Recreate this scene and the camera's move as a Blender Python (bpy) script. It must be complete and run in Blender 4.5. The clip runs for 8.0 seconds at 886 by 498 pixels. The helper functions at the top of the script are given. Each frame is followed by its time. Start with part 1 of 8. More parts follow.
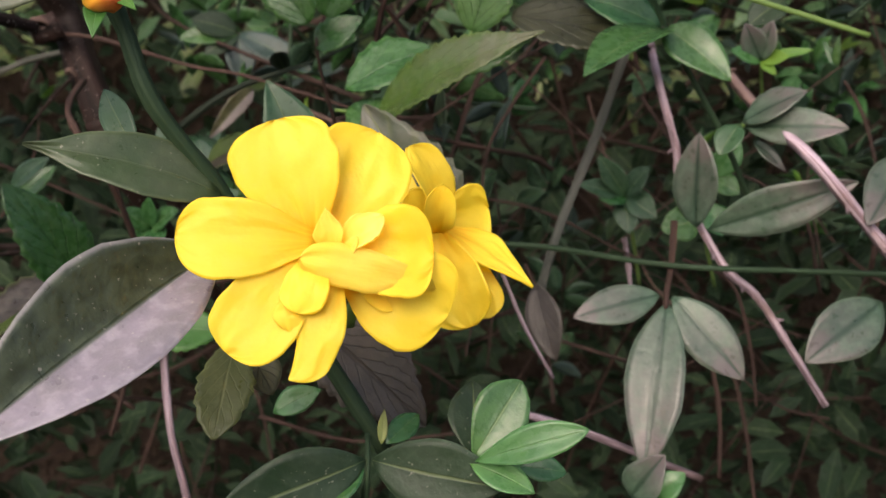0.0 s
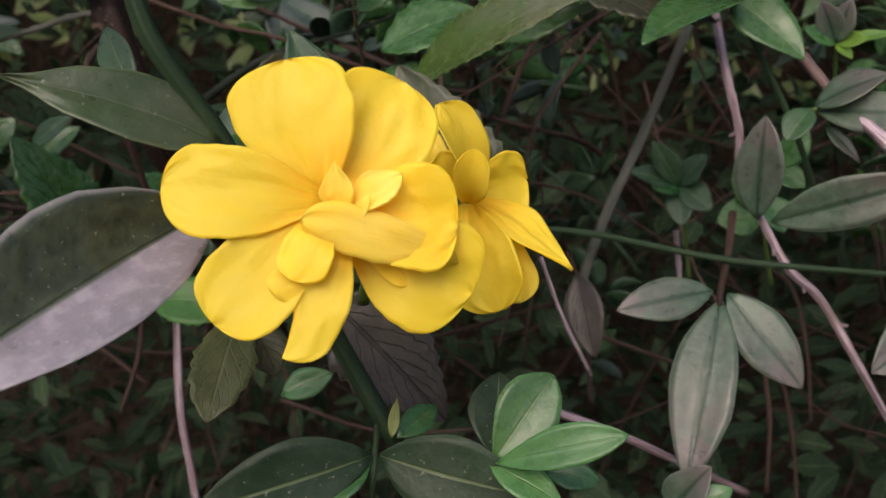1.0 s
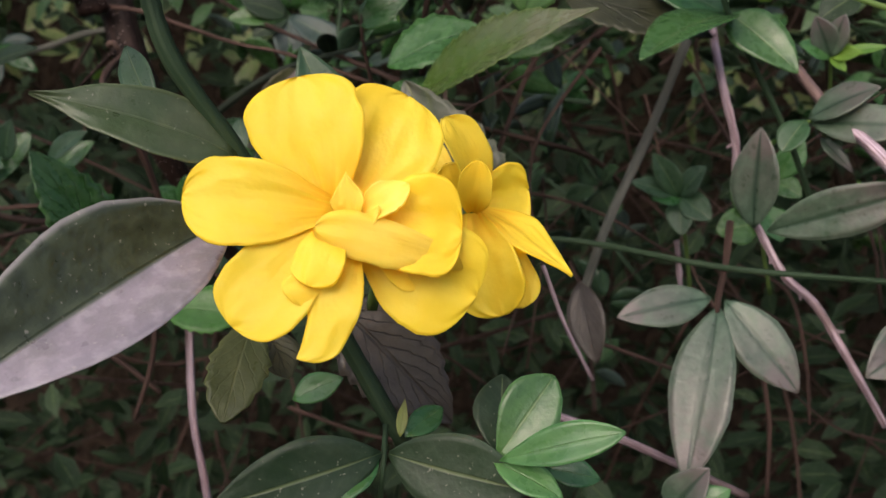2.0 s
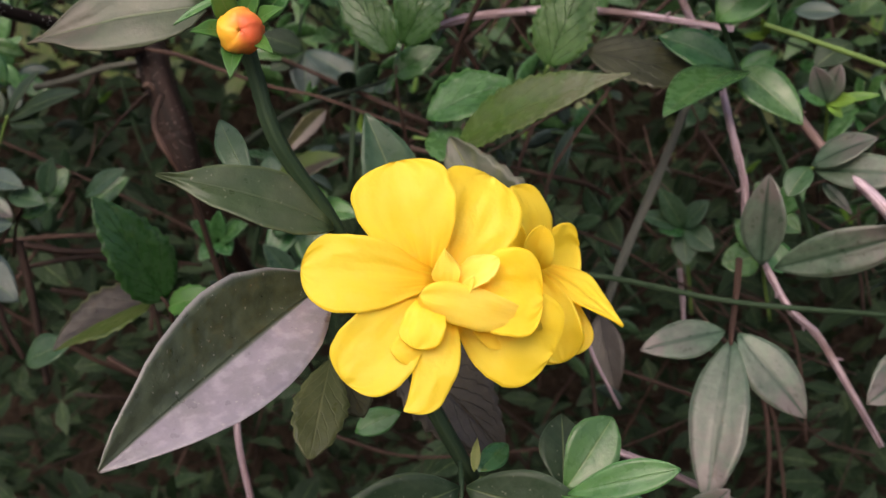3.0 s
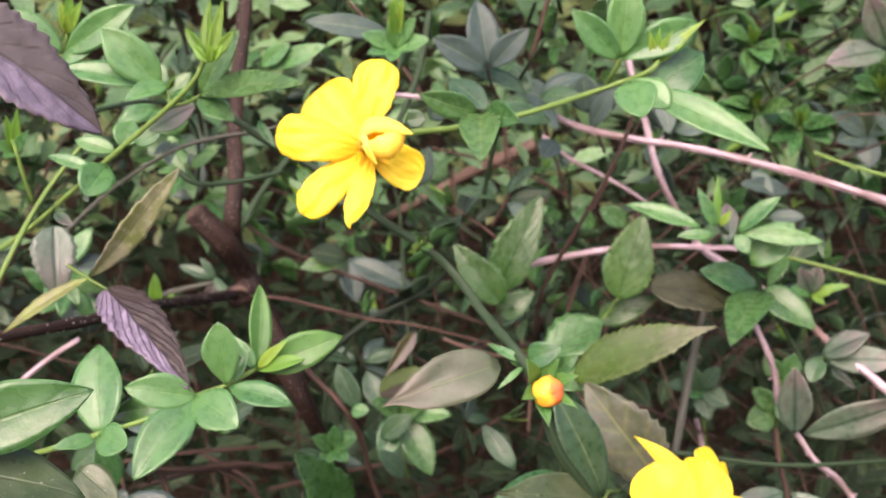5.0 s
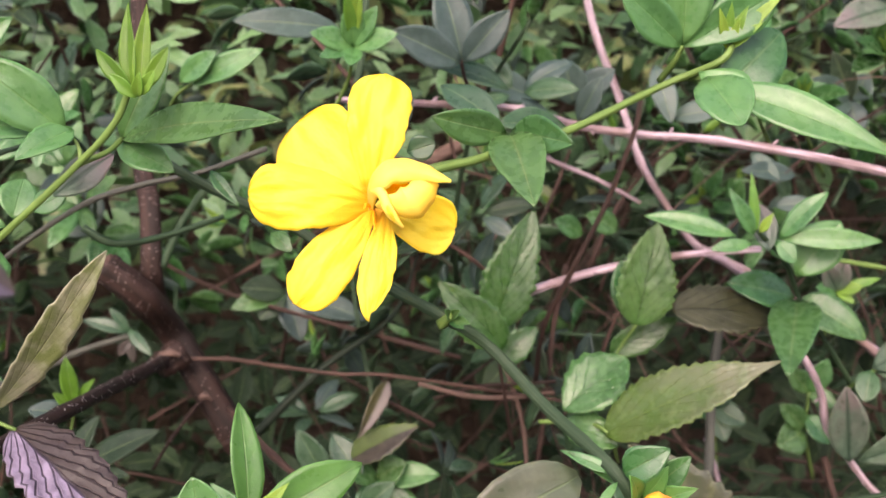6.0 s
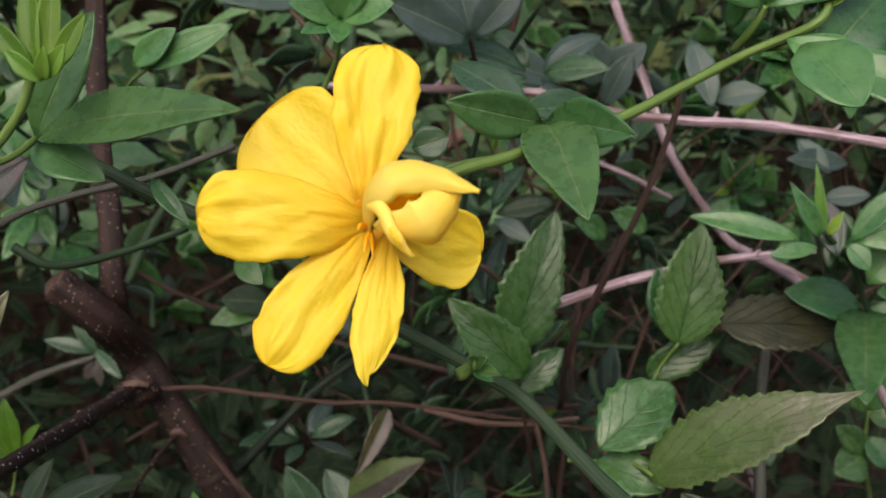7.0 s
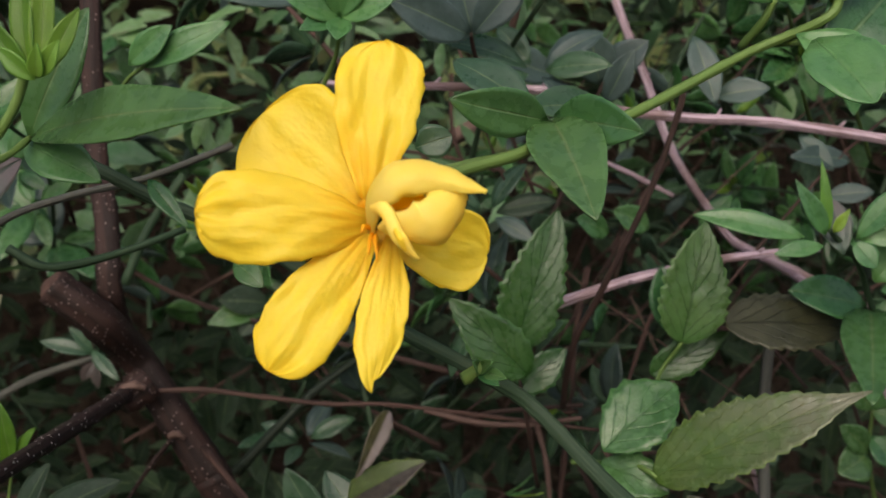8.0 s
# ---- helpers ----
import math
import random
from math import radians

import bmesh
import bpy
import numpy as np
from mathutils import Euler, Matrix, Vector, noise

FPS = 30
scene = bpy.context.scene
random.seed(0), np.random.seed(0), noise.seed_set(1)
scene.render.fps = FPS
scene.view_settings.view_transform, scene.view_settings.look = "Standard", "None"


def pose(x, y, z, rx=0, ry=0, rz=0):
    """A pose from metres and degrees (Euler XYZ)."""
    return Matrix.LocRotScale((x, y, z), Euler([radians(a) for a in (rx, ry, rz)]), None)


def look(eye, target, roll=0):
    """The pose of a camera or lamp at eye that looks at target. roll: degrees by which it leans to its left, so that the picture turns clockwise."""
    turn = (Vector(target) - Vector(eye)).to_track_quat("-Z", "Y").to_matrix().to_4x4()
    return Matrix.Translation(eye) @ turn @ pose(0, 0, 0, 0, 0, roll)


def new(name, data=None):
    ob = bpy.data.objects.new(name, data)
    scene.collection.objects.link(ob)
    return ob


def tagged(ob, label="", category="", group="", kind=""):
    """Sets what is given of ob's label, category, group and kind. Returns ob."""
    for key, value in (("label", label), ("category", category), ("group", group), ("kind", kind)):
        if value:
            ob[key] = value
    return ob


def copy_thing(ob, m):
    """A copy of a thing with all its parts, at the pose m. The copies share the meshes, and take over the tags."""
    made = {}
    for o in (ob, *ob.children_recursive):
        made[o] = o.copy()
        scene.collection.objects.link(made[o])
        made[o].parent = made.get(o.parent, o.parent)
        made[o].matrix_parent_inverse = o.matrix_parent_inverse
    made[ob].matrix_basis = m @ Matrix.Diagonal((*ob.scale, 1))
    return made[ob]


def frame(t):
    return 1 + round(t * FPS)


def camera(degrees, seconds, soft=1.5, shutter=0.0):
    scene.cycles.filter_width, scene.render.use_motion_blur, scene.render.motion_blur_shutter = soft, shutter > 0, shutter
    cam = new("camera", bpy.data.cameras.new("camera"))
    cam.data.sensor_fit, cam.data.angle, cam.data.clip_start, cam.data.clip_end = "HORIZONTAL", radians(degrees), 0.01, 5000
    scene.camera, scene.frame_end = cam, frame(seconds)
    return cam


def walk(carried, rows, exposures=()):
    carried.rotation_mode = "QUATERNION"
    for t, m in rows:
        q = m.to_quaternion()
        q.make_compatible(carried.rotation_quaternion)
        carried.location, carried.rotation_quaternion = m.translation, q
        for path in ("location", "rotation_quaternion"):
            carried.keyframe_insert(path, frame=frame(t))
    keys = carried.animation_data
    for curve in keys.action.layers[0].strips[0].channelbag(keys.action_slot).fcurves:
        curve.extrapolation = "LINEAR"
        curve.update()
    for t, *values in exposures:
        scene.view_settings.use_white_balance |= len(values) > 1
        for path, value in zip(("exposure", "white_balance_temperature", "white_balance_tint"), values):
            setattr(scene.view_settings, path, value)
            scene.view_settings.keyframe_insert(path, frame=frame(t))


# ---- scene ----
cam = camera(46.85, 8.0)
cam.data.dof.use_dof, cam.data.dof.focus_distance, cam.data.dof.aperture_fstop = True, 0.128, 58.0
PATH = [
    (0, (0.07049, 0.06912, 0.97558), (0.01804, 1.03708, 0.73000), -0.040),
    (0.5, (0.07050, 0.08147, 0.96861), (-0.01257, 1.04601, 0.71807), 1.688),
    (1, (0.07186, 0.08517, 0.96879), (-0.02477, 1.04780, 0.71577), 2.109),
    (1.5, (0.07186, 0.08694, 0.97219), (-0.02146, 1.04794, 0.71186), 2.697),
    (1.7, (0.07334, 0.08497, 0.96941), (-0.03353, 1.04922, 0.72688), 1.998),
    (2.8, (0.06300, 0.06514, 0.97536), (-0.00992, 1.03344, 0.73644), 1.618),
    (3, (0.05900, 0.06347, 0.98084), (-0.01236, 1.03209, 0.74274), 2.052),
    (3.5, (0.04175, 0.04675, 0.99700), (-0.02170, 1.02195, 0.78495), 1.233),
    (4, (0.02135, 0.03755, 1.01112), (-0.03215, 1.01666, 0.81496), 0.731),
    (4.5, (0.00459, 0.01473, 1.02820), (0.00580, 0.99788, 0.84537), -0.235),
    (5, (-0.01036, 0.00971, 1.03781), (0.06266, 0.99131, 0.86142), -2.348),
    (5.2, (-0.01695, 0.01365, 1.04306), (0.08627, 0.99174, 0.86229), -3.289),
    (6.3, (-0.02690, 0.09086, 1.04479), (0.15753, 1.04945, 0.82777), -6.733),
    (6.5, (-0.02494, 0.09897, 1.04241), (0.15875, 1.05709, 0.82273), -6.783),
    (7, (-0.02211, 0.10858, 1.04155), (0.15908, 1.06705, 0.82133), -7.310),
    (7.5, (-0.02284, 0.11096, 1.04417), (0.15986, 1.06757, 0.81717), -7.717),
    (8, (-0.02238, 0.11144, 1.04142), (0.16151, 1.06881, 0.81868), -7.482),
]
EXPOSURES = [(0, 0.36, 6750, 12), (0.4, -0.03, 6600, 12), (1, -0.1, 6600, 12), (1.7, 0.04, 6600, 12), (2.8, 0.12, 6700, 13), (3.5, 0.4, 7050, 18), (4, 0.85, 7050, 21), (4.5, 1.03, 7050, 22), (5.2, 1.19, 6900, 22),
             (6.3, 0.86, 6900, 19), (6.5, 0.58, 6900, 17), (6.8, 0.2, 6750, 12), (7.2, -0.06, 6650, 11), (7.6, -0.14, 6650, 11), (8, -0.1, 6650, 11)]
walk(cam, [(t, look(eye, target, roll)) for t, eye, target, roll in PATH], EXPOSURES)
# ---- light ----
world = bpy.data.worlds.new("overcast_sky")
scene.world = world
world.use_nodes = True
wn, wl = world.node_tree.nodes, world.node_tree.links
sky = wn.new("ShaderNodeTexSky")
sky.sky_type, sky.sun_disc = "NISHITA", False
sky.sun_elevation, sky.sun_rotation = radians(43), radians(197)
sky.air_density, sky.dust_density = 1.0, 5.0
wl.new(sky.outputs[0], wn["Background"].inputs[0])
wn["Background"].inputs[1].default_value = 0.23
sun_data = bpy.data.lights.new("sun", "SUN")
sun_data.energy, sun_data.angle, sun_data.color = 1.5, radians(60), (1.0, 0.97, 0.94)
sun_ob = new("sun", sun_data)
sun_ob.matrix_world = look((-0.7, -2.2, 3.0), (0, 0.2, 0.95))


# ---- materials ----
def material(name):
    m = bpy.data.materials.new(name)
    m.use_nodes = True
    return m, m.node_tree.nodes, m.node_tree.links, m.node_tree.nodes["Principled BSDF"]


def maths(nodes, links, op, a, b=None, c=None):
    n = nodes.new("ShaderNodeMath")
    n.operation = op
    for i, v in enumerate((a, b, c)):
        if v is None:
            continue
        if isinstance(v, (int, float)):
            n.inputs[i].default_value = v
        else:
            links.new(v, n.inputs[i])
    return n.outputs[0]


def mixed(nodes, links, fac, a, b, blend="MIX"):
    n = nodes.new("ShaderNodeMix")
    n.data_type, n.blend_type = "RGBA", blend
    for i, v in ((0, fac), (6, a), (7, b)):
        if isinstance(v, (int, float)):
            n.inputs[i].default_value = v
        elif isinstance(v, tuple):
            n.inputs[i].default_value = (*v, 1)
        else:
            links.new(v, n.inputs[i])
    return n.outputs[2]


def ramp(nodes, links, fac, lo, hi):
    n = nodes.new("ShaderNodeMapRange")
    n.interpolation_type = "SMOOTHSTEP"
    links.new(fac, n.inputs[0])
    n.inputs[1].default_value, n.inputs[2].default_value = lo, hi
    return n.outputs[0]


def noise_at(nodes, links, coords, scale, detail=3.0):
    n = nodes.new("ShaderNodeTexNoise")
    n.inputs["Scale"].default_value, n.inputs["Detail"].default_value = scale, detail
    links.new(coords, n.inputs["Vector"])
    return n.outputs[0]


def bumped(nodes, links, height, strength, distance, bsdf):
    n = nodes.new("ShaderNodeBump")
    n.inputs["Strength"].default_value, n.inputs["Distance"].default_value = strength, distance
    links.new(height, n.inputs["Height"])
    links.new(n.outputs[0], bsdf.inputs["Normal"])


def leaf_material(name, base, second, rough=0.38, veins=7.0, vein=(0.16, 0.22, 0.1), vein_mix=0.35, blush=None, glow=0.22,
                  spread=0.35, island=False, other_half=None, relief=0.5, spots=0.0, side_veins=0.05, gloss=0.35, slope=0.22, fine=0.2, rib_width=0.07, mottling=0.22, margin=0.4, turn=0.045):
    """A leaf: two tones in patches, a midrib, side veins, a little light let through."""
    m, n, l, bsdf = material(name)
    uv = n.new("ShaderNodeUVMap").outputs[0]
    place = n.new("ShaderNodeTexCoord").outputs["Object"]
    parts = n.new("ShaderNodeSeparateXYZ")
    l.new(uv, parts.inputs[0])
    across = maths(n, l, "ABSOLUTE", maths(n, l, "MULTIPLY_ADD", parts.outputs[0], 2.0, -1.0))
    along = parts.outputs[1]
    patches = noise_at(n, l, place, 160.0, 4.0)
    grain = noise_at(n, l, place, 1500.0, 2.0)
    mottle = noise_at(n, l, place, 480.0, 4.0)
    broad = noise_at(n, l, place, 55.0, 2.0)
    colour = mixed(n, l, ramp(n, l, patches, 0.38, 0.66), base, second)
    colour = mixed(n, l, maths(n, l, "MULTIPLY", ramp(n, l, broad, 0.42, 0.62), 0.35), colour, tuple(0.55 * c for c in base))
    colour = mixed(n, l, maths(n, l, "MULTIPLY", ramp(n, l, mottle, 0.44, 0.7), mottling), colour, tuple(min(1.0, 1.75 * c + 0.012) for c in second))
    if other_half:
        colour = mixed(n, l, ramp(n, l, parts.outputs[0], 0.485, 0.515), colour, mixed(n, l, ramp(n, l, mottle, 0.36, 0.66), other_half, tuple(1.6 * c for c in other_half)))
    if blush:
        edge = maths(n, l, "MULTIPLY", ramp(n, l, along, 0.15, 1.0), ramp(n, l, patches, 0.25, 0.6))
        colour = mixed(n, l, edge, colour, blush)
    rib = maths(n, l, "SUBTRACT", 1.0, ramp(n, l, across, 0.015, rib_width))
    slant = maths(n, l, "MULTIPLY", maths(n, l, "SUBTRACT", along, maths(n, l, "MULTIPLY", across, slope)), veins)
    slant = maths(n, l, "MULTIPLY_ADD", broad, 0.45, maths(n, l, "MULTIPLY_ADD", patches, 0.1, slant))
    wave = maths(n, l, "ABSOLUTE", maths(n, l, "SUBTRACT", maths(n, l, "FRACT", slant), 0.5))
    side = maths(n, l, "SUBTRACT", 1.0, maths(n, l, "MULTIPLY", ramp(n, l, wave, 0.0, fine), 1.0))
    net = maths(n, l, "MAXIMUM", rib, maths(n, l, "MULTIPLY", maths(n, l, "MULTIPLY", side, ramp(n, l, patches, 0.2, 0.45)), side_veins))
    colour = mixed(n, l, maths(n, l, "MULTIPLY", net, vein_mix), colour, vein)
    colour = mixed(n, l, maths(n, l, "MULTIPLY", ramp(n, l, across, 0.9, 0.99), margin), colour, tuple(min(1.0, 2.2 * c + 0.015) for c in second))
    if spots:
        colour = mixed(n, l, maths(n, l, "MULTIPLY", ramp(n, l, grain, 0.68, 0.74), spots), colour, (0.32, 0.3, 0.26))
    pick = n.new("ShaderNodeNewGeometry").outputs["Random Per Island"] if island else n.new("ShaderNodeObjectInfo").outputs["Random"]
    shade = n.new("ShaderNodeHueSaturation")
    l.new(maths(n, l, "MULTIPLY_ADD", pick, -turn, 0.51), shade.inputs["Hue"])
    l.new(maths(n, l, "MULTIPLY_ADD", pick, spread, 1.0 - spread / 2), shade.inputs["Value"])
    l.new(colour, shade.inputs["Color"])
    l.new(shade.outputs[0], bsdf.inputs["Base Color"])
    l.new(maths(n, l, "MULTIPLY_ADD", mottle, 0.5, rough - 0.27), bsdf.inputs["Roughness"])
    bsdf.inputs["Specular IOR Level"].default_value = gloss
    height = maths(n, l, "SUBTRACT", maths(n, l, "MULTIPLY_ADD", grain, 0.12, maths(n, l, "MULTIPLY_ADD", patches, 0.6, maths(n, l, "MULTIPLY", mottle, 0.5))), maths(n, l, "MULTIPLY", net, 0.35 if fine > 0.15 else 0.4))
    bumped(n, l, height, relief, 0.0006, bsdf)
    through_leaf = n.new("ShaderNodeBsdfTranslucent")
    l.new(mixed(n, l, 1.0, shade.outputs[0], (1.15, 1.3, 0.75), "MULTIPLY"), through_leaf.inputs[0])
    both = n.new("ShaderNodeMixShader")
    both.inputs[0].default_value = glow
    l.new(bsdf.outputs[0], both.inputs[1])
    l.new(through_leaf.outputs[0], both.inputs[2])
    l.new(both.outputs[0], n["Material Output"].inputs[0])
    return m


def petal_material(name, base, second, throat, relief=0.26, pucker=0.5):
    m, n, l, bsdf = material(name)
    uv = n.new("ShaderNodeUVMap").outputs[0]
    place = n.new("ShaderNodeTexCoord").outputs["Object"]
    parts = n.new("ShaderNodeSeparateXYZ")
    l.new(uv, parts.inputs[0])
    stretch = n.new("ShaderNodeMapping")
    stretch.inputs["Scale"].default_value = (9.0, 1.3, 1.0)
    l.new(uv, stretch.inputs[0])
    streaks = noise_at(n, l, stretch.outputs[0], 1.0, 3.0)
    patches = noise_at(n, l, place, 130.0, 3.0)
    grain = noise_at(n, l, place, 2600.0, 2.0)
    colour = mixed(n, l, ramp(n, l, patches, 0.35, 0.7), base, second)
    deep = maths(n, l, "MULTIPLY", maths(n, l, "SUBTRACT", 1.0, ramp(n, l, parts.outputs[1], 0.04, 0.5)), ramp(n, l, streaks, 0.25, 0.6))
    colour = mixed(n, l, maths(n, l, "MULTIPLY", deep, 0.7), colour, throat)
    colour = mixed(n, l, maths(n, l, "MULTIPLY", ramp(n, l, streaks, 0.55, 0.75), 0.1), colour, throat)
    shade = n.new("ShaderNodeHueSaturation")
    pick = n.new("ShaderNodeObjectInfo").outputs["Random"]
    l.new(maths(n, l, "MULTIPLY_ADD", pick, 0.14, 0.93), shade.inputs["Value"])
    l.new(colour, shade.inputs["Color"])
    l.new(shade.outputs[0], bsdf.inputs["Base Color"])
    bsdf.inputs["Roughness"].default_value = 0.46
    bsdf.inputs["Specular IOR Level"].default_value = 0.4
    crinkle = noise_at(n, l, place, 330.0, 3.0)
    quilt = n.new("ShaderNodeMapping")
    quilt.inputs["Scale"].default_value = (7.0, 4.5, 1.0)
    l.new(uv, quilt.inputs[0])
    puckers = noise_at(n, l, quilt.outputs[0], 1.0, 2.0)
    height = maths(n, l, "ADD", maths(n, l, "MULTIPLY_ADD", crinkle, 1.5, maths(n, l, "MULTIPLY_ADD", puckers, pucker, maths(n, l, "MULTIPLY", streaks, 0.35))), maths(n, l, "MULTIPLY", grain, 0.12))
    bumped(n, l, height, relief, 0.001, bsdf)
    light = n.new("ShaderNodeBsdfTranslucent")
    l.new(mixed(n, l, 0.2, shade.outputs[0], (1.0, 0.66, 0.03)), light.inputs[0])
    both = n.new("ShaderNodeMixShader")
    both.inputs[0].default_value = 0.55
    l.new(bsdf.outputs[0], both.inputs[1])
    l.new(light.outputs[0], both.inputs[2])
    l.new(both.outputs[0], n["Material Output"].inputs[0])
    return m


def bark_material(name, base, second, speck=None, rough=0.7, scale=500.0, relief=0.7, spread=0.3, weathered=None):
    m, n, l, bsdf = material(name)
    place = n.new("ShaderNodeTexCoord").outputs["Object"]
    uv = n.new("ShaderNodeUVMap").outputs[0]
    stretch = n.new("ShaderNodeMapping")
    stretch.inputs["Scale"].default_value = (13.0, 0.9, 1.0)
    l.new(uv, stretch.inputs[0])
    fibres = noise_at(n, l, stretch.outputs[0], 1.0, 5.0)
    grain = noise_at(n, l, place, scale, 4.0)
    colour = mixed(n, l, ramp(n, l, fibres, 0.4, 0.6), base, second)
    height = maths(n, l, "ADD", fibres, maths(n, l, "MULTIPLY", grain, 0.5))
    if weathered:
        colour = mixed(n, l, ramp(n, l, noise_at(n, l, place, 38.0, 3.0), 0.5, 0.68), colour, weathered)
    if speck:
        cells = n.new("ShaderNodeTexVoronoi")
        cells.inputs["Scale"].default_value = scale
        l.new(place, cells.inputs["Vector"])
        dots = maths(n, l, "SUBTRACT", 1.0, ramp(n, l, cells.outputs["Distance"], 0.1, 0.22))
        colour = mixed(n, l, dots, colour, speck)
        height = maths(n, l, "ADD", height, dots)
    shade = n.new("ShaderNodeHueSaturation")
    pick = n.new("ShaderNodeObjectInfo").outputs["Random"]
    l.new(maths(n, l, "MULTIPLY_ADD", pick, spread, 1.0 - spread / 2), shade.inputs["Value"])
    l.new(colour, shade.inputs["Color"])
    l.new(shade.outputs[0], bsdf.inputs["Base Color"])
    bsdf.inputs["Roughness"].default_value = rough
    bsdf.inputs["Specular IOR Level"].default_value = 0.22
    bumped(n, l, height, relief, 0.0006, bsdf)
    return m


def bud_material(name):
    """A closed bud: yellow on one side, turning orange and red on the other and at the tip."""
    m, n, l, bsdf = material(name)
    uv = n.new("ShaderNodeUVMap").outputs[0]
    place = n.new("ShaderNodeTexCoord").outputs["Object"]
    parts = n.new("ShaderNodeSeparateXYZ")
    l.new(uv, parts.inputs[0])
    around = maths(n, l, "MULTIPLY_ADD", parts.outputs[0], -2.0, 1.0)
    blotch = noise_at(n, l, place, 500.0, 4.0)
    red = ramp(n, l, maths(n, l, "ADD", maths(n, l, "MULTIPLY_ADD", around, 0.5, maths(n, l, "MULTIPLY", parts.outputs[1], 0.7)), maths(n, l, "MULTIPLY", blotch, 0.7)), 0.25, 1.35)
    l.new(mixed(n, l, red, (0.78, 0.4, 0.03), (0.6, 0.11, 0.035)), bsdf.inputs["Base Color"])
    bsdf.inputs["Roughness"].default_value = 0.5
    bsdf.inputs["Subsurface Weight"].default_value = 0.25
    bsdf.inputs["Subsurface Radius"].default_value = (0.002, 0.001, 0.0004)
    bumped(n, l, blotch, 0.4, 0.0005, bsdf)
    return m


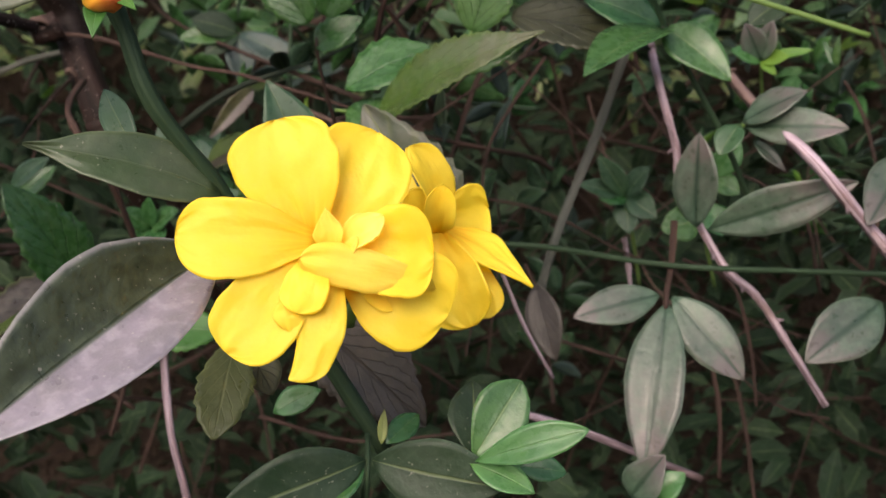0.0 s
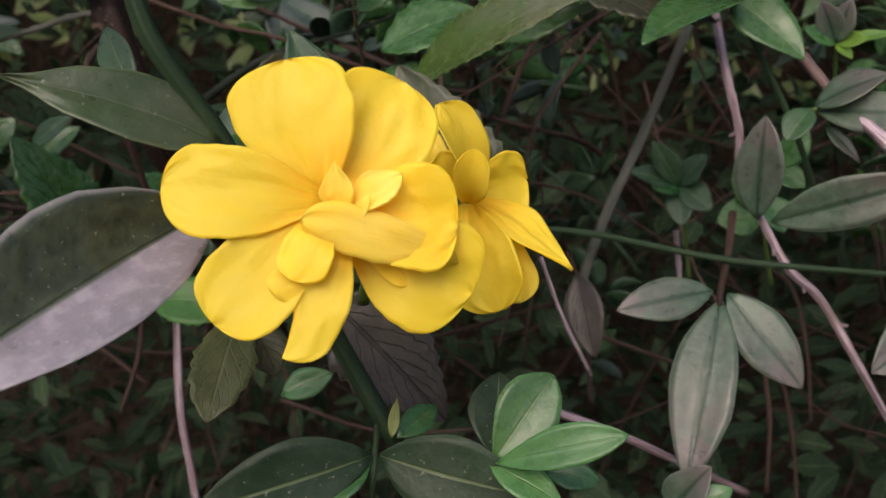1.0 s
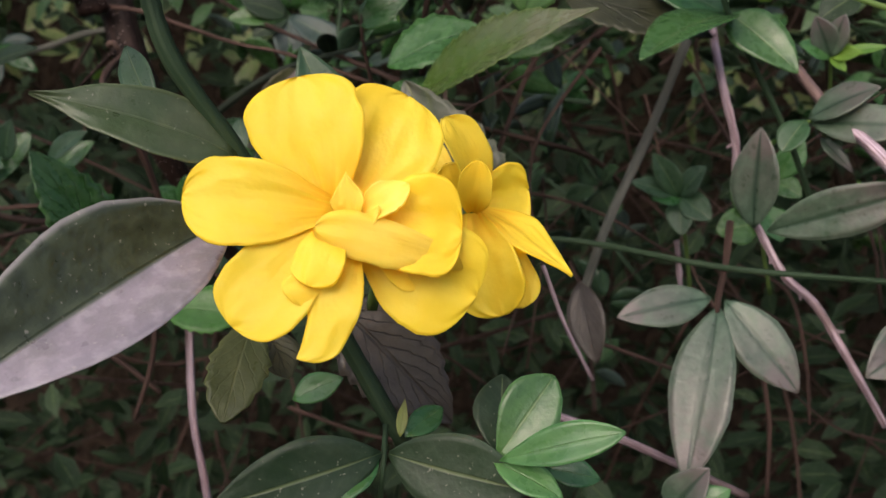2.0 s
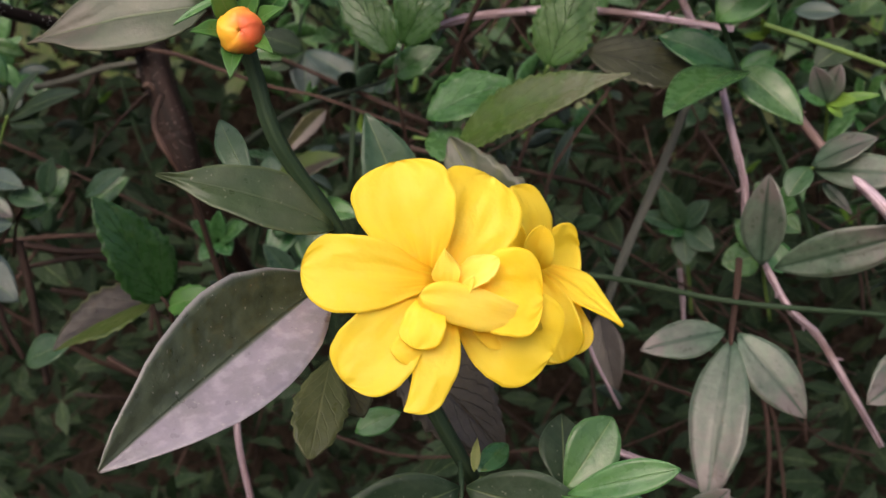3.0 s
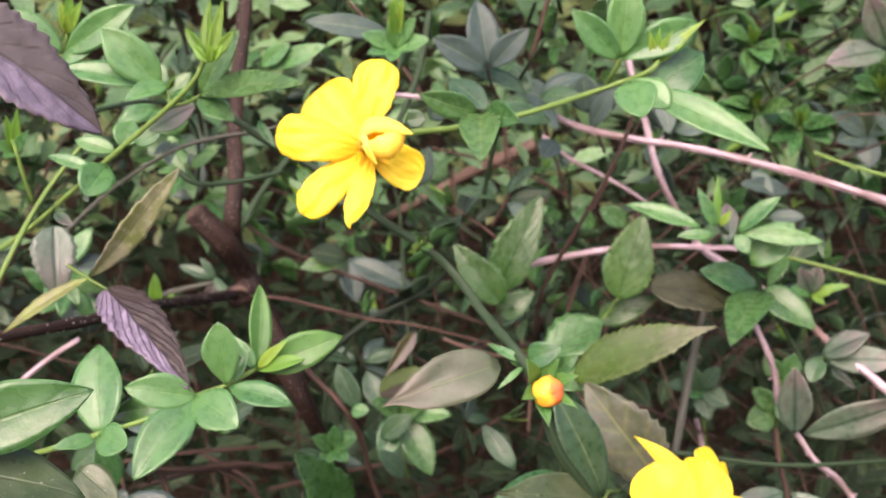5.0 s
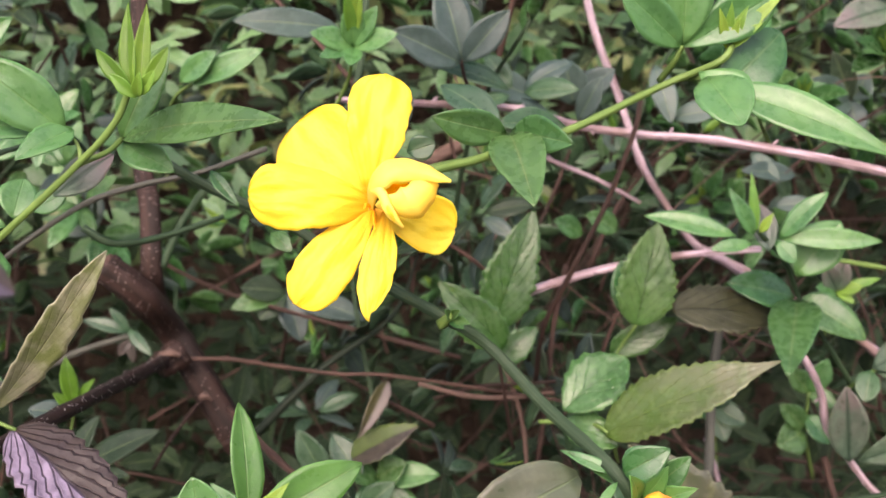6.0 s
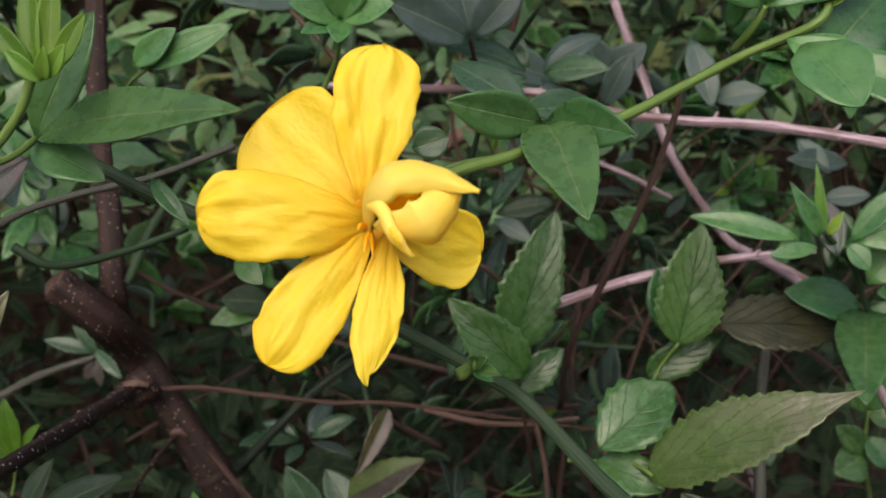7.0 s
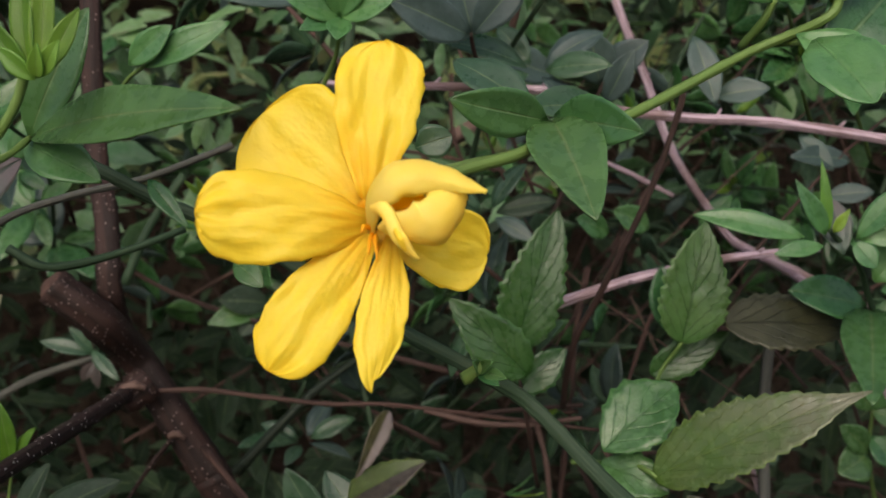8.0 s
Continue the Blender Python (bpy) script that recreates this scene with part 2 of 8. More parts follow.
MAT = {
    "jas": leaf_material("jasmine_leaf_green", (0.035, 0.112, 0.03), (0.029, 0.092, 0.031), rough=0.3, gloss=0.45),
    "lite": leaf_material("jasmine_leaf_fresh", (0.062, 0.16, 0.046), (0.05, 0.135, 0.046), glow=0.24, rough=0.32, gloss=0.45, turn=0.02, vein=(0.1, 0.2, 0.06)),
    "lime": leaf_material("jasmine_leaf_young", (0.125, 0.26, 0.034), (0.1, 0.225, 0.036), glow=0.35, vein_mix=0.2),
    "fresh": leaf_material("jasmine_leaf_upright", (0.062, 0.158, 0.032), (0.05, 0.13, 0.03), glow=0.26, rough=0.36, gloss=0.34, turn=0.015),
    "whorl": leaf_material("jasmine_leaf_shoot_tip", (0.07, 0.155, 0.013), (0.055, 0.13, 0.014), glow=0.3, rough=0.4, gloss=0.2, turn=0.03),
    "pale": leaf_material("jasmine_leaf_greyish", (0.05, 0.09, 0.058), (0.07, 0.098, 0.07), vein=(0.016, 0.04, 0.022), vein_mix=0.85, blush=(0.12, 0.094, 0.094), rib_width=0.2, gloss=0.45, rough=0.36, mottling=0.35),
    "blue": leaf_material("jasmine_leaf_bluish", (0.026, 0.066, 0.034), (0.04, 0.074, 0.046), rough=0.34),
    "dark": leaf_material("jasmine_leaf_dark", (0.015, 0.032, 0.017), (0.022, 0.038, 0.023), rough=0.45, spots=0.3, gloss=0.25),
    "serr": leaf_material("veined_leaf_green", (0.022, 0.068, 0.014), (0.031, 0.078, 0.021), turn=0.015, spread=0.2, mottling=0.18, gloss=0.42, rough=0.3, veins=5.5, vein=(0.012, 0.036, 0.009), vein_mix=0.45, relief=0.7, side_veins=0.8, slope=0.5, fine=0.09, rib_width=0.05),
    "serrpale": leaf_material("veined_leaf_pale", (0.04, 0.1, 0.022), (0.062, 0.12, 0.036), turn=0.02, mottling=0.2, gloss=0.35, rough=0.34, veins=5.5, vein=(0.02, 0.045, 0.012), vein_mix=0.6, relief=0.7, side_veins=0.8, slope=0.5, fine=0.09, rib_width=0.05),
    "glossy": leaf_material("toothed_leaf_glossy", (0.036, 0.105, 0.02), (0.05, 0.118, 0.035), turn=0.015, spread=0.2, mottling=0.3, gloss=0.5, rough=0.27, veins=4.5, vein=(0.018, 0.06, 0.012), vein_mix=0.35, relief=0.6, side_veins=0.6, slope=0.5, fine=0.08, rib_width=0.05),
    # The grey blush towards the tip is sky sheen put into the colour.
    "sheen": leaf_material("toothed_leaf_olive_sheen", (0.066, 0.116, 0.018), (0.08, 0.116, 0.03), turn=0.01, spread=0.1, mottling=0.12, gloss=0.5, rough=0.27, veins=6.0, vein=(0.1, 0.14, 0.035), vein_mix=0.4, blush=(0.15, 0.15, 0.095), relief=0.7, side_veins=0.6, slope=0.5, fine=0.07, rib_width=0.05),
    "faded": leaf_material("leaf_fading_silvery", (0.115, 0.135, 0.045), (0.19, 0.18, 0.13), turn=0.01, mottling=0.4, veins=6.0, vein=(0.14, 0.15, 0.06), vein_mix=0.4, side_veins=0.3, slope=0.4),
    "withered": leaf_material("leaf_withered", (0.13, 0.105, 0.1), (0.095, 0.076, 0.07), turn=0.0, veins=7.0, vein=(0.07, 0.06, 0.035), vein_mix=0.6, other_half=(0.05, 0.047, 0.02), relief=0.9, side_veins=0.5, slope=0.6, fine=0.12),
    "brown": leaf_material("veined_leaf_brownish", (0.034, 0.036, 0.016), (0.05, 0.05, 0.026), turn=0.01, veins=5.5, vein=(0.012, 0.013, 0.006), vein_mix=0.75, relief=0.7, side_veins=0.8, slope=0.5, fine=0.1, rib_width=0.05),
    "taupe": leaf_material("leaf_taupe", (0.04, 0.035, 0.03), (0.055, 0.046, 0.04), veins=7.0, vein=(0.02, 0.018, 0.014), vein_mix=0.5, relief=0.8, side_veins=0.6, slope=0.5, fine=0.1),
    "torn": leaf_material("leaf_fading", (0.06, 0.076, 0.042), (0.09, 0.088, 0.066), veins=4.6, vein=(0.2, 0.22, 0.06), vein_mix=0.5, side_veins=0.34),
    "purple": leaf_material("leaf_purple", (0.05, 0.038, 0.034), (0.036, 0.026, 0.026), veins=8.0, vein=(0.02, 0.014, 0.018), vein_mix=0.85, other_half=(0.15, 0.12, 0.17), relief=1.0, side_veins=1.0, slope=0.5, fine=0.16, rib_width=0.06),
    "khaki": leaf_material("leaf_khaki", (0.042, 0.054, 0.013), (0.056, 0.066, 0.02), veins=6.0, vein=(0.11, 0.12, 0.05), vein_mix=0.6, side_veins=0.5, slope=0.4, fine=0.12),
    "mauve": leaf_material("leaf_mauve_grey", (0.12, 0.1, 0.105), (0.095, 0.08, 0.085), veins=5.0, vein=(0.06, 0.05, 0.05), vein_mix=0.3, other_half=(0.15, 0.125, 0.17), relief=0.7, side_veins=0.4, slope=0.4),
    "blush": leaf_material("leaf_blushing", (0.055, 0.076, 0.042), (0.08, 0.09, 0.058), blush=(0.105, 0.086, 0.07), gloss=0.4, vein_mix=0.3),
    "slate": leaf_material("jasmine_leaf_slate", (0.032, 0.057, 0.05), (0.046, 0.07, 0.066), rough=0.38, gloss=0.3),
    "yell": leaf_material("leaf_yellowing", (0.16, 0.2, 0.045), (0.15, 0.145, 0.06), veins=8.0, vein=(0.1, 0.08, 0.04), vein_mix=0.4, side_veins=0.34),
    # Pale half: greyish bloom and sky glare, both put into the colour.
    "big": leaf_material("leaf_large_half_glare", (0.195, 0.165, 0.195), (0.155, 0.14, 0.15), other_half=(0.023, 0.032, 0.018), gloss=0.38, rough=0.38, spots=0.35, mottling=0.5, relief=0.8, vein=(0.03, 0.045, 0.025), vein_mix=0.6, glow=0.06, side_veins=0.05),
    "olive": leaf_material("leaf_olive", (0.028, 0.056, 0.022), (0.045, 0.066, 0.034), rough=0.38, gloss=0.4, vein=(0.06, 0.09, 0.045), spots=0.4, vein_mix=0.3),
    "curling": leaf_material("leaf_curling", (0.055, 0.085, 0.016), (0.07, 0.095, 0.025), veins=5.5, vein=(0.03, 0.045, 0.012), vein_mix=0.4, other_half=(0.04, 0.033, 0.027), side_veins=0.5, slope=0.5, fine=0.1),
    "petal": petal_material("yellow_petal", (0.94, 0.755, 0.05), (0.95, 0.79, 0.085), (0.9, 0.53, 0.012)),
    "crinkled": petal_material("crinkled_yellow_petal", (0.94, 0.755, 0.05), (0.95, 0.79, 0.085), (0.9, 0.53, 0.012), relief=0.34, pucker=1.0),
    "inner": petal_material("pale_yellow_petal", (0.95, 0.8, 0.13), (0.96, 0.85, 0.24), (0.93, 0.66, 0.03)),
    "lip": petal_material("pale_lip_petal", (0.95, 0.78, 0.09), (0.96, 0.82, 0.16), (0.94, 0.755, 0.05)),
    "deep": petal_material("orange_hearted_petal", (0.94, 0.72, 0.035), (0.95, 0.77, 0.065), (0.9, 0.4, 0.008)),
    "throat": petal_material("orange_petal", (0.93, 0.56, 0.018), (0.94, 0.63, 0.025), (0.88, 0.42, 0.012)),
    "ball": bud_material("orange_red_bud"),
    "cane": bark_material("green_cane", (0.016, 0.035, 0.016), (0.026, 0.047, 0.023), rough=0.62, relief=0.5),
    "blackish": bark_material("blackish_cane", (0.009, 0.015, 0.009), (0.013, 0.02, 0.012), rough=0.65, relief=0.5),
    "specked": bark_material("white_specked_bark", (0.026, 0.014, 0.012), (0.014, 0.008, 0.007), speck=(0.55, 0.5, 0.48), scale=760.0),
    "shoot": bark_material("fresh_green_stem", (0.09, 0.15, 0.036), (0.11, 0.175, 0.046), rough=0.45, relief=0.3),
    "pink": bark_material("pale_pinkish_bark", (0.46, 0.355, 0.41), (0.17, 0.11, 0.12), rough=0.6, relief=1.1, spread=0.4, weathered=(0.15, 0.098, 0.09)),
    "twig": bark_material("brown_twig_bark", (0.056, 0.031, 0.024), (0.026, 0.0145, 0.0115), spread=0.8),
    "grey": bark_material("grey_green_bark", (0.05, 0.053, 0.045), (0.078, 0.078, 0.066)),
    "bark": bark_material("dark_speckled_bark", (0.025, 0.0122, 0.0095), (0.012, 0.0064, 0.005), speck=(0.2, 0.155, 0.14), scale=780.0),
    "limb": bark_material("brown_limb_bark", (0.12, 0.074, 0.06), (0.07, 0.043, 0.034)),
}


# ---- building helpers ----
def thing(name, place, label, category, group=""):
    ob = new(name)
    ob.location = place
    ob.empty_display_size = 0.005
    return tagged(ob, label, category, group)


def mesh_of(name, verts, faces, uvs=None, smooth=True):
    me = bpy.data.meshes.new(name)
    me.from_pydata([tuple(map(float, v)) for v in verts], [], [tuple(map(int, f)) for f in faces])
    if uvs is not None:
        layer = me.uv_layers.new(name="UVMap")
        loops = np.empty(len(me.loops), dtype=np.int32)
        me.loops.foreach_get("vertex_index", loops)
        layer.data.foreach_set("uv", np.asarray(uvs, dtype=np.float32)[loops].ravel())
    if smooth:
        me.shade_smooth()
    return me


def part(name, me, mat, parent, m=None, label=""):
    """One mesh object under a thing or a part, at a pose in the world."""
    ob = new(name, me)
    me.materials.append(MAT[mat]) if not me.materials else None
    up = Matrix.Identity(4)
    p = parent
    while p:
        up = p.matrix_basis @ up
        p = p.parent
    ob.parent = parent
    ob.matrix_basis = up.inverted() @ (m or Matrix.Identity(4))
    return tagged(ob, label)


def outline(kind, v):
    """Half width of a blade along its length, 1 at the widest."""
    v = min(max(v, 0.0), 1.0)
    if kind == "lance":
        return (math.sin(math.pi * v ** 0.8) ** 0.9) * (1 - 0.25 * v)
    if kind == "ovate":
        return math.sin(math.pi * v ** 0.72) ** 0.75 * (1 - 0.12 * v)
    if kind == "drip":
        tip = min(1.0, max(0.0, (v - 0.7) / 0.25))
        return math.sin(math.pi * v ** 0.7) ** 0.75 * (1 - 0.1 * v) * (1 - 0.5 * tip * tip * (3 - 2 * tip))
    if kind == "obovate":
        return math.sin(math.pi * v ** 1.25) ** 0.7
    if kind == "round":
        return math.sin(math.pi * v ** 1.0) ** 0.6
    if kind == "petal":
        return (0.3 + 0.7 * math.sin(math.pi / 2 * min(1.0, v / 0.62)) ** 1.2) * (1 - max(0.0, (v - 0.68) / 0.32) ** 3.0) ** 0.5
    if kind == "slim":
        return (0.22 + 0.78 * math.sin(math.pi / 2 * min(1.0, v / 0.55)) ** 1.2) * (1 - max(0.0, (v - 0.6) / 0.4) ** 1.9) ** 0.6
    if kind == "point":
        return (0.25 + 0.75 * math.sin(math.pi / 2 * min(1.0, v / 0.45))) * (1 - max(0.0, (v - 0.45) / 0.55) ** 1.4)
    return math.sin(math.pi * v ** 0.95) ** 0.8


def blade(length, width, kind="ell", fold=12, cup=0.0, arch=0.05, curl=0.0, ruff=0.0, teeth=0, ridges=0.0, twist=0.0,
          notch=0.0, pleat=0.0, crumple=0.02, rag=0.05, thick=0.00022, nu=4, nv=10, seed=0):
    """A leaf or petal along +y, its face to +z: folded, cupped, arched, waved at the edge, with teeth or ridges; a thin closed shell."""
    rnd = random.Random(seed)
    phase, phase2 = rnd.uniform(0, 6.3), rnd.uniform(0, 6.3)
    a = radians(fold)
    cols = 2 * nu + 1
    top, uvs = [], []
    for j in range(nv + 1):
        v = 1 - (1 - j / nv) ** (2.4 if kind in ("petal", "slim", "round") else 1.2)
        vv = v + (0.006 if j == 0 else (-0.004 if j == nv else 0))
        h = width / 2 * max(outline(kind, vv), 0.012)
        if teeth:
            saw = (v * teeth) % 1.0
            h *= 1 + 0.085 * (saw - 0.5) * (1.2 + noise.noise((v * teeth * 0.6, seed, 0.0))) * (1.5 if 0.12 < v < 0.97 else 0)
        for i in range(cols):
            u = (i - nu) / nu
            worn = rag * noise.noise(((14 if rag > 0.06 else 9) * v, 7.3 + u * 0.6, seed * 1.7))
            hh = h * (1 + 0.05 * math.sin(5 * v + phase) * (1 if u > 0 else -1) + worn)
            x, z = u * hh * math.cos(a), (math.sqrt(u * u + 0.04) - 0.2) * hh * math.sin(a)
            z += cup * h * u * u + arch * length * 4 * v * (1 - v)
            z += ruff * width * abs(u) ** 1.5 * math.sin(9 * v + phase + (2.2 if u > 0 else 0)) + 0.4 * ruff * width * math.sin(6 * u + phase2) * v
            z -= curl * length * max(0.0, v - 0.6) ** 2 * 4
            if ridges:
                z += 0.45 * ridges * width * math.sin(2 * math.pi * 4.6 * (v - 0.4 * abs(u))) * (1 - 0.5 * abs(u)) * math.sin(math.pi * v)
            z += pleat * width * math.cos(11 * u + 2 * math.sin(3 * v + phase2) + phase) * math.sin(math.pi * min(1.0, v * 1.05)) * (1 - 0.5 * u * u)
            rough = noise.noise((u * 2.2, v * 3.5, seed * 3.1)) + 0.6 * noise.noise((u * 5.0, v * 7.0, seed * 3.1 + 40))
            z += crumple * width * rough * math.sin(math.pi / 2 * min(1.0, 3 * v))
            y = v * length
            if notch:
                y -= notch * length / (1 + math.exp(-14 * (u - 0.12))) * max(0.0, v - 0.4) * 1.2
            y += 0.035 * length * (1 - u * u) * (v - 0.5) * (1 - v ** 8) * (1 if kind in ("petal", "slim") else 0)
            if kind in ("petal", "slim"):
                y += 0.014 * length * math.sin(5 * u + phase) * v ** 3 * (1 - v ** 12) + 0.6 * rag * length * noise.noise((u * 8.0, 3.3, seed * 0.9)) * v ** 6 * (1 - v ** 14)
            t = radians(twist) * (v - 0.5)
            x, z = x * math.cos(t) - z * math.sin(t), x * math.sin(t) + z * math.cos(t)
            top.append((x, y, z))
            uvs.append(((u + 1) / 2, v))
    count = len(top)
    verts = top + [(x, y, z - thick) for x, y, z in top]
    uvs = uvs + uvs
    faces = []
    for j in range(nv):
        for i in range(cols - 1):
            q = j * cols + i
            faces.append((q, q + 1, q + cols + 1, q + cols))
            faces.append((count + q, count + q + cols, count + q + cols + 1, count + q + 1))
    rim = [i for i in range(cols)] + [j * cols + cols - 1 for j in range(1, nv + 1)]
    rim += [nv * cols + i for i in range(cols - 2, -1, -1)] + [j * cols for j in range(nv - 1, 0, -1)]
    for k, q in enumerate(rim):
        r = rim[(k + 1) % len(rim)]
        faces.append((q, count + q, count + r, r))
    return mesh_of("blade", verts, faces, uvs)


def laid(base, tip, normal):
    """The pose that lays a blade from base towards tip with its face to normal."""
    y = (Vector(tip) - Vector(base)).normalized()
    z = Vector(normal)
    z = (z - z.dot(y) * y).normalized()
    x = y.cross(z)
    return Matrix.Translation(base) @ Matrix((x, y, z)).transposed().to_4x4()


COUNT = [0]


def leaf(parent, base, tip, width, normal, mat="jas", kind="ell", name="leaf", label="", **more):
    COUNT[0] += 1
    long = (Vector(tip) - Vector(base)).length
    return part(name, blade(long, width, kind, seed=COUNT[0], **more), mat, parent, laid(base, tip, normal), label)


def petal(parent, base, tip, width, normal, mat="petal", kind="petal", name="petal", **more):
    more = {"fold": 3, "cup": 0.12, "arch": 0.06, "ruff": 0.034, "nu": 12, "nv": 24, "crumple": 0.03, "rag": 0.035, "thick": 0.0003, **more}
    return leaf(parent, base, tip, width, normal, mat, kind, name, **more)


def bud_ball(parent, centre, tip, radius, mat):
    """A round bud of lapping furled petals, its tip at +y."""
    rows, cols = 18, 40
    verts, faces, uvs = [], [], []
    for j in range(rows + 1):
        v = j / rows
        a = math.pi * (0.04 + 0.95 * v)
        for i in range(cols):
            t = 2 * math.pi * i / cols
            lap = ((i / cols * 5 + 1.1 * v) % 1.0) - 0.5
            r = radius * (1 + 0.13 * lap * math.sin(a) + 0.05 * v)
            dent = 0.16 * radius * max(0.0, v - 0.82) / 0.18
            verts.append((r * math.sin(a) * math.cos(t), -r * math.cos(a) - dent, r * math.sin(a) * math.sin(t)))
            uvs.append((0.5 + 0.5 * math.cos(t), v))
    for j in range(rows):
        for i in range(cols):
            k = (i + 1) % cols
            faces.append((j * cols + i, j * cols + k, (j + 1) * cols + k, (j + 1) * cols + i))
    faces.append(tuple(range(cols)))
    faces.append(tuple(range((rows + 1) * cols - 1, rows * cols - 1, -1)))
    return part("bud_petals", mesh_of("bud_petals", verts, faces, uvs), mat, parent, laid(centre, tip, (0, 0, 1)))


def smooth_line(points, per=6):
    pts = [Vector(p) for p in points]
    pts = [2 * pts[0] - pts[1]] + pts + [2 * pts[-1] - pts[-2]]
    out = []
    for a, b, c, d in zip(pts, pts[1:], pts[2:], pts[3:]):
        for k in range(per):
            s = k / per
            out.append(0.5 * (2 * b + (c - a) * s + (2 * a - 5 * b + 4 * c - d) * s * s + (3 * b - a - 3 * c + d) * s ** 3))
    return out + [pts[-2]]


def tube(points, r0, r1, sides=8, per=6, rough=0.08, seed=0, knots=0.0):
    """A tapering, slightly uneven stem through the points, closed at both ends."""
    rnd = random.Random(seed)
    line = smooth_line(points, per)
    verts, faces, uvs = [], [], []
    side, run = None, 0.0
    for k, p in enumerate(line):
        ahead = (line[min(k + 1, len(line) - 1)] - line[max(k - 1, 0)]).normalized()
        if side is None:
            side = ahead.orthogonal().normalized()
        side = (side - side.dot(ahead) * ahead).normalized()
        other = ahead.cross(side)
        s = k / (len(line) - 1)
        r = (r0 + (r1 - r0) * s) * (1 + rough * rnd.uniform(-1, 1))
        if knots and k % per == 0 and 0 < k < len(line) - 1:
            r *= 1 + knots
        run += (line[k] - line[k - 1]).length if k else 0
        for i in range(sides):
            t = 2 * math.pi * i / sides
            rr = r * (1 + 0.12 * math.cos(4 * t))
            verts.append(p + rr * (math.cos(t) * side + math.sin(t) * other))
            uvs.append((i / sides, run / 0.02))
    for k in range(len(line) - 1):
        for i in range(sides):
            j = (i + 1) % sides
            faces.append((k * sides + i, k * sides + j, (k + 1) * sides + j, (k + 1) * sides + i))
    faces.append(tuple(range(sides - 1, -1, -1)))
    faces.append(tuple(range((len(line) - 1) * sides, len(line) * sides)))
    return mesh_of("tube", verts, faces, uvs)


def curl(parent, points, widths, opening, bend, mat, name="petal", seed=0):
    """A petal rolled into a channel along the points, hollow towards the opening; a thin closed shell."""
    line = smooth_line(points, 7)
    n, cols, last = len(line), 13, len(widths) - 1
    inner, uvs = [], []
    for k, p in enumerate(line):
        s = k / (n - 1)
        ahead = (line[min(k + 1, n - 1)] - line[max(k - 1, 0)]).normalized()
        o = Vector(opening)
        o = (o - o.dot(ahead) * ahead).normalized()
        b = ahead.cross(o)
        i = min(int(s * last), last - 1)
        f = s * last - i
        f = f * f * (3 - 2 * f)
        w = widths[i] * (1 - f) + widths[i + 1] * f
        half = radians(bend) / 2 * (1 + 0.12 * math.sin(4 * s + seed))
        r = w / 2 / math.sin(min(half, math.pi / 2))
        for c in range(cols):
            u = c / (cols - 1) * 2 - 1
            a = half * u + 0.12 * noise.noise((2.5 * s, u, seed * 2.3))
            rr = r * (1 + 0.13 * noise.noise((4 * s, 2.2 * u, seed * 1.9)) + 0.06 * noise.noise((11 * s, 5 * u, seed)) + 0.06 * math.sin(9 * u + 3 * s + seed) * abs(u))
            inner.append(p + o * rr * (1 - math.cos(a)) + b * rr * math.sin(a))
            uvs.append(((u + 1) / 2, 0.42 + 0.5 * s))
    count = len(inner)
    middle = [sum((inner[k * cols + c] for c in range(cols)), Vector()) / cols for k in range(n)]
    outer = [q + (middle[k // cols] - q) * min(0.15, 0.0003 / max((middle[k // cols] - q).length, 1e-5)) for k, q in enumerate(inner)]
    faces = []
    for k in range(n - 1):
        for c in range(cols - 1):
            q = k * cols + c
            faces.append((q, q + 1, q + cols + 1, q + cols))
            faces.append((count + q, count + q + cols, count + q + cols + 1, count + q + 1))
    rim = list(range(cols)) + [k * cols + cols - 1 for k in range(1, n)]
    rim += [(n - 1) * cols + c for c in range(cols - 2, -1, -1)] + [k * cols for k in range(n - 2, 0, -1)]
    for k, q in enumerate(rim):
        e = rim[(k + 1) % len(rim)]
        faces.append((q, count + q, count + e, e))
    return part(name, mesh_of("curl", inner + outer, faces, uvs + uvs), mat, parent)


def stem(parent, points, r0, r1, mat="shoot", name="stem", label="", **more):
    COUNT[0] += 1
    return part(name, tube(points, r0, r1, seed=COUNT[0], **more), mat, parent, None, label)


def lone_stem(name, points, r0, r1, mat, label, category, group="", **more):
    """A stem that is a thing by itself."""
    COUNT[0] += 1
    ob = new(name, tube([Vector(p) - Vector(points[0]) for p in points], r0, r1, seed=COUNT[0], **more))
    ob.data.materials.append(MAT[mat])
    ob.location = points[0]
    return tagged(ob, label, category, group)


def branch_thing(name, points, r0, r1, mat, label, category, group="", **more):
    """A woody stem with its small side nubs."""
    wood = thing(name, points[0], label, category, group)
    stem(wood, points, r0, r1, mat, name="bark_stem", **more)
    line = smooth_line(points, 6)
    rnd = random.Random(len(line))
    for k in range(5, len(line) - 2, 7):
        ahead = (line[k + 1] - line[k]).normalized()
        out = (ahead.orthogonal() + 0.8 * ahead).normalized()
        out.rotate(Matrix.Rotation(rnd.uniform(0, 6.3), 3, ahead))
        r = 0.5 * (r0 + r1)
        stem(wood, [line[k], line[k] + out * r * 1.1, line[k] + out * r * rnd.uniform(1.7, 2.6)], r * 0.55, r * 0.25, mat, name="nub", per=2, sides=6)
    return wood

# ---- flowers, shoots and branches ----

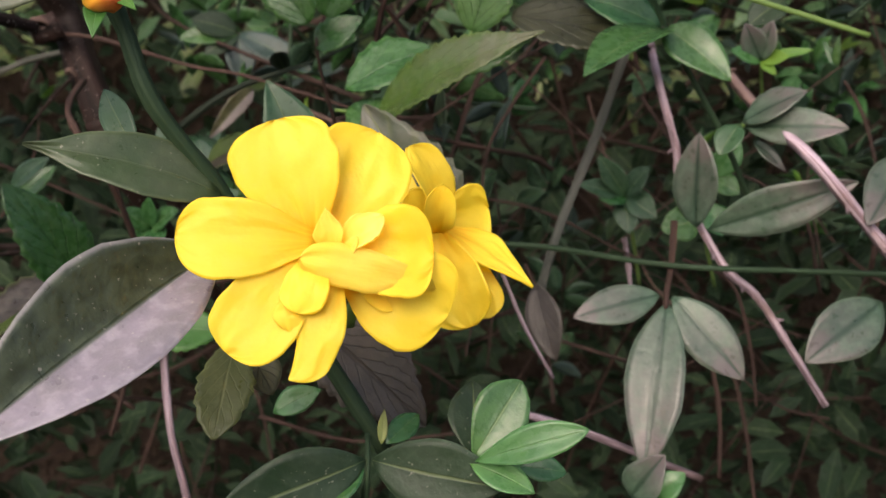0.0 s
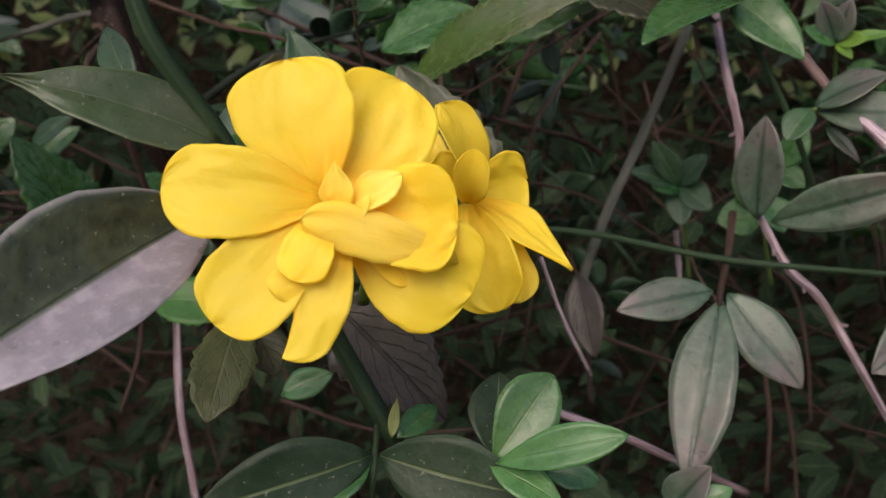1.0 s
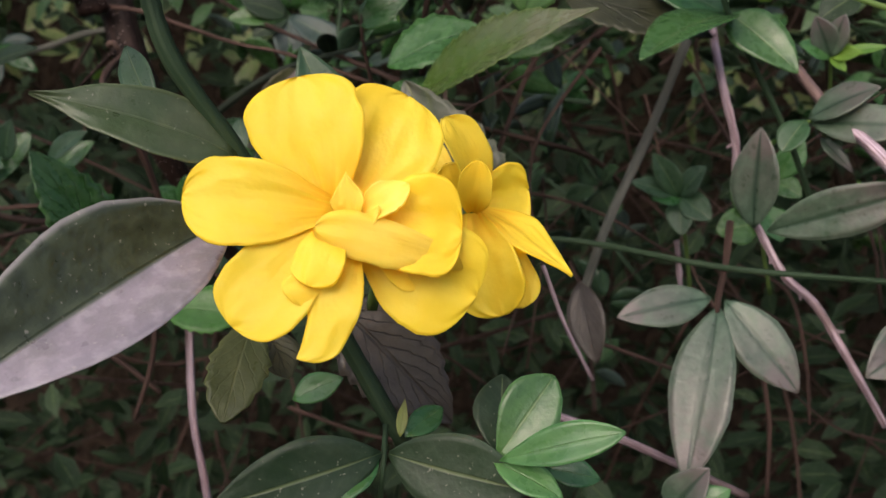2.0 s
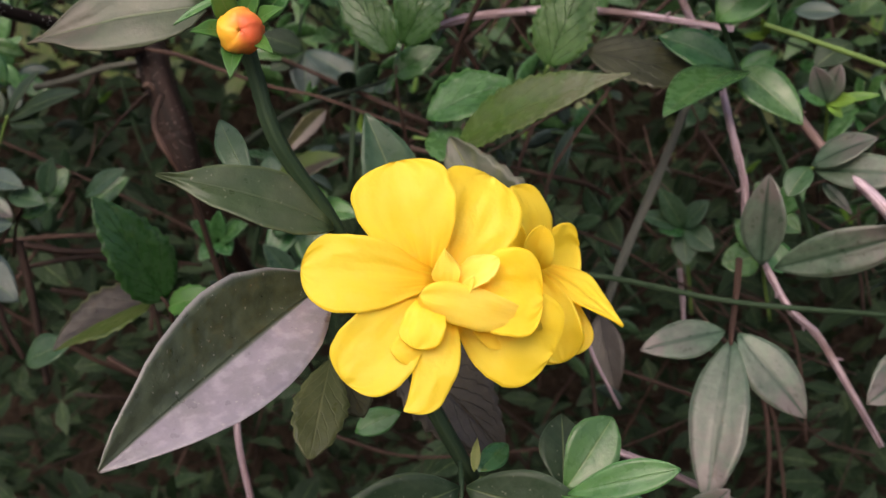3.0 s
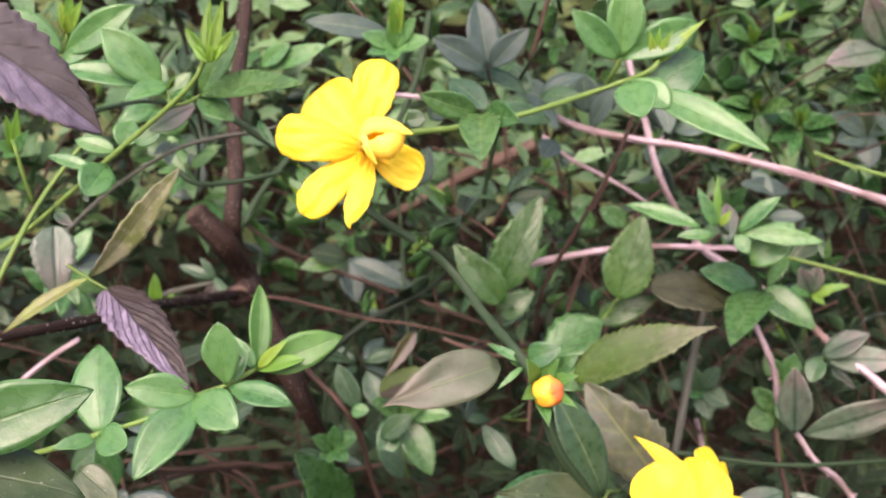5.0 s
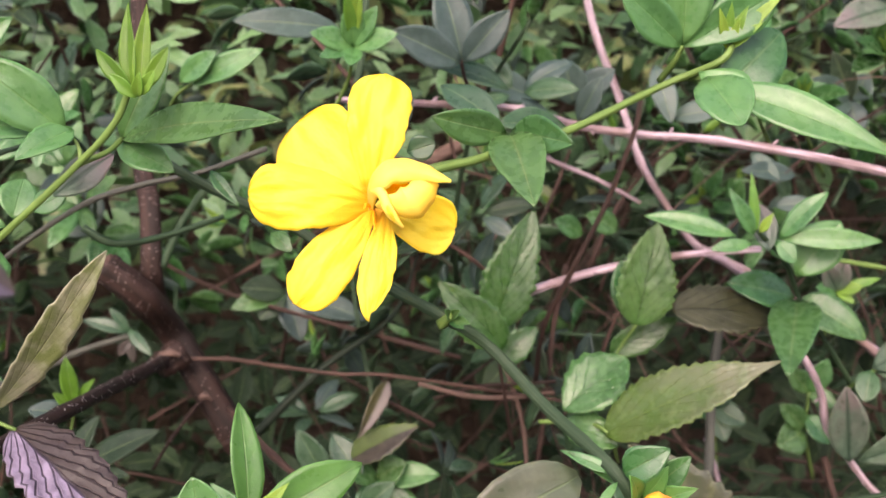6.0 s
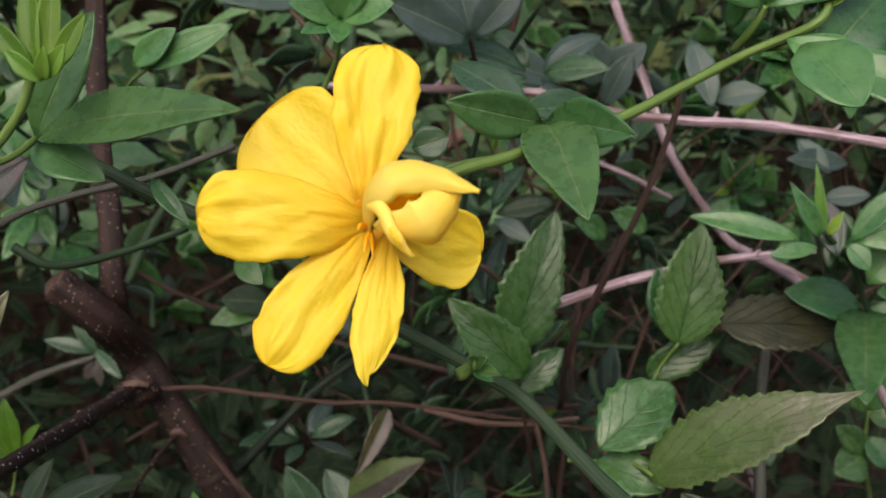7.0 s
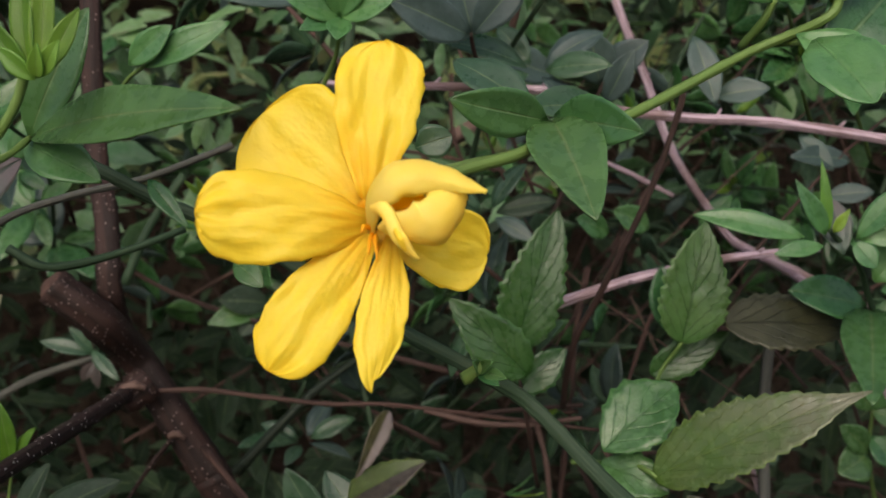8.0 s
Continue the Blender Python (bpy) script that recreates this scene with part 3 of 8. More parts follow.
# the large open flower
fl = thing('flower', (0.05012, 0.19129, 0.94454), 'open semi-double bright yellow jasmine flower on a green cane', 'flower')
petal(fl, (0.04724, 0.19140, 0.94601), (0.04293, 0.19478, 0.96004), 0.01319, (0.035, -0.928, 0.371), 'petal', 'petal', cup=0.06, arch=0.05, ruff=0.02, rag=0.045)
petal(fl, (0.05007, 0.19318, 0.94580), (0.05507, 0.19953, 0.95784), 0.01229, (0.312, -0.841, 0.442), 'petal', 'petal', cup=0.1, arch=0.05, ruff=0.02)
petal(fl, (0.04835, 0.18984, 0.94560), (0.03235, 0.18512, 0.94737), 0.00993, (-0.160, -0.901, 0.404), 'petal', 'petal', cup=0.08, arch=0.06, ruff=0.03, rag=0.045)
petal(fl, (0.04812, 0.18882, 0.94386), (0.03870, 0.18162, 0.93409), 0.01023, (-0.100, -0.975, 0.199), 'petal', 'petal', cup=0.07, arch=0.06, ruff=0.02)
petal(fl, (0.05077, 0.18726, 0.94289), (0.04617, 0.18054, 0.93126), 0.00900, (0.100, -0.982, 0.163), 'petal', 'petal', cup=0.05, arch=0.05, notch=0.5, ruff=0.03)
petal(fl, (0.05094, 0.19043, 0.94303), (0.06452, 0.19146, 0.93617), 0.01310, (0.338, -0.933, 0.122), 'petal', 'petal', cup=0.1, arch=0.06, ruff=0.02)

# its inner petals
petal(fl, (0.04911, 0.18659, 0.94488), (0.04721, 0.18220, 0.93895), 0.00555, (0.001, -0.987, 0.158), 'petal', 'petal', cup=-0.1, arch=0.12, ruff=0.03)
petal(fl, (0.05102, 0.18875, 0.94447), (0.06275, 0.19076, 0.94383), 0.01146, (0.366, -0.861, 0.353), 'deep', 'petal', cup=0.14, arch=0.06, ruff=0.035, rag=0.05)
petal(fl, (0.05215, 0.18920, 0.94382), (0.05946, 0.19068, 0.93896), 0.00702, (0.422, -0.903, 0.077), 'petal', 'petal', cup=0.1, arch=0.08, ruff=0.03)
petal(fl, (0.05083, 0.18736, 0.94517), (0.05013, 0.18688, 0.95058), 0.00367, (-0.071, -0.877, 0.475), 'inner', 'point', cup=0.25, arch=0.05, ruff=0.06, rag=0.09)
petal(fl, (0.05108, 0.18730, 0.94485), (0.05685, 0.18867, 0.94937), 0.00383, (0.190, -0.750, 0.633), 'inner', 'slim', cup=0.3, arch=0.05, ruff=0.08, rag=0.1)
petal(fl, (0.06290, 0.19110, 0.94005), (0.04744, 0.18428, 0.94500), 0.00523, (0.040, -0.951, 0.306), 'lip', 'petal', fold=2, arch=0.09, cup=-0.16, ruff=0.05, crumple=0.05, rag=0.1, nv=22, nu=6)
petal(fl, (0.05267, 0.18719, 0.94390), (0.05378, 0.18652, 0.94715), 0.00149, (-0.366, -0.882, 0.298), 'inner', 'slim', cup=0.3, arch=0.1, ruff=0.05)
petal(fl, (0.04686, 0.19100, 0.94390), (0.05349, 0.19172, 0.94420), 0.00667, (0.139, -0.941, 0.310), 'throat', 'round', name='throat', cup=0.2)
stem(fl, [(0.04942, 0.19885, 0.94189), (0.05017, 0.20054, 0.94003), (0.05077, 0.20669, 0.93538), (0.04898, 0.21086, 0.92800)], 0.00106, 0.00078, 'shoot', name='flower_tube')

# the flower turned aside behind it
fs = thing('flower', (0.06179, 0.21889, 0.94226), 'yellow jasmine flower seen from the side with pointed petals', 'flower')
petal(fs, (0.06201, 0.21863, 0.94116), (0.05783, 0.21447, 0.95377), 0.00679, (0.799, -0.597, 0.067), 'petal', 'petal', arch=0.14, cup=0.3)
petal(fs, (0.06192, 0.22186, 0.94168), (0.06905, 0.22597, 0.94248), 0.00922, (0.490, -0.868, 0.087), 'petal', 'petal', arch=0.05, cup=0.2)
petal(fs, (0.06153, 0.21839, 0.94041), (0.06680, 0.21068, 0.92803), 0.01040, (-0.412, -0.842, 0.349), 'petal', 'petal', arch=0.08, cup=0.2, twist=10)
petal(fs, (0.06301, 0.21866, 0.94083), (0.07590, 0.21403, 0.93324), 0.00641, (0.304, -0.492, 0.816), 'petal', 'point', arch=0.06, cup=0.1)
petal(fs, (0.06265, 0.22050, 0.94003), (0.06987, 0.21519, 0.92813), 0.00638, (0.124, -0.876, 0.466), 'petal', 'petal', arch=0.05)
petal(fs, (0.06177, 0.21645, 0.94084), (0.06270, 0.21265, 0.94850), 0.00467, (0.023, -0.894, -0.447), 'petal', 'petal', name='throat', arch=0.16, cup=0.6)
petal(fs, (0.06071, 0.21857, 0.94149), (0.05784, 0.21554, 0.94719), 0.00597, (0.374, -0.884, -0.282), 'petal', 'petal', arch=0.1, cup=0.3)
petal(fs, (0.05952, 0.22257, 0.94140), (0.04793, 0.22776, 0.95297), 0.00457, (0.198, -0.804, 0.560), 'petal', 'point', arch=0.08, cup=0.3)
stem(fs, [(0.06223, 0.21866, 0.94117), (0.05848, 0.23089, 0.93374), (0.05295, 0.23613, 0.92400), (0.04765, 0.23102, 0.91427)], 0.00114, 0.00088, 'shoot', name='flower_tube')

# the flower with the curled heart
fg = thing('flower', (-0.00977, 0.21689, 1.02137), 'bright yellow jasmine flower with a curled heart and crinkled petals', 'flower')
petal(fg, (-0.00992, 0.21066, 1.02475), (-0.00577, 0.21436, 1.03955), 0.00879, (-0.047, -0.947, 0.319), 'crinkled', 'petal', cup=-0.12, arch=0.05, fold=8, ruff=0.04, pleat=0.003, crumple=0.075, rag=0.11)
petal(fg, (-0.01042, 0.21145, 1.02321), (-0.01891, 0.21608, 1.03388), 0.01257, (-0.257, -0.902, 0.347), 'crinkled', 'petal', cup=0.06, arch=0.06, ruff=0.02, pleat=0.004, crumple=0.03, rag=0.06)
petal(fg, (-0.01047, 0.20919, 1.02245), (-0.02660, 0.20640, 1.02631), 0.00878, (-0.369, -0.866, 0.338), 'crinkled', 'petal', cup=-0.2, arch=0.1, ruff=0.04, pleat=0.003, crumple=0.075, rag=0.11)
petal(fg, (-0.01062, 0.20902, 1.02160), (-0.02258, 0.20421, 1.01126), 0.00749, (-0.316, -0.941, 0.120), 'crinkled', 'petal', cup=-0.1, arch=0.08, ruff=0.04, pleat=0.003, crumple=0.075, rag=0.11)
petal(fg, (-0.00870, 0.20755, 1.02137), (-0.01317, 0.20144, 1.00935), 0.00472, (-0.111, -0.992, 0.064), 'crinkled', 'slim', cup=-0.15, arch=0.06, notch=-0.12, ruff=0.04, pleat=0.003, crumple=0.075, rag=0.11)
petal(fg, (-0.00922, 0.21049, 1.02144), (0.00120, 0.21087, 1.01684), 0.00824, (0.036, -0.997, 0.072), 'crinkled', 'petal', cup=0.05, arch=0.08, ruff=0.03, pleat=0.006, crumple=0.04, rag=0.05)

# its curled heart
petal(fg, (-0.01221, 0.21123, 1.02216), (-0.00608, 0.21006, 1.02219), 0.00618, (-0.069, -0.950, 0.304), 'throat', 'round', name='throat', cup=0.2)
petal(fg, (-0.01019, 0.20669, 1.02317), (-0.00566, 0.20414, 1.02490), 0.00317, (-0.390, -0.769, 0.507), 'throat', 'petal', name='throat', cup=0.5)
curl(fg, [(-0.01108, 0.20717, 1.02224), (-0.01109, 0.20434, 1.02577), (-0.00944, 0.20196, 1.02813), (-0.00695, 0.20104, 1.02847), (-0.00459, 0.20040, 1.02766), (-0.00288, 0.19932, 1.02671), (-0.00109, 0.19823, 1.02575)], [0.00244, 0.00433, 0.00489, 0.00433, 0.00311, 0.00189, 0.00050], (0.367, 0.516, -0.774), 140, 'inner', seed=11)
curl(fg, [(-0.00950, 0.20531, 1.02230), (-0.00829, 0.20085, 1.02206), (-0.00618, 0.19902, 1.02266), (-0.00421, 0.19950, 1.02411), (-0.00272, 0.20009, 1.02565)], [0.00244, 0.00467, 0.00589, 0.00489, 0.00222], (-0.203, 0.948, 0.244), 125, 'inner', seed=12)
curl(fg, [(-0.01104, 0.20308, 1.02489), (-0.01035, 0.20077, 1.02452), (-0.00963, 0.19960, 1.02232), (-0.00791, 0.19982, 1.02019)], [0.00100, 0.00167, 0.00167, 0.00067], (0.732, 0.607, 0.309), 190, 'inner', seed=13)
curl(fg, [(-0.00979, 0.20048, 1.02374), (-0.00957, 0.19912, 1.02256), (-0.00900, 0.19925, 1.02134)], [0.00067, 0.00111, 0.00056], (0.842, 0.399, 0.362), 160, 'petal', seed=14)
stem(fg, [(-0.01051, 0.20654, 1.02226), (-0.01127, 0.20450, 1.02183), (-0.01176, 0.20331, 1.02079)], 0.00028, 0.00012, 'throat', name='filament', per=4, sides=8)
stem(fg, [(-0.01051, 0.20654, 1.02226), (-0.01085, 0.20435, 1.02151), (-0.01105, 0.20301, 1.02008)], 0.00028, 0.00012, 'throat', name='filament', per=4, sides=8)
stem(fg, [(-0.01051, 0.20654, 1.02226), (-0.01161, 0.20438, 1.02327), (-0.01203, 0.20382, 1.02279)], 0.00028, 0.00012, 'throat', name='filament', per=4, sides=8)
stem(fg, [(-0.01040, 0.20969, 1.02241), (-0.00687, 0.21527, 1.02237), (-0.00050, 0.22082, 1.02457), (0.00917, 0.22197, 1.02508)], 0.00053, 0.00047, 'shoot', name='flower_tube')

# the long green cane with its bud leaves
ca = thing('jasmine_cane', (0.02782, 0.19940, 0.95206), 'long arching dark green square jasmine cane with paired leaves', 'branch')
stem(ca, [(0.05423, 0.21140, 0.90729), (0.04317, 0.21117, 0.92646), (0.03276, 0.20468, 0.94867), (0.02550, 0.20118, 0.96105), (0.02229, 0.20112, 0.97072), (0.01911, 0.20093, 0.97968), (0.01316, 0.21403, 0.98651), (0.00717, 0.22207, 0.99479), (0.00088, 0.22354, 1.00037), (-0.01006, 0.23373, 1.00719), (-0.02092, 0.24021, 1.01608), (-0.03225, 0.24616, 1.02272), (-0.03840, 0.24764, 1.02718), (-0.04353, 0.25093, 1.03046)], 0.00122, 0.00095, 'cane', per=8)
stem(ca, [(-0.00044, 0.22157, 1.00018), (0.00071, 0.21971, 1.00164), (0.00154, 0.21968, 1.00184)], 0.00094, 0.00047, 'shoot', name='node')
leaf(ca, (0.00073, 0.22061, 1.00101), (-0.00030, 0.21707, 1.00356), 0.00164, (0.920, -0.367, -0.137), 'jas', 'ell', name='bract')
leaf(ca, (0.00073, 0.22061, 1.00101), (0.00177, 0.21686, 1.00325), 0.00164, (-0.970, -0.157, 0.187), 'jas', 'ell', name='bract')
leaf(ca, (0.00073, 0.22061, 1.00101), (0.00305, 0.21639, 1.00113), 0.00164, (-0.585, -0.298, 0.754), 'jas', 'ell', name='bract')
leaf(ca, (0.00073, 0.22061, 1.00101), (0.00208, 0.21634, 1.00049), 0.00164, (-0.382, -0.230, 0.895), 'jas', 'ell', name='bract')
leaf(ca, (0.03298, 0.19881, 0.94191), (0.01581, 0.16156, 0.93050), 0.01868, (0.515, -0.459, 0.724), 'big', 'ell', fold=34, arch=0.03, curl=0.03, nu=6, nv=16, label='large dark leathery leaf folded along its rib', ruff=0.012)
leaf(ca, (0.03313, 0.20272, 0.94896), (0.01134, 0.19279, 0.95713), 0.01000, (0.506, -0.610, 0.609), 'olive', 'drip', fold=14, arch=0.07, ruff=0.03, nu=6, twist=30, nv=14)
leaf(ca, (0.01823, 0.21296, 0.95309), (0.01214, 0.21868, 0.96138), 0.00484, (-0.140, -0.860, 0.490), 'blue', 'ell')

leaf(ca, (-0.03165, 0.22554, 1.02811), (-0.02819, 0.22254, 1.02253), 0.00242, (0.085, -0.993, 0.084), 'jas', 'lance', fold=18)
leaf(ca, (-0.02416, 0.22584, 1.01760), (-0.02154, 0.22260, 1.01485), 0.00286, (-0.147, -0.901, 0.408), 'jas', 'ell')

# the closed bud
bd = thing('flower_bud', (0.02167, 0.20179, 0.97502), 'round orange-yellow flower bud in a star of small green leaves', 'flower bud')
bud_ball(bd, (0.02232, 0.19484, 0.97583), (0.02354, 0.18988, 0.97623), 0.00290, 'ball')
leaf(bd, (0.02045, 0.19796, 0.97661), (0.01841, 0.19405, 0.98283), 0.00382, (0.588, -0.757, -0.284), 'fresh', 'lance', arch=0.08, name='sepal')
leaf(bd, (0.02146, 0.19807, 0.97680), (0.02500, 0.19634, 0.98197), 0.00362, (-0.361, -0.931, -0.063), 'fresh', 'lance', arch=0.08, name='sepal')
leaf(bd, (0.02283, 0.19802, 0.97617), (0.02803, 0.19385, 0.97903), 0.00338, (-0.693, -0.649, 0.314), 'fresh', 'lance', arch=0.08, name='sepal')
leaf(bd, (0.02074, 0.19774, 0.97550), (0.01688, 0.19138, 0.97573), 0.00358, (0.649, -0.370, 0.665), 'fresh', 'lance', arch=0.08, name='sepal')
leaf(bd, (0.02102, 0.19762, 0.97489), (0.02181, 0.19150, 0.97009), 0.00338, (0.086, -0.608, 0.789), 'fresh', 'lance', arch=0.08, name='sepal')
leaf(bd, (0.02279, 0.19775, 0.97493), (0.02735, 0.19156, 0.97341), 0.00247, (-0.344, -0.455, 0.821), 'fresh', 'lance', arch=0.08, name='sepal')
leaf(bd, (0.02340, 0.20029, 0.97700), (0.02897, 0.19763, 0.98195), 0.00406, (-0.504, -0.857, 0.105), 'jas', 'ell', name='leaf', arch=0.08)
leaf(bd, (0.02012, 0.20215, 0.97711), (0.01303, 0.20505, 0.98316), 0.00157, (0.099, -0.847, 0.522), 'jas', 'lance', name='leaf')
stem(bd, [(0.02218, 0.19785, 0.97558), (0.02207, 0.20409, 0.97604), (0.02162, 0.21044, 0.97704)], 0.00053, 0.00053, 'shoot', name='stalk')
leaf(ca, (0.01453, 0.20518, 0.97872), (-0.00942, 0.20136, 0.97280), 0.01093, (0.009, -0.856, 0.517), 'blush', 'drip', fold=10, arch=0.05, twist=-14, ruff=0.04, nu=6, label='pinkish fading leaf', nv=14)
leaf(ca, (0.01939, 0.19907, 0.98077), (0.02573, 0.19715, 0.98407), 0.00566, (-0.429, -0.838, 0.338), 'jas', 'ovate')
leaf(ca, (0.01824, 0.19897, 0.97974), (0.01286, 0.19671, 0.97626), 0.00152, (-0.086, -0.770, 0.633), 'lite', 'lance')
leaf(ca, (0.01859, 0.20107, 0.98024), (0.01229, 0.20610, 0.98293), 0.00223, (-0.258, -0.687, 0.679), 'lite', 'lance')

# grey-green and fading leaves above the large flower
dl = thing('jasmine_shoot', (0.04453, 0.24397, 0.92835), 'short shoot with a grey-green and a torn fading leaf', 'shoot')
leaf(dl, (0.04310, 0.23891, 0.93364), (0.03157, 0.24060, 0.96093), 0.01193, (0.345, -0.917, 0.202), 'blue', 'ell', fold=14)
leaf(dl, (0.06200, 0.25729, 0.92888), (0.04466, 0.26520, 0.95434), 0.01781, (-0.089, -0.967, 0.240), 'torn', 'ovate', fold=12, teeth=9, nv=36)
leaf(dl, (0.05200, 0.25948, 0.92556), (0.06295, 0.26043, 0.93539), 0.01340, (-0.397, -0.759, 0.516), 'dark', 'ell')
leaf(dl, (0.03832, 0.25493, 0.93010), (0.01542, 0.24811, 0.92798), 0.01318, (0.133, -0.671, 0.729), 'jas', 'ovate')
stem(dl, [(0.04695, 0.25165, 0.91541), (0.04381, 0.24074, 0.93278), (0.05154, 0.25763, 0.92639)], 0.00069, 0.00055, 'shoot')

# dark leaf pair and glossy shoot below the large flower
bp = thing('jasmine_shoot', (0.05269, 0.20075, 0.90989), 'low shoot with a pair of large dark leaves', 'shoot')
leaf(bp, (0.05275, 0.19830, 0.91248), (0.03320, 0.18975, 0.90773), 0.01018, (0.328, -0.904, 0.275), 'dark', 'ell', fold=8, nv=14, arch=0.05)
leaf(bp, (0.05365, 0.19840, 0.91251), (0.07200, 0.19570, 0.91018), 0.01022, (-0.103, -0.951, 0.291), 'dark', 'ell', fold=8, nv=14, arch=0.06)
leaf(bp, (0.05226, 0.19911, 0.91181), (0.04728, 0.19325, 0.90721), 0.00412, (0.141, -0.683, 0.717), 'jas', 'ell')
stem(bp, [(0.05235, 0.20378, 0.91386), (0.05293, 0.19928, 0.91217), (0.05284, 0.19824, 0.90810), (0.05181, 0.20237, 0.90022)], 0.00042, 0.00042, 'cane')
leaf(bp, (0.05515, 0.20284, 0.91299), (0.05935, 0.20898, 0.91494), 0.00393, (0.304, -0.471, 0.828), 'jas', 'ell')
leaf(bp, (0.05458, 0.20184, 0.91340), (0.05470, 0.20494, 0.91744), 0.00171, (0.112, -0.789, 0.604), 'yell', 'lance')
gs = thing('jasmine_shoot', (0.06737, 0.19710, 0.91367), 'glossy fresh green shoot of rounded jasmine leaves', 'shoot')
leaf(gs, (0.06760, 0.19658, 0.91395), (0.07413, 0.20241, 0.92309), 0.00802, (0.108, -0.872, 0.478), 'jas', 'obovate', fold=14, nv=14)
leaf(gs, (0.06793, 0.19560, 0.91403), (0.08281, 0.19353, 0.91993), 0.00522, (-0.305, -0.822, 0.480), 'lite', 'obovate', fold=16, nv=14)
leaf(gs, (0.06722, 0.19644, 0.91354), (0.07599, 0.19357, 0.91063), 0.00491, (0.084, -0.573, 0.815), 'lite', 'ell', fold=14)
leaf(gs, (0.06752, 0.20038, 0.91260), (0.06720, 0.21044, 0.91975), 0.00745, (0.205, -0.563, 0.801), 'dark', 'ell', fold=10)
leaf(gs, (0.07386, 0.20808, 0.90742), (0.08128, 0.20860, 0.90624), 0.00443, (0.160, -0.702, 0.694), 'jas', 'ell')
stem(gs, [(0.05544, 0.20113, 0.91266), (0.06260, 0.20018, 0.91399), (0.06740, 0.19656, 0.91394)], 0.00031, 0.00024, 'shoot')
leaf(gs, (0.09739, 0.25335, 0.87913), (0.10340, 0.25230, 0.88878), 0.00894, (-0.541, -0.804, 0.249), 'pale', 'ovate', fold=14)
leaf(gs, (0.10237, 0.25395, 0.87930), (0.10810, 0.25561, 0.88340), 0.00602, (-0.244, -0.730, 0.638), 'lite', 'ovate', fold=14)
ol = thing('veined_shoot', (0.04253, 0.22680, 0.91898), 'drooping shoot of olive and taupe toothed leaves', 'shoot')
leaf(ol, (0.02941, 0.22186, 0.92227), (0.02905, 0.20659, 0.91120), 0.00880, (0.080, -0.587, 0.806), 'khaki', 'obovate', fold=8, teeth=8, ridges=0.01, nv=32)
leaf(ol, (0.04068, 0.23109, 0.92103), (0.05891, 0.22884, 0.90405), 0.01639, (0.262, -0.879, 0.398), 'taupe', 'ovate', fold=10, teeth=10, ridges=0.012, nv=40)
leaf(ol, (0.03175, 0.21963, 0.92061), (0.03592, 0.21646, 0.91444), 0.00641, (0.269, -0.771, 0.577), 'brown', 'ell', fold=6)
leaf(ol, (0.03132, 0.23588, 0.90297), (0.03948, 0.23775, 0.90681), 0.00532, (-0.082, -0.817, 0.571), 'lite', 'ell')
stem(ol, [(0.02882, 0.22371, 0.92164), (0.03461, 0.23068, 0.92208), (0.04068, 0.23109, 0.92103)], 0.00039, 0.00035, 'shoot')

# trio of leaves on the stem of the curled flower
tr = thing('jasmine_shoot', (0.05470, 0.22912, 1.03669), 'long green jasmine stem with leaf trios and yellow-green tips', 'shoot')
stem(tr, [(-0.01054, 0.20592, 1.02300), (-0.00077, 0.21646, 1.02471), (0.00917, 0.22197, 1.02508), (0.01483, 0.22649, 1.02631), (0.02303, 0.22529, 1.02688), (0.04332, 0.23245, 1.03165), (0.05165, 0.22768, 1.03491), (0.05478, 0.22937, 1.03812)], 0.00070, 0.00058, 'shoot', per=8)
leaf(tr, (0.01512, 0.22793, 1.02757), (0.01266, 0.20895, 1.01892), 0.00925, (-0.107, -0.401, 0.910), 'jas', 'ovate', fold=14, nv=14)
leaf(tr, (0.01446, 0.22763, 1.02755), (0.00182, 0.22226, 1.03220), 0.00591, (0.329, -0.928, -0.174), 'jas', 'ell', fold=14)
leaf(tr, (0.01605, 0.22992, 1.02777), (0.02161, 0.21633, 1.02606), 0.00614, (-0.854, -0.393, 0.341), 'jas', 'ell', fold=14)
leaf(tr, (0.01912, 0.24927, 1.02705), (0.01158, 0.26137, 1.03456), 0.00675, (-0.178, -0.597, 0.782), 'blue', 'ell')
leaf(tr, (0.02143, 0.25915, 1.02629), (0.03756, 0.26751, 1.02282), 0.00702, (0.472, -0.674, 0.569), 'blue', 'ell')
stem(tr, [(0.04432, 0.23604, 1.03220), (0.04516, 0.23161, 1.03527), (0.04602, 0.22998, 1.03788)], 0.00055, 0.00043, 'shoot')
leaf(tr, (0.04600, 0.22994, 1.03764), (0.03530, 0.22857, 1.04828), 0.00676, (0.024, -0.994, -0.103), 'lite', 'ell', fold=16)
leaf(tr, (0.04602, 0.22998, 1.03788), (0.04758, 0.22880, 1.05462), 0.00869, (-0.130, -0.990, -0.058), 'lite', 'ell', fold=16)
leaf(tr, (0.04625, 0.22992, 1.03763), (0.06237, 0.22795, 1.04469), 0.00800, (-0.157, -0.984, 0.084), 'lite', 'obovate', fold=14)
leaf(tr, (0.05191, 0.22816, 1.03020), (0.07344, 0.21353, 1.01746), 0.00856, (-0.232, -0.810, 0.538), 'lite', 'lance', fold=16, nv=14, label='long pointed pale green leaf')
leaf(tr, (0.04491, 0.21963, 1.03314), (0.04537, 0.20952, 1.02631), 0.00868, (-0.285, -0.546, 0.788), 'lite', 'round', fold=12)
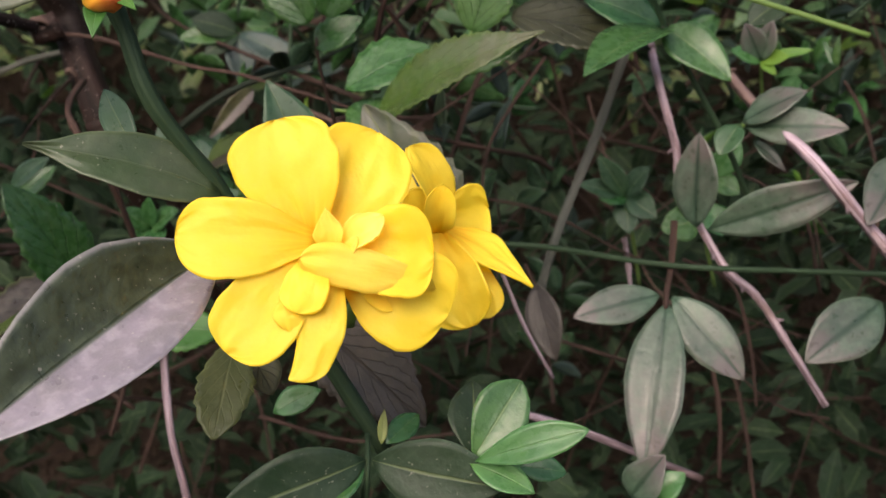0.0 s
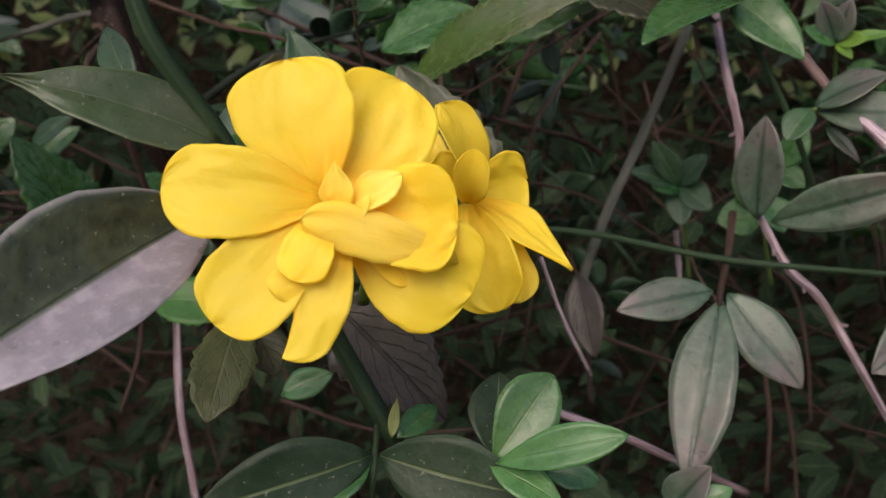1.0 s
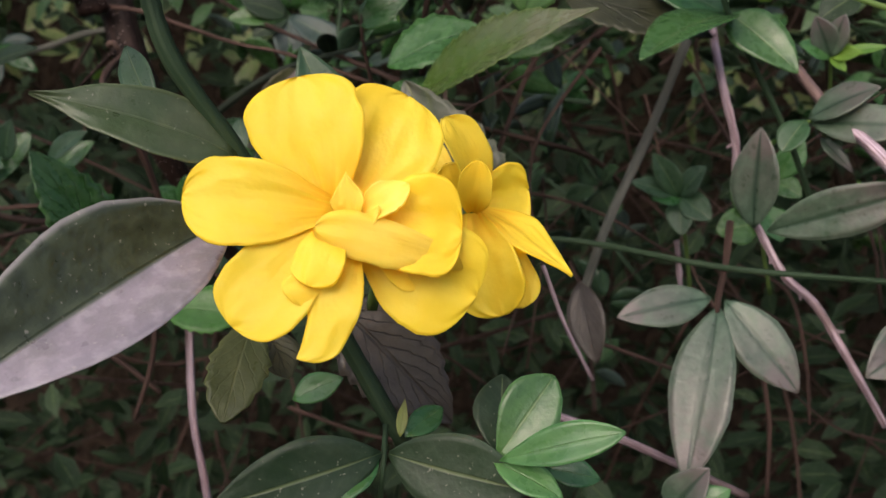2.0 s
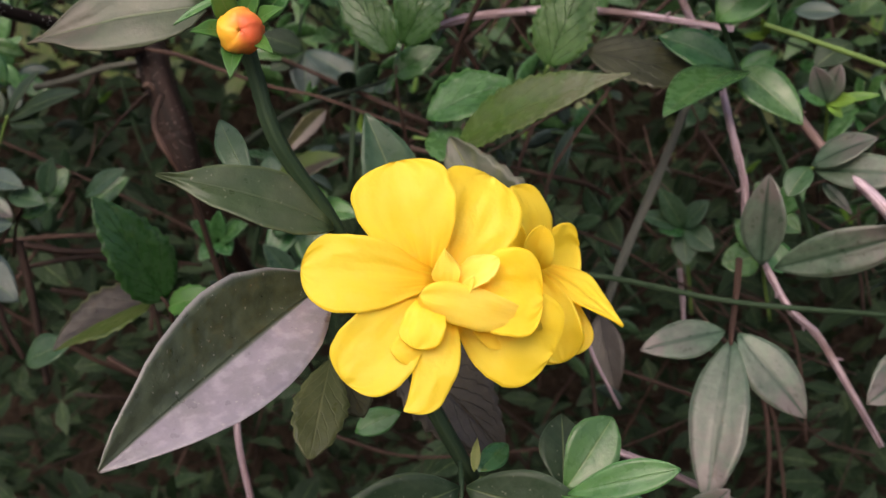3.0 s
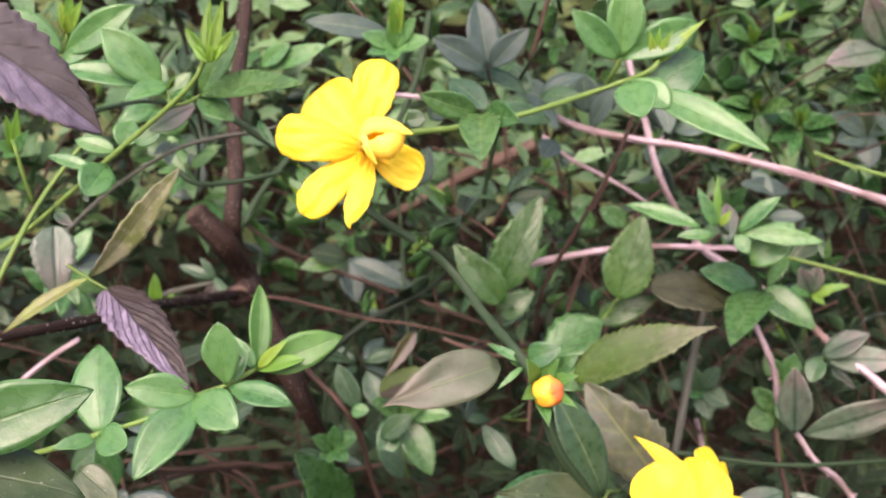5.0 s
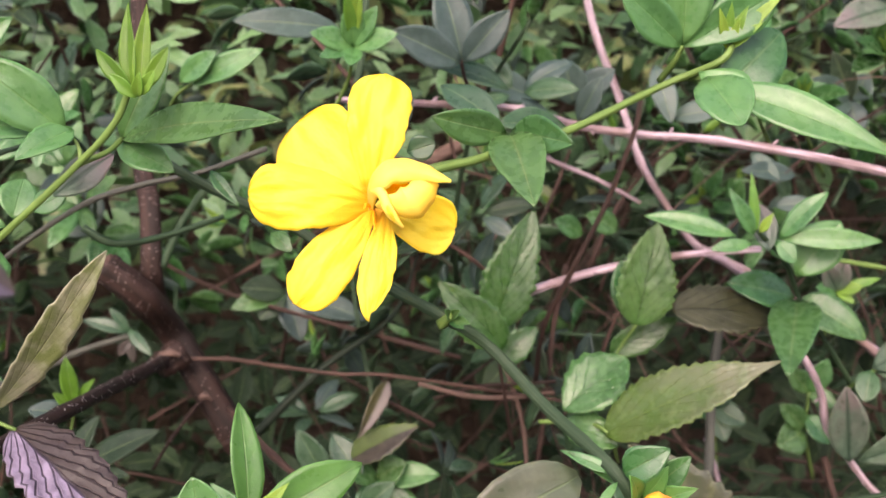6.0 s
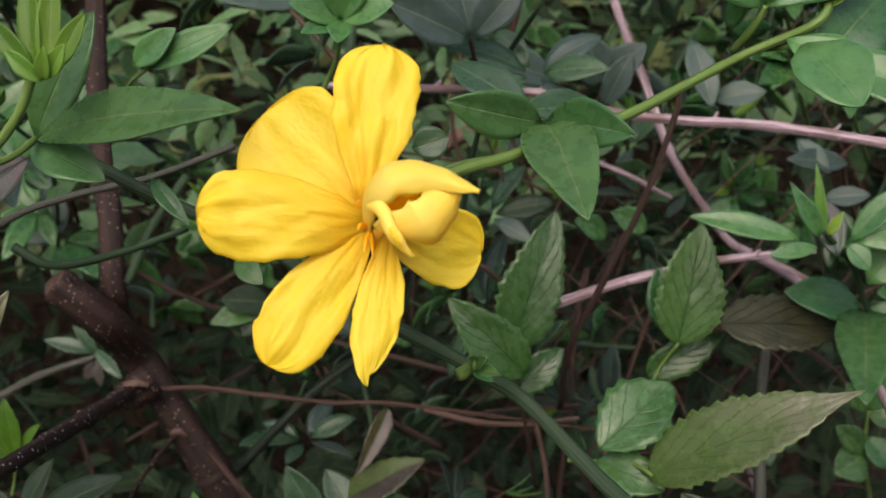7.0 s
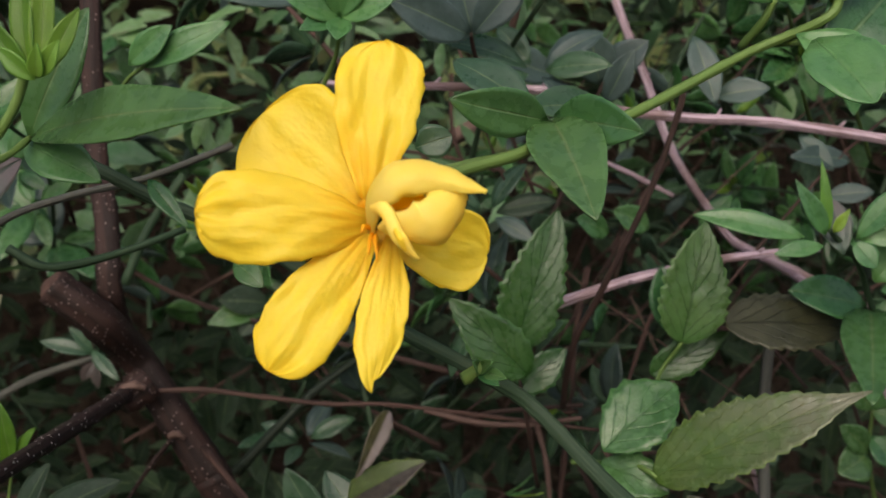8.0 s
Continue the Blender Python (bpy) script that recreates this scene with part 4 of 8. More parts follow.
leaf(tr, (0.05126, 0.22806, 1.02938), (0.06490, 0.23167, 1.03812), 0.01128, (-0.019, -0.913, 0.408), 'jas', 'ell', fold=14, nv=14)
leaf(tr, (0.04820, 0.22900, 1.03335), (0.05479, 0.22334, 1.02723), 0.00724, (-0.152, -0.802, 0.578), 'lite', 'obovate')
leaf(tr, (0.05347, 0.22918, 1.03650), (0.05178, 0.22747, 1.04329), 0.00193, (-0.133, -0.953, -0.273), 'lime', 'lance', fold=18, name='young_leaf')
leaf(tr, (0.05347, 0.22918, 1.03650), (0.05398, 0.22744, 1.04403), 0.00218, (-0.359, -0.914, -0.187), 'lime', 'lance', fold=18, name='young_leaf')
leaf(tr, (0.05347, 0.22918, 1.03650), (0.06387, 0.22693, 1.04529), 0.00242, (-0.426, -0.858, 0.285), 'lime', 'lance', fold=18, name='young_leaf')
leaf(tr, (0.05347, 0.22918, 1.03650), (0.05656, 0.22708, 1.04310), 0.00242, (-0.527, -0.849, -0.023), 'lime', 'lance', fold=18, name='young_leaf')
leaf(tr, (0.05347, 0.22918, 1.03650), (0.05881, 0.22640, 1.04029), 0.00218, (-0.574, -0.785, 0.232), 'lime', 'lance', fold=18, name='young_leaf')
leaf(tr, (0.05347, 0.22918, 1.03650), (0.05503, 0.22688, 1.04139), 0.00193, (-0.567, -0.800, -0.195), 'lime', 'lance', fold=18, name='young_leaf')
stem(tr, [(0.04770, 0.23678, 1.03205), (0.04959, 0.22867, 1.03209), (0.05189, 0.22810, 1.02984)], 0.00049, 0.00037, 'shoot')

leaf(tr, (-0.00101, 0.23176, 1.02627), (0.00350, 0.23110, 1.02715), 0.00447, (-0.166, -0.933, 0.318), 'blue', 'round')

# fresh shoot of rounded leaves
sh = thing('jasmine_shoot', (-0.07540, 0.19914, 0.96856), 'fresh bright green jasmine shoot with rounded leaves', 'shoot')
stem(sh, [(-0.09127, 0.20186, 0.96579), (-0.07538, 0.19917, 0.96877), (-0.06294, 0.19687, 0.97244), (-0.05285, 0.19465, 0.97563), (-0.04487, 0.20076, 0.97746), (-0.03868, 0.19967, 0.97965), (-0.03336, 0.20609, 0.98074)], 0.00063, 0.00042, 'shoot', per=8)
leaf(sh, (-0.03336, 0.20609, 0.98074), (-0.03234, 0.21287, 0.99619), 0.00520, (0.416, -0.843, 0.342), 'fresh', 'ell', fold=20)
leaf(sh, (-0.03832, 0.19868, 0.97994), (-0.03904, 0.19792, 0.99241), 0.00701, (0.063, -0.996, -0.057), 'lite', 'obovate', fold=14, nv=14)
leaf(sh, (-0.04419, 0.19878, 0.97806), (-0.05676, 0.19625, 0.98149), 0.00699, (0.277, -0.891, 0.360), 'lite', 'ell', fold=14, nv=14)
leaf(sh, (-0.04399, 0.19872, 0.97784), (-0.05452, 0.18710, 0.96693), 0.00896, (0.077, -0.719, 0.691), 'lite', 'ell', fold=16, nv=14)
leaf(sh, (-0.04451, 0.19881, 0.97808), (-0.03581, 0.19131, 0.97400), 0.00822, (-0.254, -0.673, 0.695), 'lite', 'ell', fold=12, nv=14)
leaf(sh, (-0.03803, 0.19858, 0.97950), (-0.02603, 0.19411, 0.97661), 0.00573, (-0.036, -0.608, 0.793), 'lite', 'ell', fold=14)
leaf(sh, (-0.03304, 0.20603, 0.98050), (-0.01640, 0.20850, 0.98560), 0.00760, (0.011, -0.937, 0.349), 'fresh', 'ell', fold=14)
leaf(sh, (-0.03327, 0.20504, 0.98059), (-0.02380, 0.20300, 0.98290), 0.00330, (-0.225, -0.676, 0.701), 'lime', 'ell', fold=14)
leaf(sh, (-0.03357, 0.20514, 0.98103), (-0.03766, 0.20758, 0.98727), 0.00333, (0.194, -0.864, 0.465), 'lite', 'lance', fold=16)
leaf(sh, (-0.03313, 0.20511, 0.98102), (-0.02703, 0.20460, 0.98637), 0.00265, (-0.343, -0.888, 0.307), 'lime', 'lance', fold=18, name='young_leaf')
leaf(sh, (-0.03830, 0.20057, 0.97911), (-0.03420, 0.20336, 0.98501), 0.00283, (-0.017, -0.899, 0.438), 'lite', 'lance')
leaf(sh, (-0.04669, 0.20470, 0.97594), (-0.06390, 0.20737, 0.97238), 0.00554, (-0.205, -0.936, 0.285), 'jas', 'ell')
leaf(sh, (-0.06219, 0.19486, 0.97291), (-0.05579, 0.19019, 0.97225), 0.00642, (-0.412, -0.655, 0.634), 'lite', 'round')
leaf(sh, (-0.06265, 0.19872, 0.97152), (-0.06417, 0.20968, 0.98652), 0.01036, (-0.100, -0.808, 0.580), 'lite', 'ell', fold=14)
leaf(sh, (-0.06297, 0.19678, 0.97192), (-0.07023, 0.19319, 0.97160), 0.00356, (0.317, -0.700, 0.640), 'lite', 'lance')
leaf(sh, (-0.07538, 0.19917, 0.96877), (-0.07885, 0.19071, 0.97691), 0.00625, (0.954, -0.277, 0.118), 'lite', 'ell')

# purple veined leaf and its yellowing neighbours
pu = thing('veined_shoot', (-0.06828, 0.22163, 0.99761), 'shoot with a purple corrugated leaf and yellowing toothed leaves', 'shoot')
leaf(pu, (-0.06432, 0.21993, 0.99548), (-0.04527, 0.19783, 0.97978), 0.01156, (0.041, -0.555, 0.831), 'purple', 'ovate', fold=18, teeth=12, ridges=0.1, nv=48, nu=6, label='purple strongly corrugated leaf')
stem(pu, [(-0.07396, 0.22847, 0.99935), (-0.06828, 0.22163, 0.99761), (-0.06409, 0.21989, 0.99536)], 0.00035, 0.00029, 'shoot')
leaf(pu, (-0.06828, 0.22163, 0.99761), (-0.08486, 0.21709, 0.98816), 0.00392, (-0.181, -0.724, 0.665), 'yell', 'lance', fold=20, teeth=10, nv=40, twist=30)
leaf(pu, (-0.06769, 0.22164, 0.99793), (-0.04707, 0.21791, 1.01972), 0.00580, (0.165, -0.934, -0.316), 'faded', 'ell', fold=16, teeth=6, nv=44, twist=26)
leaf(pu, (-0.07771, 0.23423, 1.00716), (-0.07733, 0.22948, 0.99219), 0.00996, (0.260, -0.918, 0.298), 'pale', 'ovate', fold=8, teeth=9, ridges=0.01, nv=36)

# very near leaves that brush past
nl = thing('veined_shoot', (-0.06470, 0.14213, 1.04427), 'near purple-grey leaf of an overhanging twig', 'shoot')
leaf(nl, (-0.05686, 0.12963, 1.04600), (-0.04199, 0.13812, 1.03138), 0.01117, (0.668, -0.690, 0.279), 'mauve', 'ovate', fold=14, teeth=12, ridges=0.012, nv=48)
stem(nl, [(-0.07068, 0.13371, 1.05168), (-0.06166, 0.13057, 1.04927), (-0.05674, 0.12960, 1.04587)], 0.00031, 0.00025, 'twig')
ng = thing('jasmine_shoot', (-0.07026, 0.13939, 0.99189), 'green and yellowing leaves on an overhanging stem', 'shoot')
leaf(ng, (-0.06165, 0.12356, 0.99807), (-0.04310, 0.12703, 1.00235), 0.00808, (0.116, -0.955, 0.271), 'jas', 'ell', fold=10, nv=14)
leaf(ng, (-0.06178, 0.12312, 0.99557), (-0.04475, 0.12495, 0.99010), 0.00841, (0.318, -0.432, 0.844), 'olive', 'ell', fold=10)
stem(ng, [(-0.07519, 0.12968, 0.99249), (-0.06651, 0.12552, 0.99563), (-0.06154, 0.12350, 0.99776)], 0.00032, 0.00026, 'shoot')

# leafy stem with a yellow-green top
up = thing('jasmine_shoot', (-0.08862, 0.25218, 1.00474), 'upright jasmine stem with leaf trios and a yellow-green top', 'shoot')
stem(up, [(-0.10778, 0.26176, 0.99345), (-0.08888, 0.25418, 1.00445), (-0.06648, 0.23490, 1.01977), (-0.04937, 0.22542, 1.03191), (-0.04323, 0.22184, 1.03719), (-0.04028, 0.22046, 1.04209)], 0.00070, 0.00046, 'shoot', per=8)
leaf(up, (-0.04430, 0.23500, 1.03370), (-0.02090, 0.20760, 1.03540), 0.00680, (-0.316, -0.718, 0.620), 'jas', 'ell', fold=12, nv=14, ruff=0.02)
leaf(up, (-0.04430, 0.23500, 1.03370), (-0.03498, 0.23237, 1.04697), 0.00660, (-0.373, -0.921, 0.114), 'jas', 'ell', fold=14, nv=14)
leaf(up, (-0.04515, 0.23569, 1.03317), (-0.03704, 0.22987, 1.02815), 0.00541, (-0.185, -0.773, 0.607), 'lite', 'ell', fold=14, nv=14)
leaf(up, (-0.05126, 0.22835, 1.03607), (-0.06210, 0.22725, 1.04813), 0.00882, (0.232, -0.965, 0.121), 'lite', 'ell', fold=14)
leaf(up, (-0.05323, 0.22855, 1.03638), (-0.07160, 0.22859, 1.04036), 0.00606, (0.124, -0.803, 0.583), 'lite', 'ell', fold=14)
leaf(up, (-0.05018, 0.22834, 1.03649), (-0.05786, 0.22328, 1.03349), 0.00509, (0.207, -0.711, 0.672), 'lite', 'ovate')
stem(up, [(-0.04956, 0.22641, 1.03165), (-0.04984, 0.22790, 1.03417), (-0.05125, 0.22839, 1.03630)], 0.00035, 0.00029, 'shoot')
stem(up, [(-0.04938, 0.22538, 1.03168), (-0.04600, 0.22900, 1.03250), (-0.04430, 0.23500, 1.03370)], 0.00050, 0.00040, 'shoot')
leaf(up, (-0.04030, 0.21912, 1.04060), (-0.03900, 0.22288, 1.05309), 0.00293, (-0.360, -0.885, 0.295), 'whorl', 'lance', fold=22)
leaf(up, (-0.03922, 0.21888, 1.04046), (-0.03649, 0.22232, 1.05275), 0.00293, (0.019, -0.970, 0.244), 'whorl', 'lance', fold=22)
leaf(up, (-0.03873, 0.21885, 1.04072), (-0.03448, 0.21939, 1.04644), 0.00246, (0.028, -0.957, 0.290), 'whorl', 'ell', fold=24)
leaf(up, (-0.04024, 0.21919, 1.04093), (-0.04418, 0.22145, 1.04731), 0.00257, (-0.350, -0.872, 0.341), 'whorl', 'ell', fold=20)
leaf(up, (-0.03966, 0.21785, 1.04019), (-0.04255, 0.21820, 1.04373), 0.00197, (-0.434, -0.832, 0.346), 'lime', 'ell', name='young_leaf', fold=20)
leaf(up, (-0.03942, 0.21784, 1.04032), (-0.03862, 0.21636, 1.04355), 0.00184, (-0.164, -0.932, 0.322), 'lime', 'ovate', name='young_leaf', fold=20)
leaf(up, (-0.03908, 0.21779, 1.04039), (-0.03664, 0.21652, 1.04360), 0.00185, (0.028, -0.957, 0.290), 'lime', 'ell', name='young_leaf', fold=20)
leaf(up, (-0.06477, 0.23275, 1.01989), (-0.06828, 0.22593, 1.01446), 0.00785, (0.473, -0.684, 0.555), 'lite', 'round', fold=10)
leaf(up, (-0.06861, 0.23590, 1.01880), (-0.07849, 0.23823, 1.02201), 0.00318, (-0.011, -0.825, 0.566), 'lite', 'ell')
leaf(up, (-0.06425, 0.23925, 1.02224), (-0.07312, 0.24041, 1.02504), 0.00421, (0.051, -0.855, 0.516), 'lite', 'ell')
leaf(up, (-0.05534, 0.23307, 1.02664), (-0.04610, 0.23730, 1.03135), 0.00559, (0.174, -0.877, 0.447), 'pale', 'ell')
leaf(up, (-0.06439, 0.24542, 1.02252), (-0.06242, 0.25038, 1.02826), 0.00641, (0.242, -0.774, 0.585), 'lite', 'ell')
leaf(up, (-0.06117, 0.24532, 1.02327), (-0.05534, 0.24529, 1.02554), 0.00432, (-0.141, -0.926, 0.351), 'lite', 'ell')
leaf(up, (-0.07100, 0.23614, 1.01348), (-0.06994, 0.23376, 1.01200), 0.00122, (0.053, -0.510, 0.859), 'pale', 'ell')
leaf(up, (-0.08160, 0.24819, 1.00812), (-0.07635, 0.24329, 1.00571), 0.00282, (-0.162, -0.570, 0.805), 'pale', 'ell')
ut = thing('jasmine_shoot', (-0.07832, 0.25591, 1.04218), 'small jasmine shoot with pale green leaves', 'shoot')
stem(ut, [(-0.08606, 0.26409, 1.02783), (-0.08027, 0.25968, 1.03967), (-0.07627, 0.25736, 1.05109), (-0.07499, 0.25887, 1.06004)], 0.00046, 0.00033, 'shoot')
leaf(ut, (-0.07821, 0.25625, 1.04410), (-0.08905, 0.25475, 1.05396), 0.00776, (0.377, -0.882, 0.281), 'lite', 'ell', fold=14)
leaf(ut, (-0.07756, 0.25619, 1.04408), (-0.06029, 0.25473, 1.05443), 0.00753, (-0.095, -0.995, 0.017), 'lite', 'ell', fold=14)
leaf(ut, (-0.07667, 0.25693, 1.04854), (-0.07733, 0.25528, 1.05608), 0.00285, (0.339, -0.925, -0.173), 'lime', 'lance', fold=18, name='young_leaf')
leaf(ut, (-0.07667, 0.25693, 1.04854), (-0.07459, 0.25562, 1.05914), 0.00285, (0.165, -0.975, -0.152), 'lime', 'lance', fold=18, name='young_leaf')
leaf(ut, (-0.07667, 0.25693, 1.04854), (-0.07220, 0.25486, 1.05587), 0.00285, (-0.112, -0.972, -0.207), 'lime', 'lance', fold=18, name='young_leaf')
leaf(ut, (-0.07667, 0.25693, 1.04854), (-0.07580, 0.25470, 1.05348), 0.00285, (0.184, -0.883, -0.432), 'lime', 'lance', fold=18, name='young_leaf')
leaf(ut, (-0.07900, 0.25585, 1.04157), (-0.06963, 0.25601, 1.04633), 0.00391, (-0.106, -0.965, 0.241), 'lite', 'ell')
us = thing('jasmine_shoot', (-0.08886, 0.24389, 1.01522), 'leafy jasmine shoot with a bright young tip', 'shoot')
stem(us, [(-0.08657, 0.25081, 1.01039), (-0.08700, 0.24622, 1.01870), (-0.08837, 0.24589, 1.02763)], 0.00057, 0.00038, 'shoot')
leaf(us, (-0.08831, 0.24700, 1.02251), (-0.08851, 0.24444, 1.03083), 0.00277, (0.398, -0.879, -0.261), 'lime', 'lance', fold=16)
leaf(us, (-0.08831, 0.24700, 1.02251), (-0.08592, 0.24456, 1.03257), 0.00252, (0.170, -0.948, -0.270), 'lime', 'lance', fold=16)
leaf(us, (-0.08831, 0.24700, 1.02251), (-0.09130, 0.24367, 1.02541), 0.00378, (0.797, -0.585, 0.149), 'lite', 'lance', fold=16)
leaf(us, (-0.08831, 0.24700, 1.02251), (-0.08370, 0.24350, 1.02756), 0.00302, (-0.442, -0.874, -0.204), 'lite', 'lance', fold=16)
leaf(us, (-0.08831, 0.24700, 1.02251), (-0.08964, 0.24287, 1.02165), 0.00327, (0.591, -0.341, 0.731), 'lite', 'lance', fold=16)

# toothed veined leaves in the middle depth
vl = thing('veined_shoot', (0.02907, 0.31146, 0.95642), 'upright twig with green toothed leaves', 'shoot')
leaf(vl, (0.02915, 0.31413, 0.96967), (0.04348, 0.31808, 0.99762), 0.01456, (-0.161, -0.962, 0.219), 'serr', 'ovate', fold=12, teeth=12, ridges=0.012, nv=48, nu=5)
leaf(vl, (0.02798, 0.30094, 0.96850), (0.01467, 0.30509, 0.98609), 0.01164, (-0.025, -0.977, 0.212), 'serr', 'ovate', fold=12, teeth=8, ridges=0.008, nv=32)
leaf(vl, (0.02784, 0.30863, 0.96288), (0.03913, 0.30898, 0.96950), 0.00855, (-0.186, -0.912, 0.366), 'serr', 'ovate', fold=12, teeth=6, ridges=0.008, nv=24)
stem(vl, [(0.03309, 0.32315, 0.93244), (0.02974, 0.31242, 0.95073), (0.02821, 0.30869, 0.96337), (0.02915, 0.31413, 0.96967)], 0.00051, 0.00034, 'twig')
vr = thing('veined_shoot', (0.05017, 0.28015, 0.94204), 'twig with a long toothed leaf and corrugated leaves', 'shoot')
leaf(vr, (0.06425, 0.30667, 0.96653), (0.07337, 0.30983, 0.99114), 0.01560, (-0.262, -0.93, 0.25), 'serrpale', 'ovate', fold=14, teeth=12, ridges=0.014, nv=48, nu=5)
leaf(vr, (0.06597, 0.31407, 0.96535), (0.06585, 0.31823, 0.98094), 0.00900, (-0.222, -0.901, 0.372), 'jas', 'ell')
leaf(vr, (0.07322, 0.30385, 0.97002), (0.10436, 0.30387, 0.96267), 0.01467, (0.212, -0.726, 0.654), 'brown', 'ovate', fold=10, teeth=12, ridges=0.014, nv=48, nu=5)
leaf(vr, (0.05974, 0.31469, 0.95767), (0.07809, 0.31195, 0.96473), 0.00860, (-0.298, -0.901, 0.316), 'serr', 'ovate', teeth=7, nv=28)
leaf(vr, (0.03779, 0.28805, 0.95503), (0.05602, 0.29218, 0.96360), 0.01480, (-0.230, -0.642, 0.731), 'glossy', 'ell', fold=12, teeth=6, nv=24)
leaf(vr, (0.04557, 0.28198, 0.95035), (0.07863, 0.26101, 0.96837), 0.01480, (-0.720, -0.580, 0.650), 'sheen', 'drip', fold=16, teeth=16, ridges=0.012, nv=64, nu=5, label='long olive green toothed leaf')
leaf(vr, (0.03797, 0.29139, 0.95101), (0.04806, 0.28116, 0.94681), 0.00900, (-0.330, -0.619, 0.713), 'glossy', 'ell', teeth=6, nv=24)
stem(vr, [(0.03398, 0.29751, 0.94945), (0.04274, 0.29486, 0.94967), (0.05317, 0.29966, 0.95801), (0.06052, 0.31052, 0.95950), (0.06425, 0.30667, 0.96653)], 0.00050, 0.00034, 'shoot')
stem(vr, [(0.04274, 0.29486, 0.94967), (0.04588, 0.28196, 0.95034), (0.05065, 0.28971, 0.93877)], 0.00048, 0.00040, 'shoot')
cl = thing('veined_shoot', (-0.01956, 0.29103, 0.91215), 'low shoot of toothed green leaves', 'shoot')
leaf(cl, (-0.01998, 0.28113, 0.91225), (-0.03286, 0.27400, 0.93651), 0.01576, (0.694, -0.702, 0.162), 'serr', 'ovate', fold=10, teeth=9, ridges=0.01, nv=36)
leaf(cl, (-0.02390, 0.28274, 0.91116), (-0.04334, 0.27351, 0.90098), 0.02000, (-0.247, -0.435, 0.866), 'curling', 'ovate', fold=18, teeth=8, nv=32, label='curling olive leaf')
leaf(cl, (-0.01922, 0.28083, 0.91057), (-0.00687, 0.28021, 0.91429), 0.00744, (-0.220, -0.767, 0.602), 'fresh', 'ovate', teeth=6, nv=24)
leaf(cl, (-0.00828, 0.27990, 0.90295), (0.00968, 0.28079, 0.90247), 0.01150, (0.054, -0.727, 0.684), 'fresh', 'round', teeth=9, nv=36)
stem(cl, [(-0.01901, 0.28794, 0.89501), (-0.01922, 0.28083, 0.91057), (-0.02359, 0.28115, 0.91333)], 0.00050, 0.00036, 'twig')

# greyish leaf trio hanging from a green runner
wt = thing('jasmine_shoot', (0.10942, 0.29306, 0.91591), 'hanging trio of greyish mauve-tinged jasmine leaves', 'shoot')
leaf(wt, (0.10676, 0.27907, 0.91111), (0.10049, 0.25853, 0.88169), 0.01250, (-0.222, -0.777, 0.590), 'pale', 'ell', fold=8, nv=14)
leaf(wt, (0.10799, 0.27951, 0.91232), (0.12202, 0.27103, 0.89717), 0.01076, (-0.045, -0.889, 0.456), 'pale', 'ell', fold=8, nv=14)
leaf(wt, (0.10514, 0.27931, 0.91275), (0.08669, 0.27425, 0.90903), 0.00870, (0.095, -0.791, 0.604), 'pale', 'ell', fold=8, nv=14)
stem(wt, [(0.11092, 0.29949, 0.92433), (0.10965, 0.29308, 0.91592), (0.10652, 0.27915, 0.91152), (0.10801, 0.28078, 0.90085)], 0.00082, 0.00055, 'twig')
lone_stem('runner', [(0.06454, 0.30889, 0.91620), (0.08197, 0.30275, 0.91709), (0.10892, 0.29003, 0.91646), (0.13964, 0.29006, 0.91545), (0.16570, 0.29263, 0.91415)], 0.00074, 0.00063, 'cane', 'thin green jasmine runner crossing the twigs', 'stem', per=8)
wu = thing('jasmine_shoot', (0.11654, 0.29458, 0.92448), 'upright pair of greyish leaves with pink blush on pale twig', 'shoot')
leaf(wu, (0.11490, 0.29443, 0.92423), (0.11421, 0.29355, 0.94535), 0.01021, (-0.432, -0.900, -0.051), 'pale', 'ell', fold=12, nv=14)
leaf(wu, (0.11780, 0.29446, 0.92374), (0.14542, 0.28277, 0.93691), 0.01047, (-0.401, -0.916, 0.028), 'pale', 'ell', fold=12, nv=14)
leaf(wu, (0.15268, 0.28276, 0.91090), (0.13476, 0.27295, 0.90051), 0.01261, (0.117, -0.815, 0.567), 'pale', 'ell', fold=12)
leaf(wu, (0.15951, 0.29099, 0.94189), (0.14584, 0.27663, 0.92893), 0.01061, (-0.148, -0.581, 0.800), 'pale', 'ell')
wd = thing('jasmine_shoot', (0.07966, 0.30969, 0.90645), 'small drooping mauve-brown leaf', 'shoot')
leaf(wd, (0.07985, 0.30386, 0.90785), (0.08469, 0.29389, 0.89197), 0.00903, (-0.402, -0.826, 0.396), 'taupe', 'ell', fold=14)
stem(wd, [(0.07755, 0.31059, 0.91046), (0.07882, 0.30613, 0.90887), (0.07985, 0.30383, 0.90772)], 0.00047, 0.00034, 'twig')

# shoot with slender leaves and a leaf trio
sr = thing('jasmine_shoot', (0.12219, 0.30656, 0.94288), 'jasmine shoot with slender young leaves above a dark leaf trio', 'shoot')
stem(sr, [(0.13421, 0.31141, 0.91814), (0.12297, 0.30618, 0.94111), (0.11348, 0.30360, 0.95681), (0.10683, 0.30199, 0.96778), (0.09925, 0.29488, 0.98021), (0.08821, 0.28774, 0.99103)], 0.00078, 0.00060, 'cane', per=8)
leaf(sr, (0.10647, 0.30196, 0.96746), (0.08725, 0.27404, 0.95909), 0.01333, (-0.018, -0.276, 0.961), 'jas', 'ovate', fold=14, nv=14)
leaf(sr, (0.10732, 0.30189, 0.96742), (0.12028, 0.29388, 0.95658), 0.01147, (-0.040, -0.826, 0.562), 'jas', 'ovate', fold=14, nv=14)
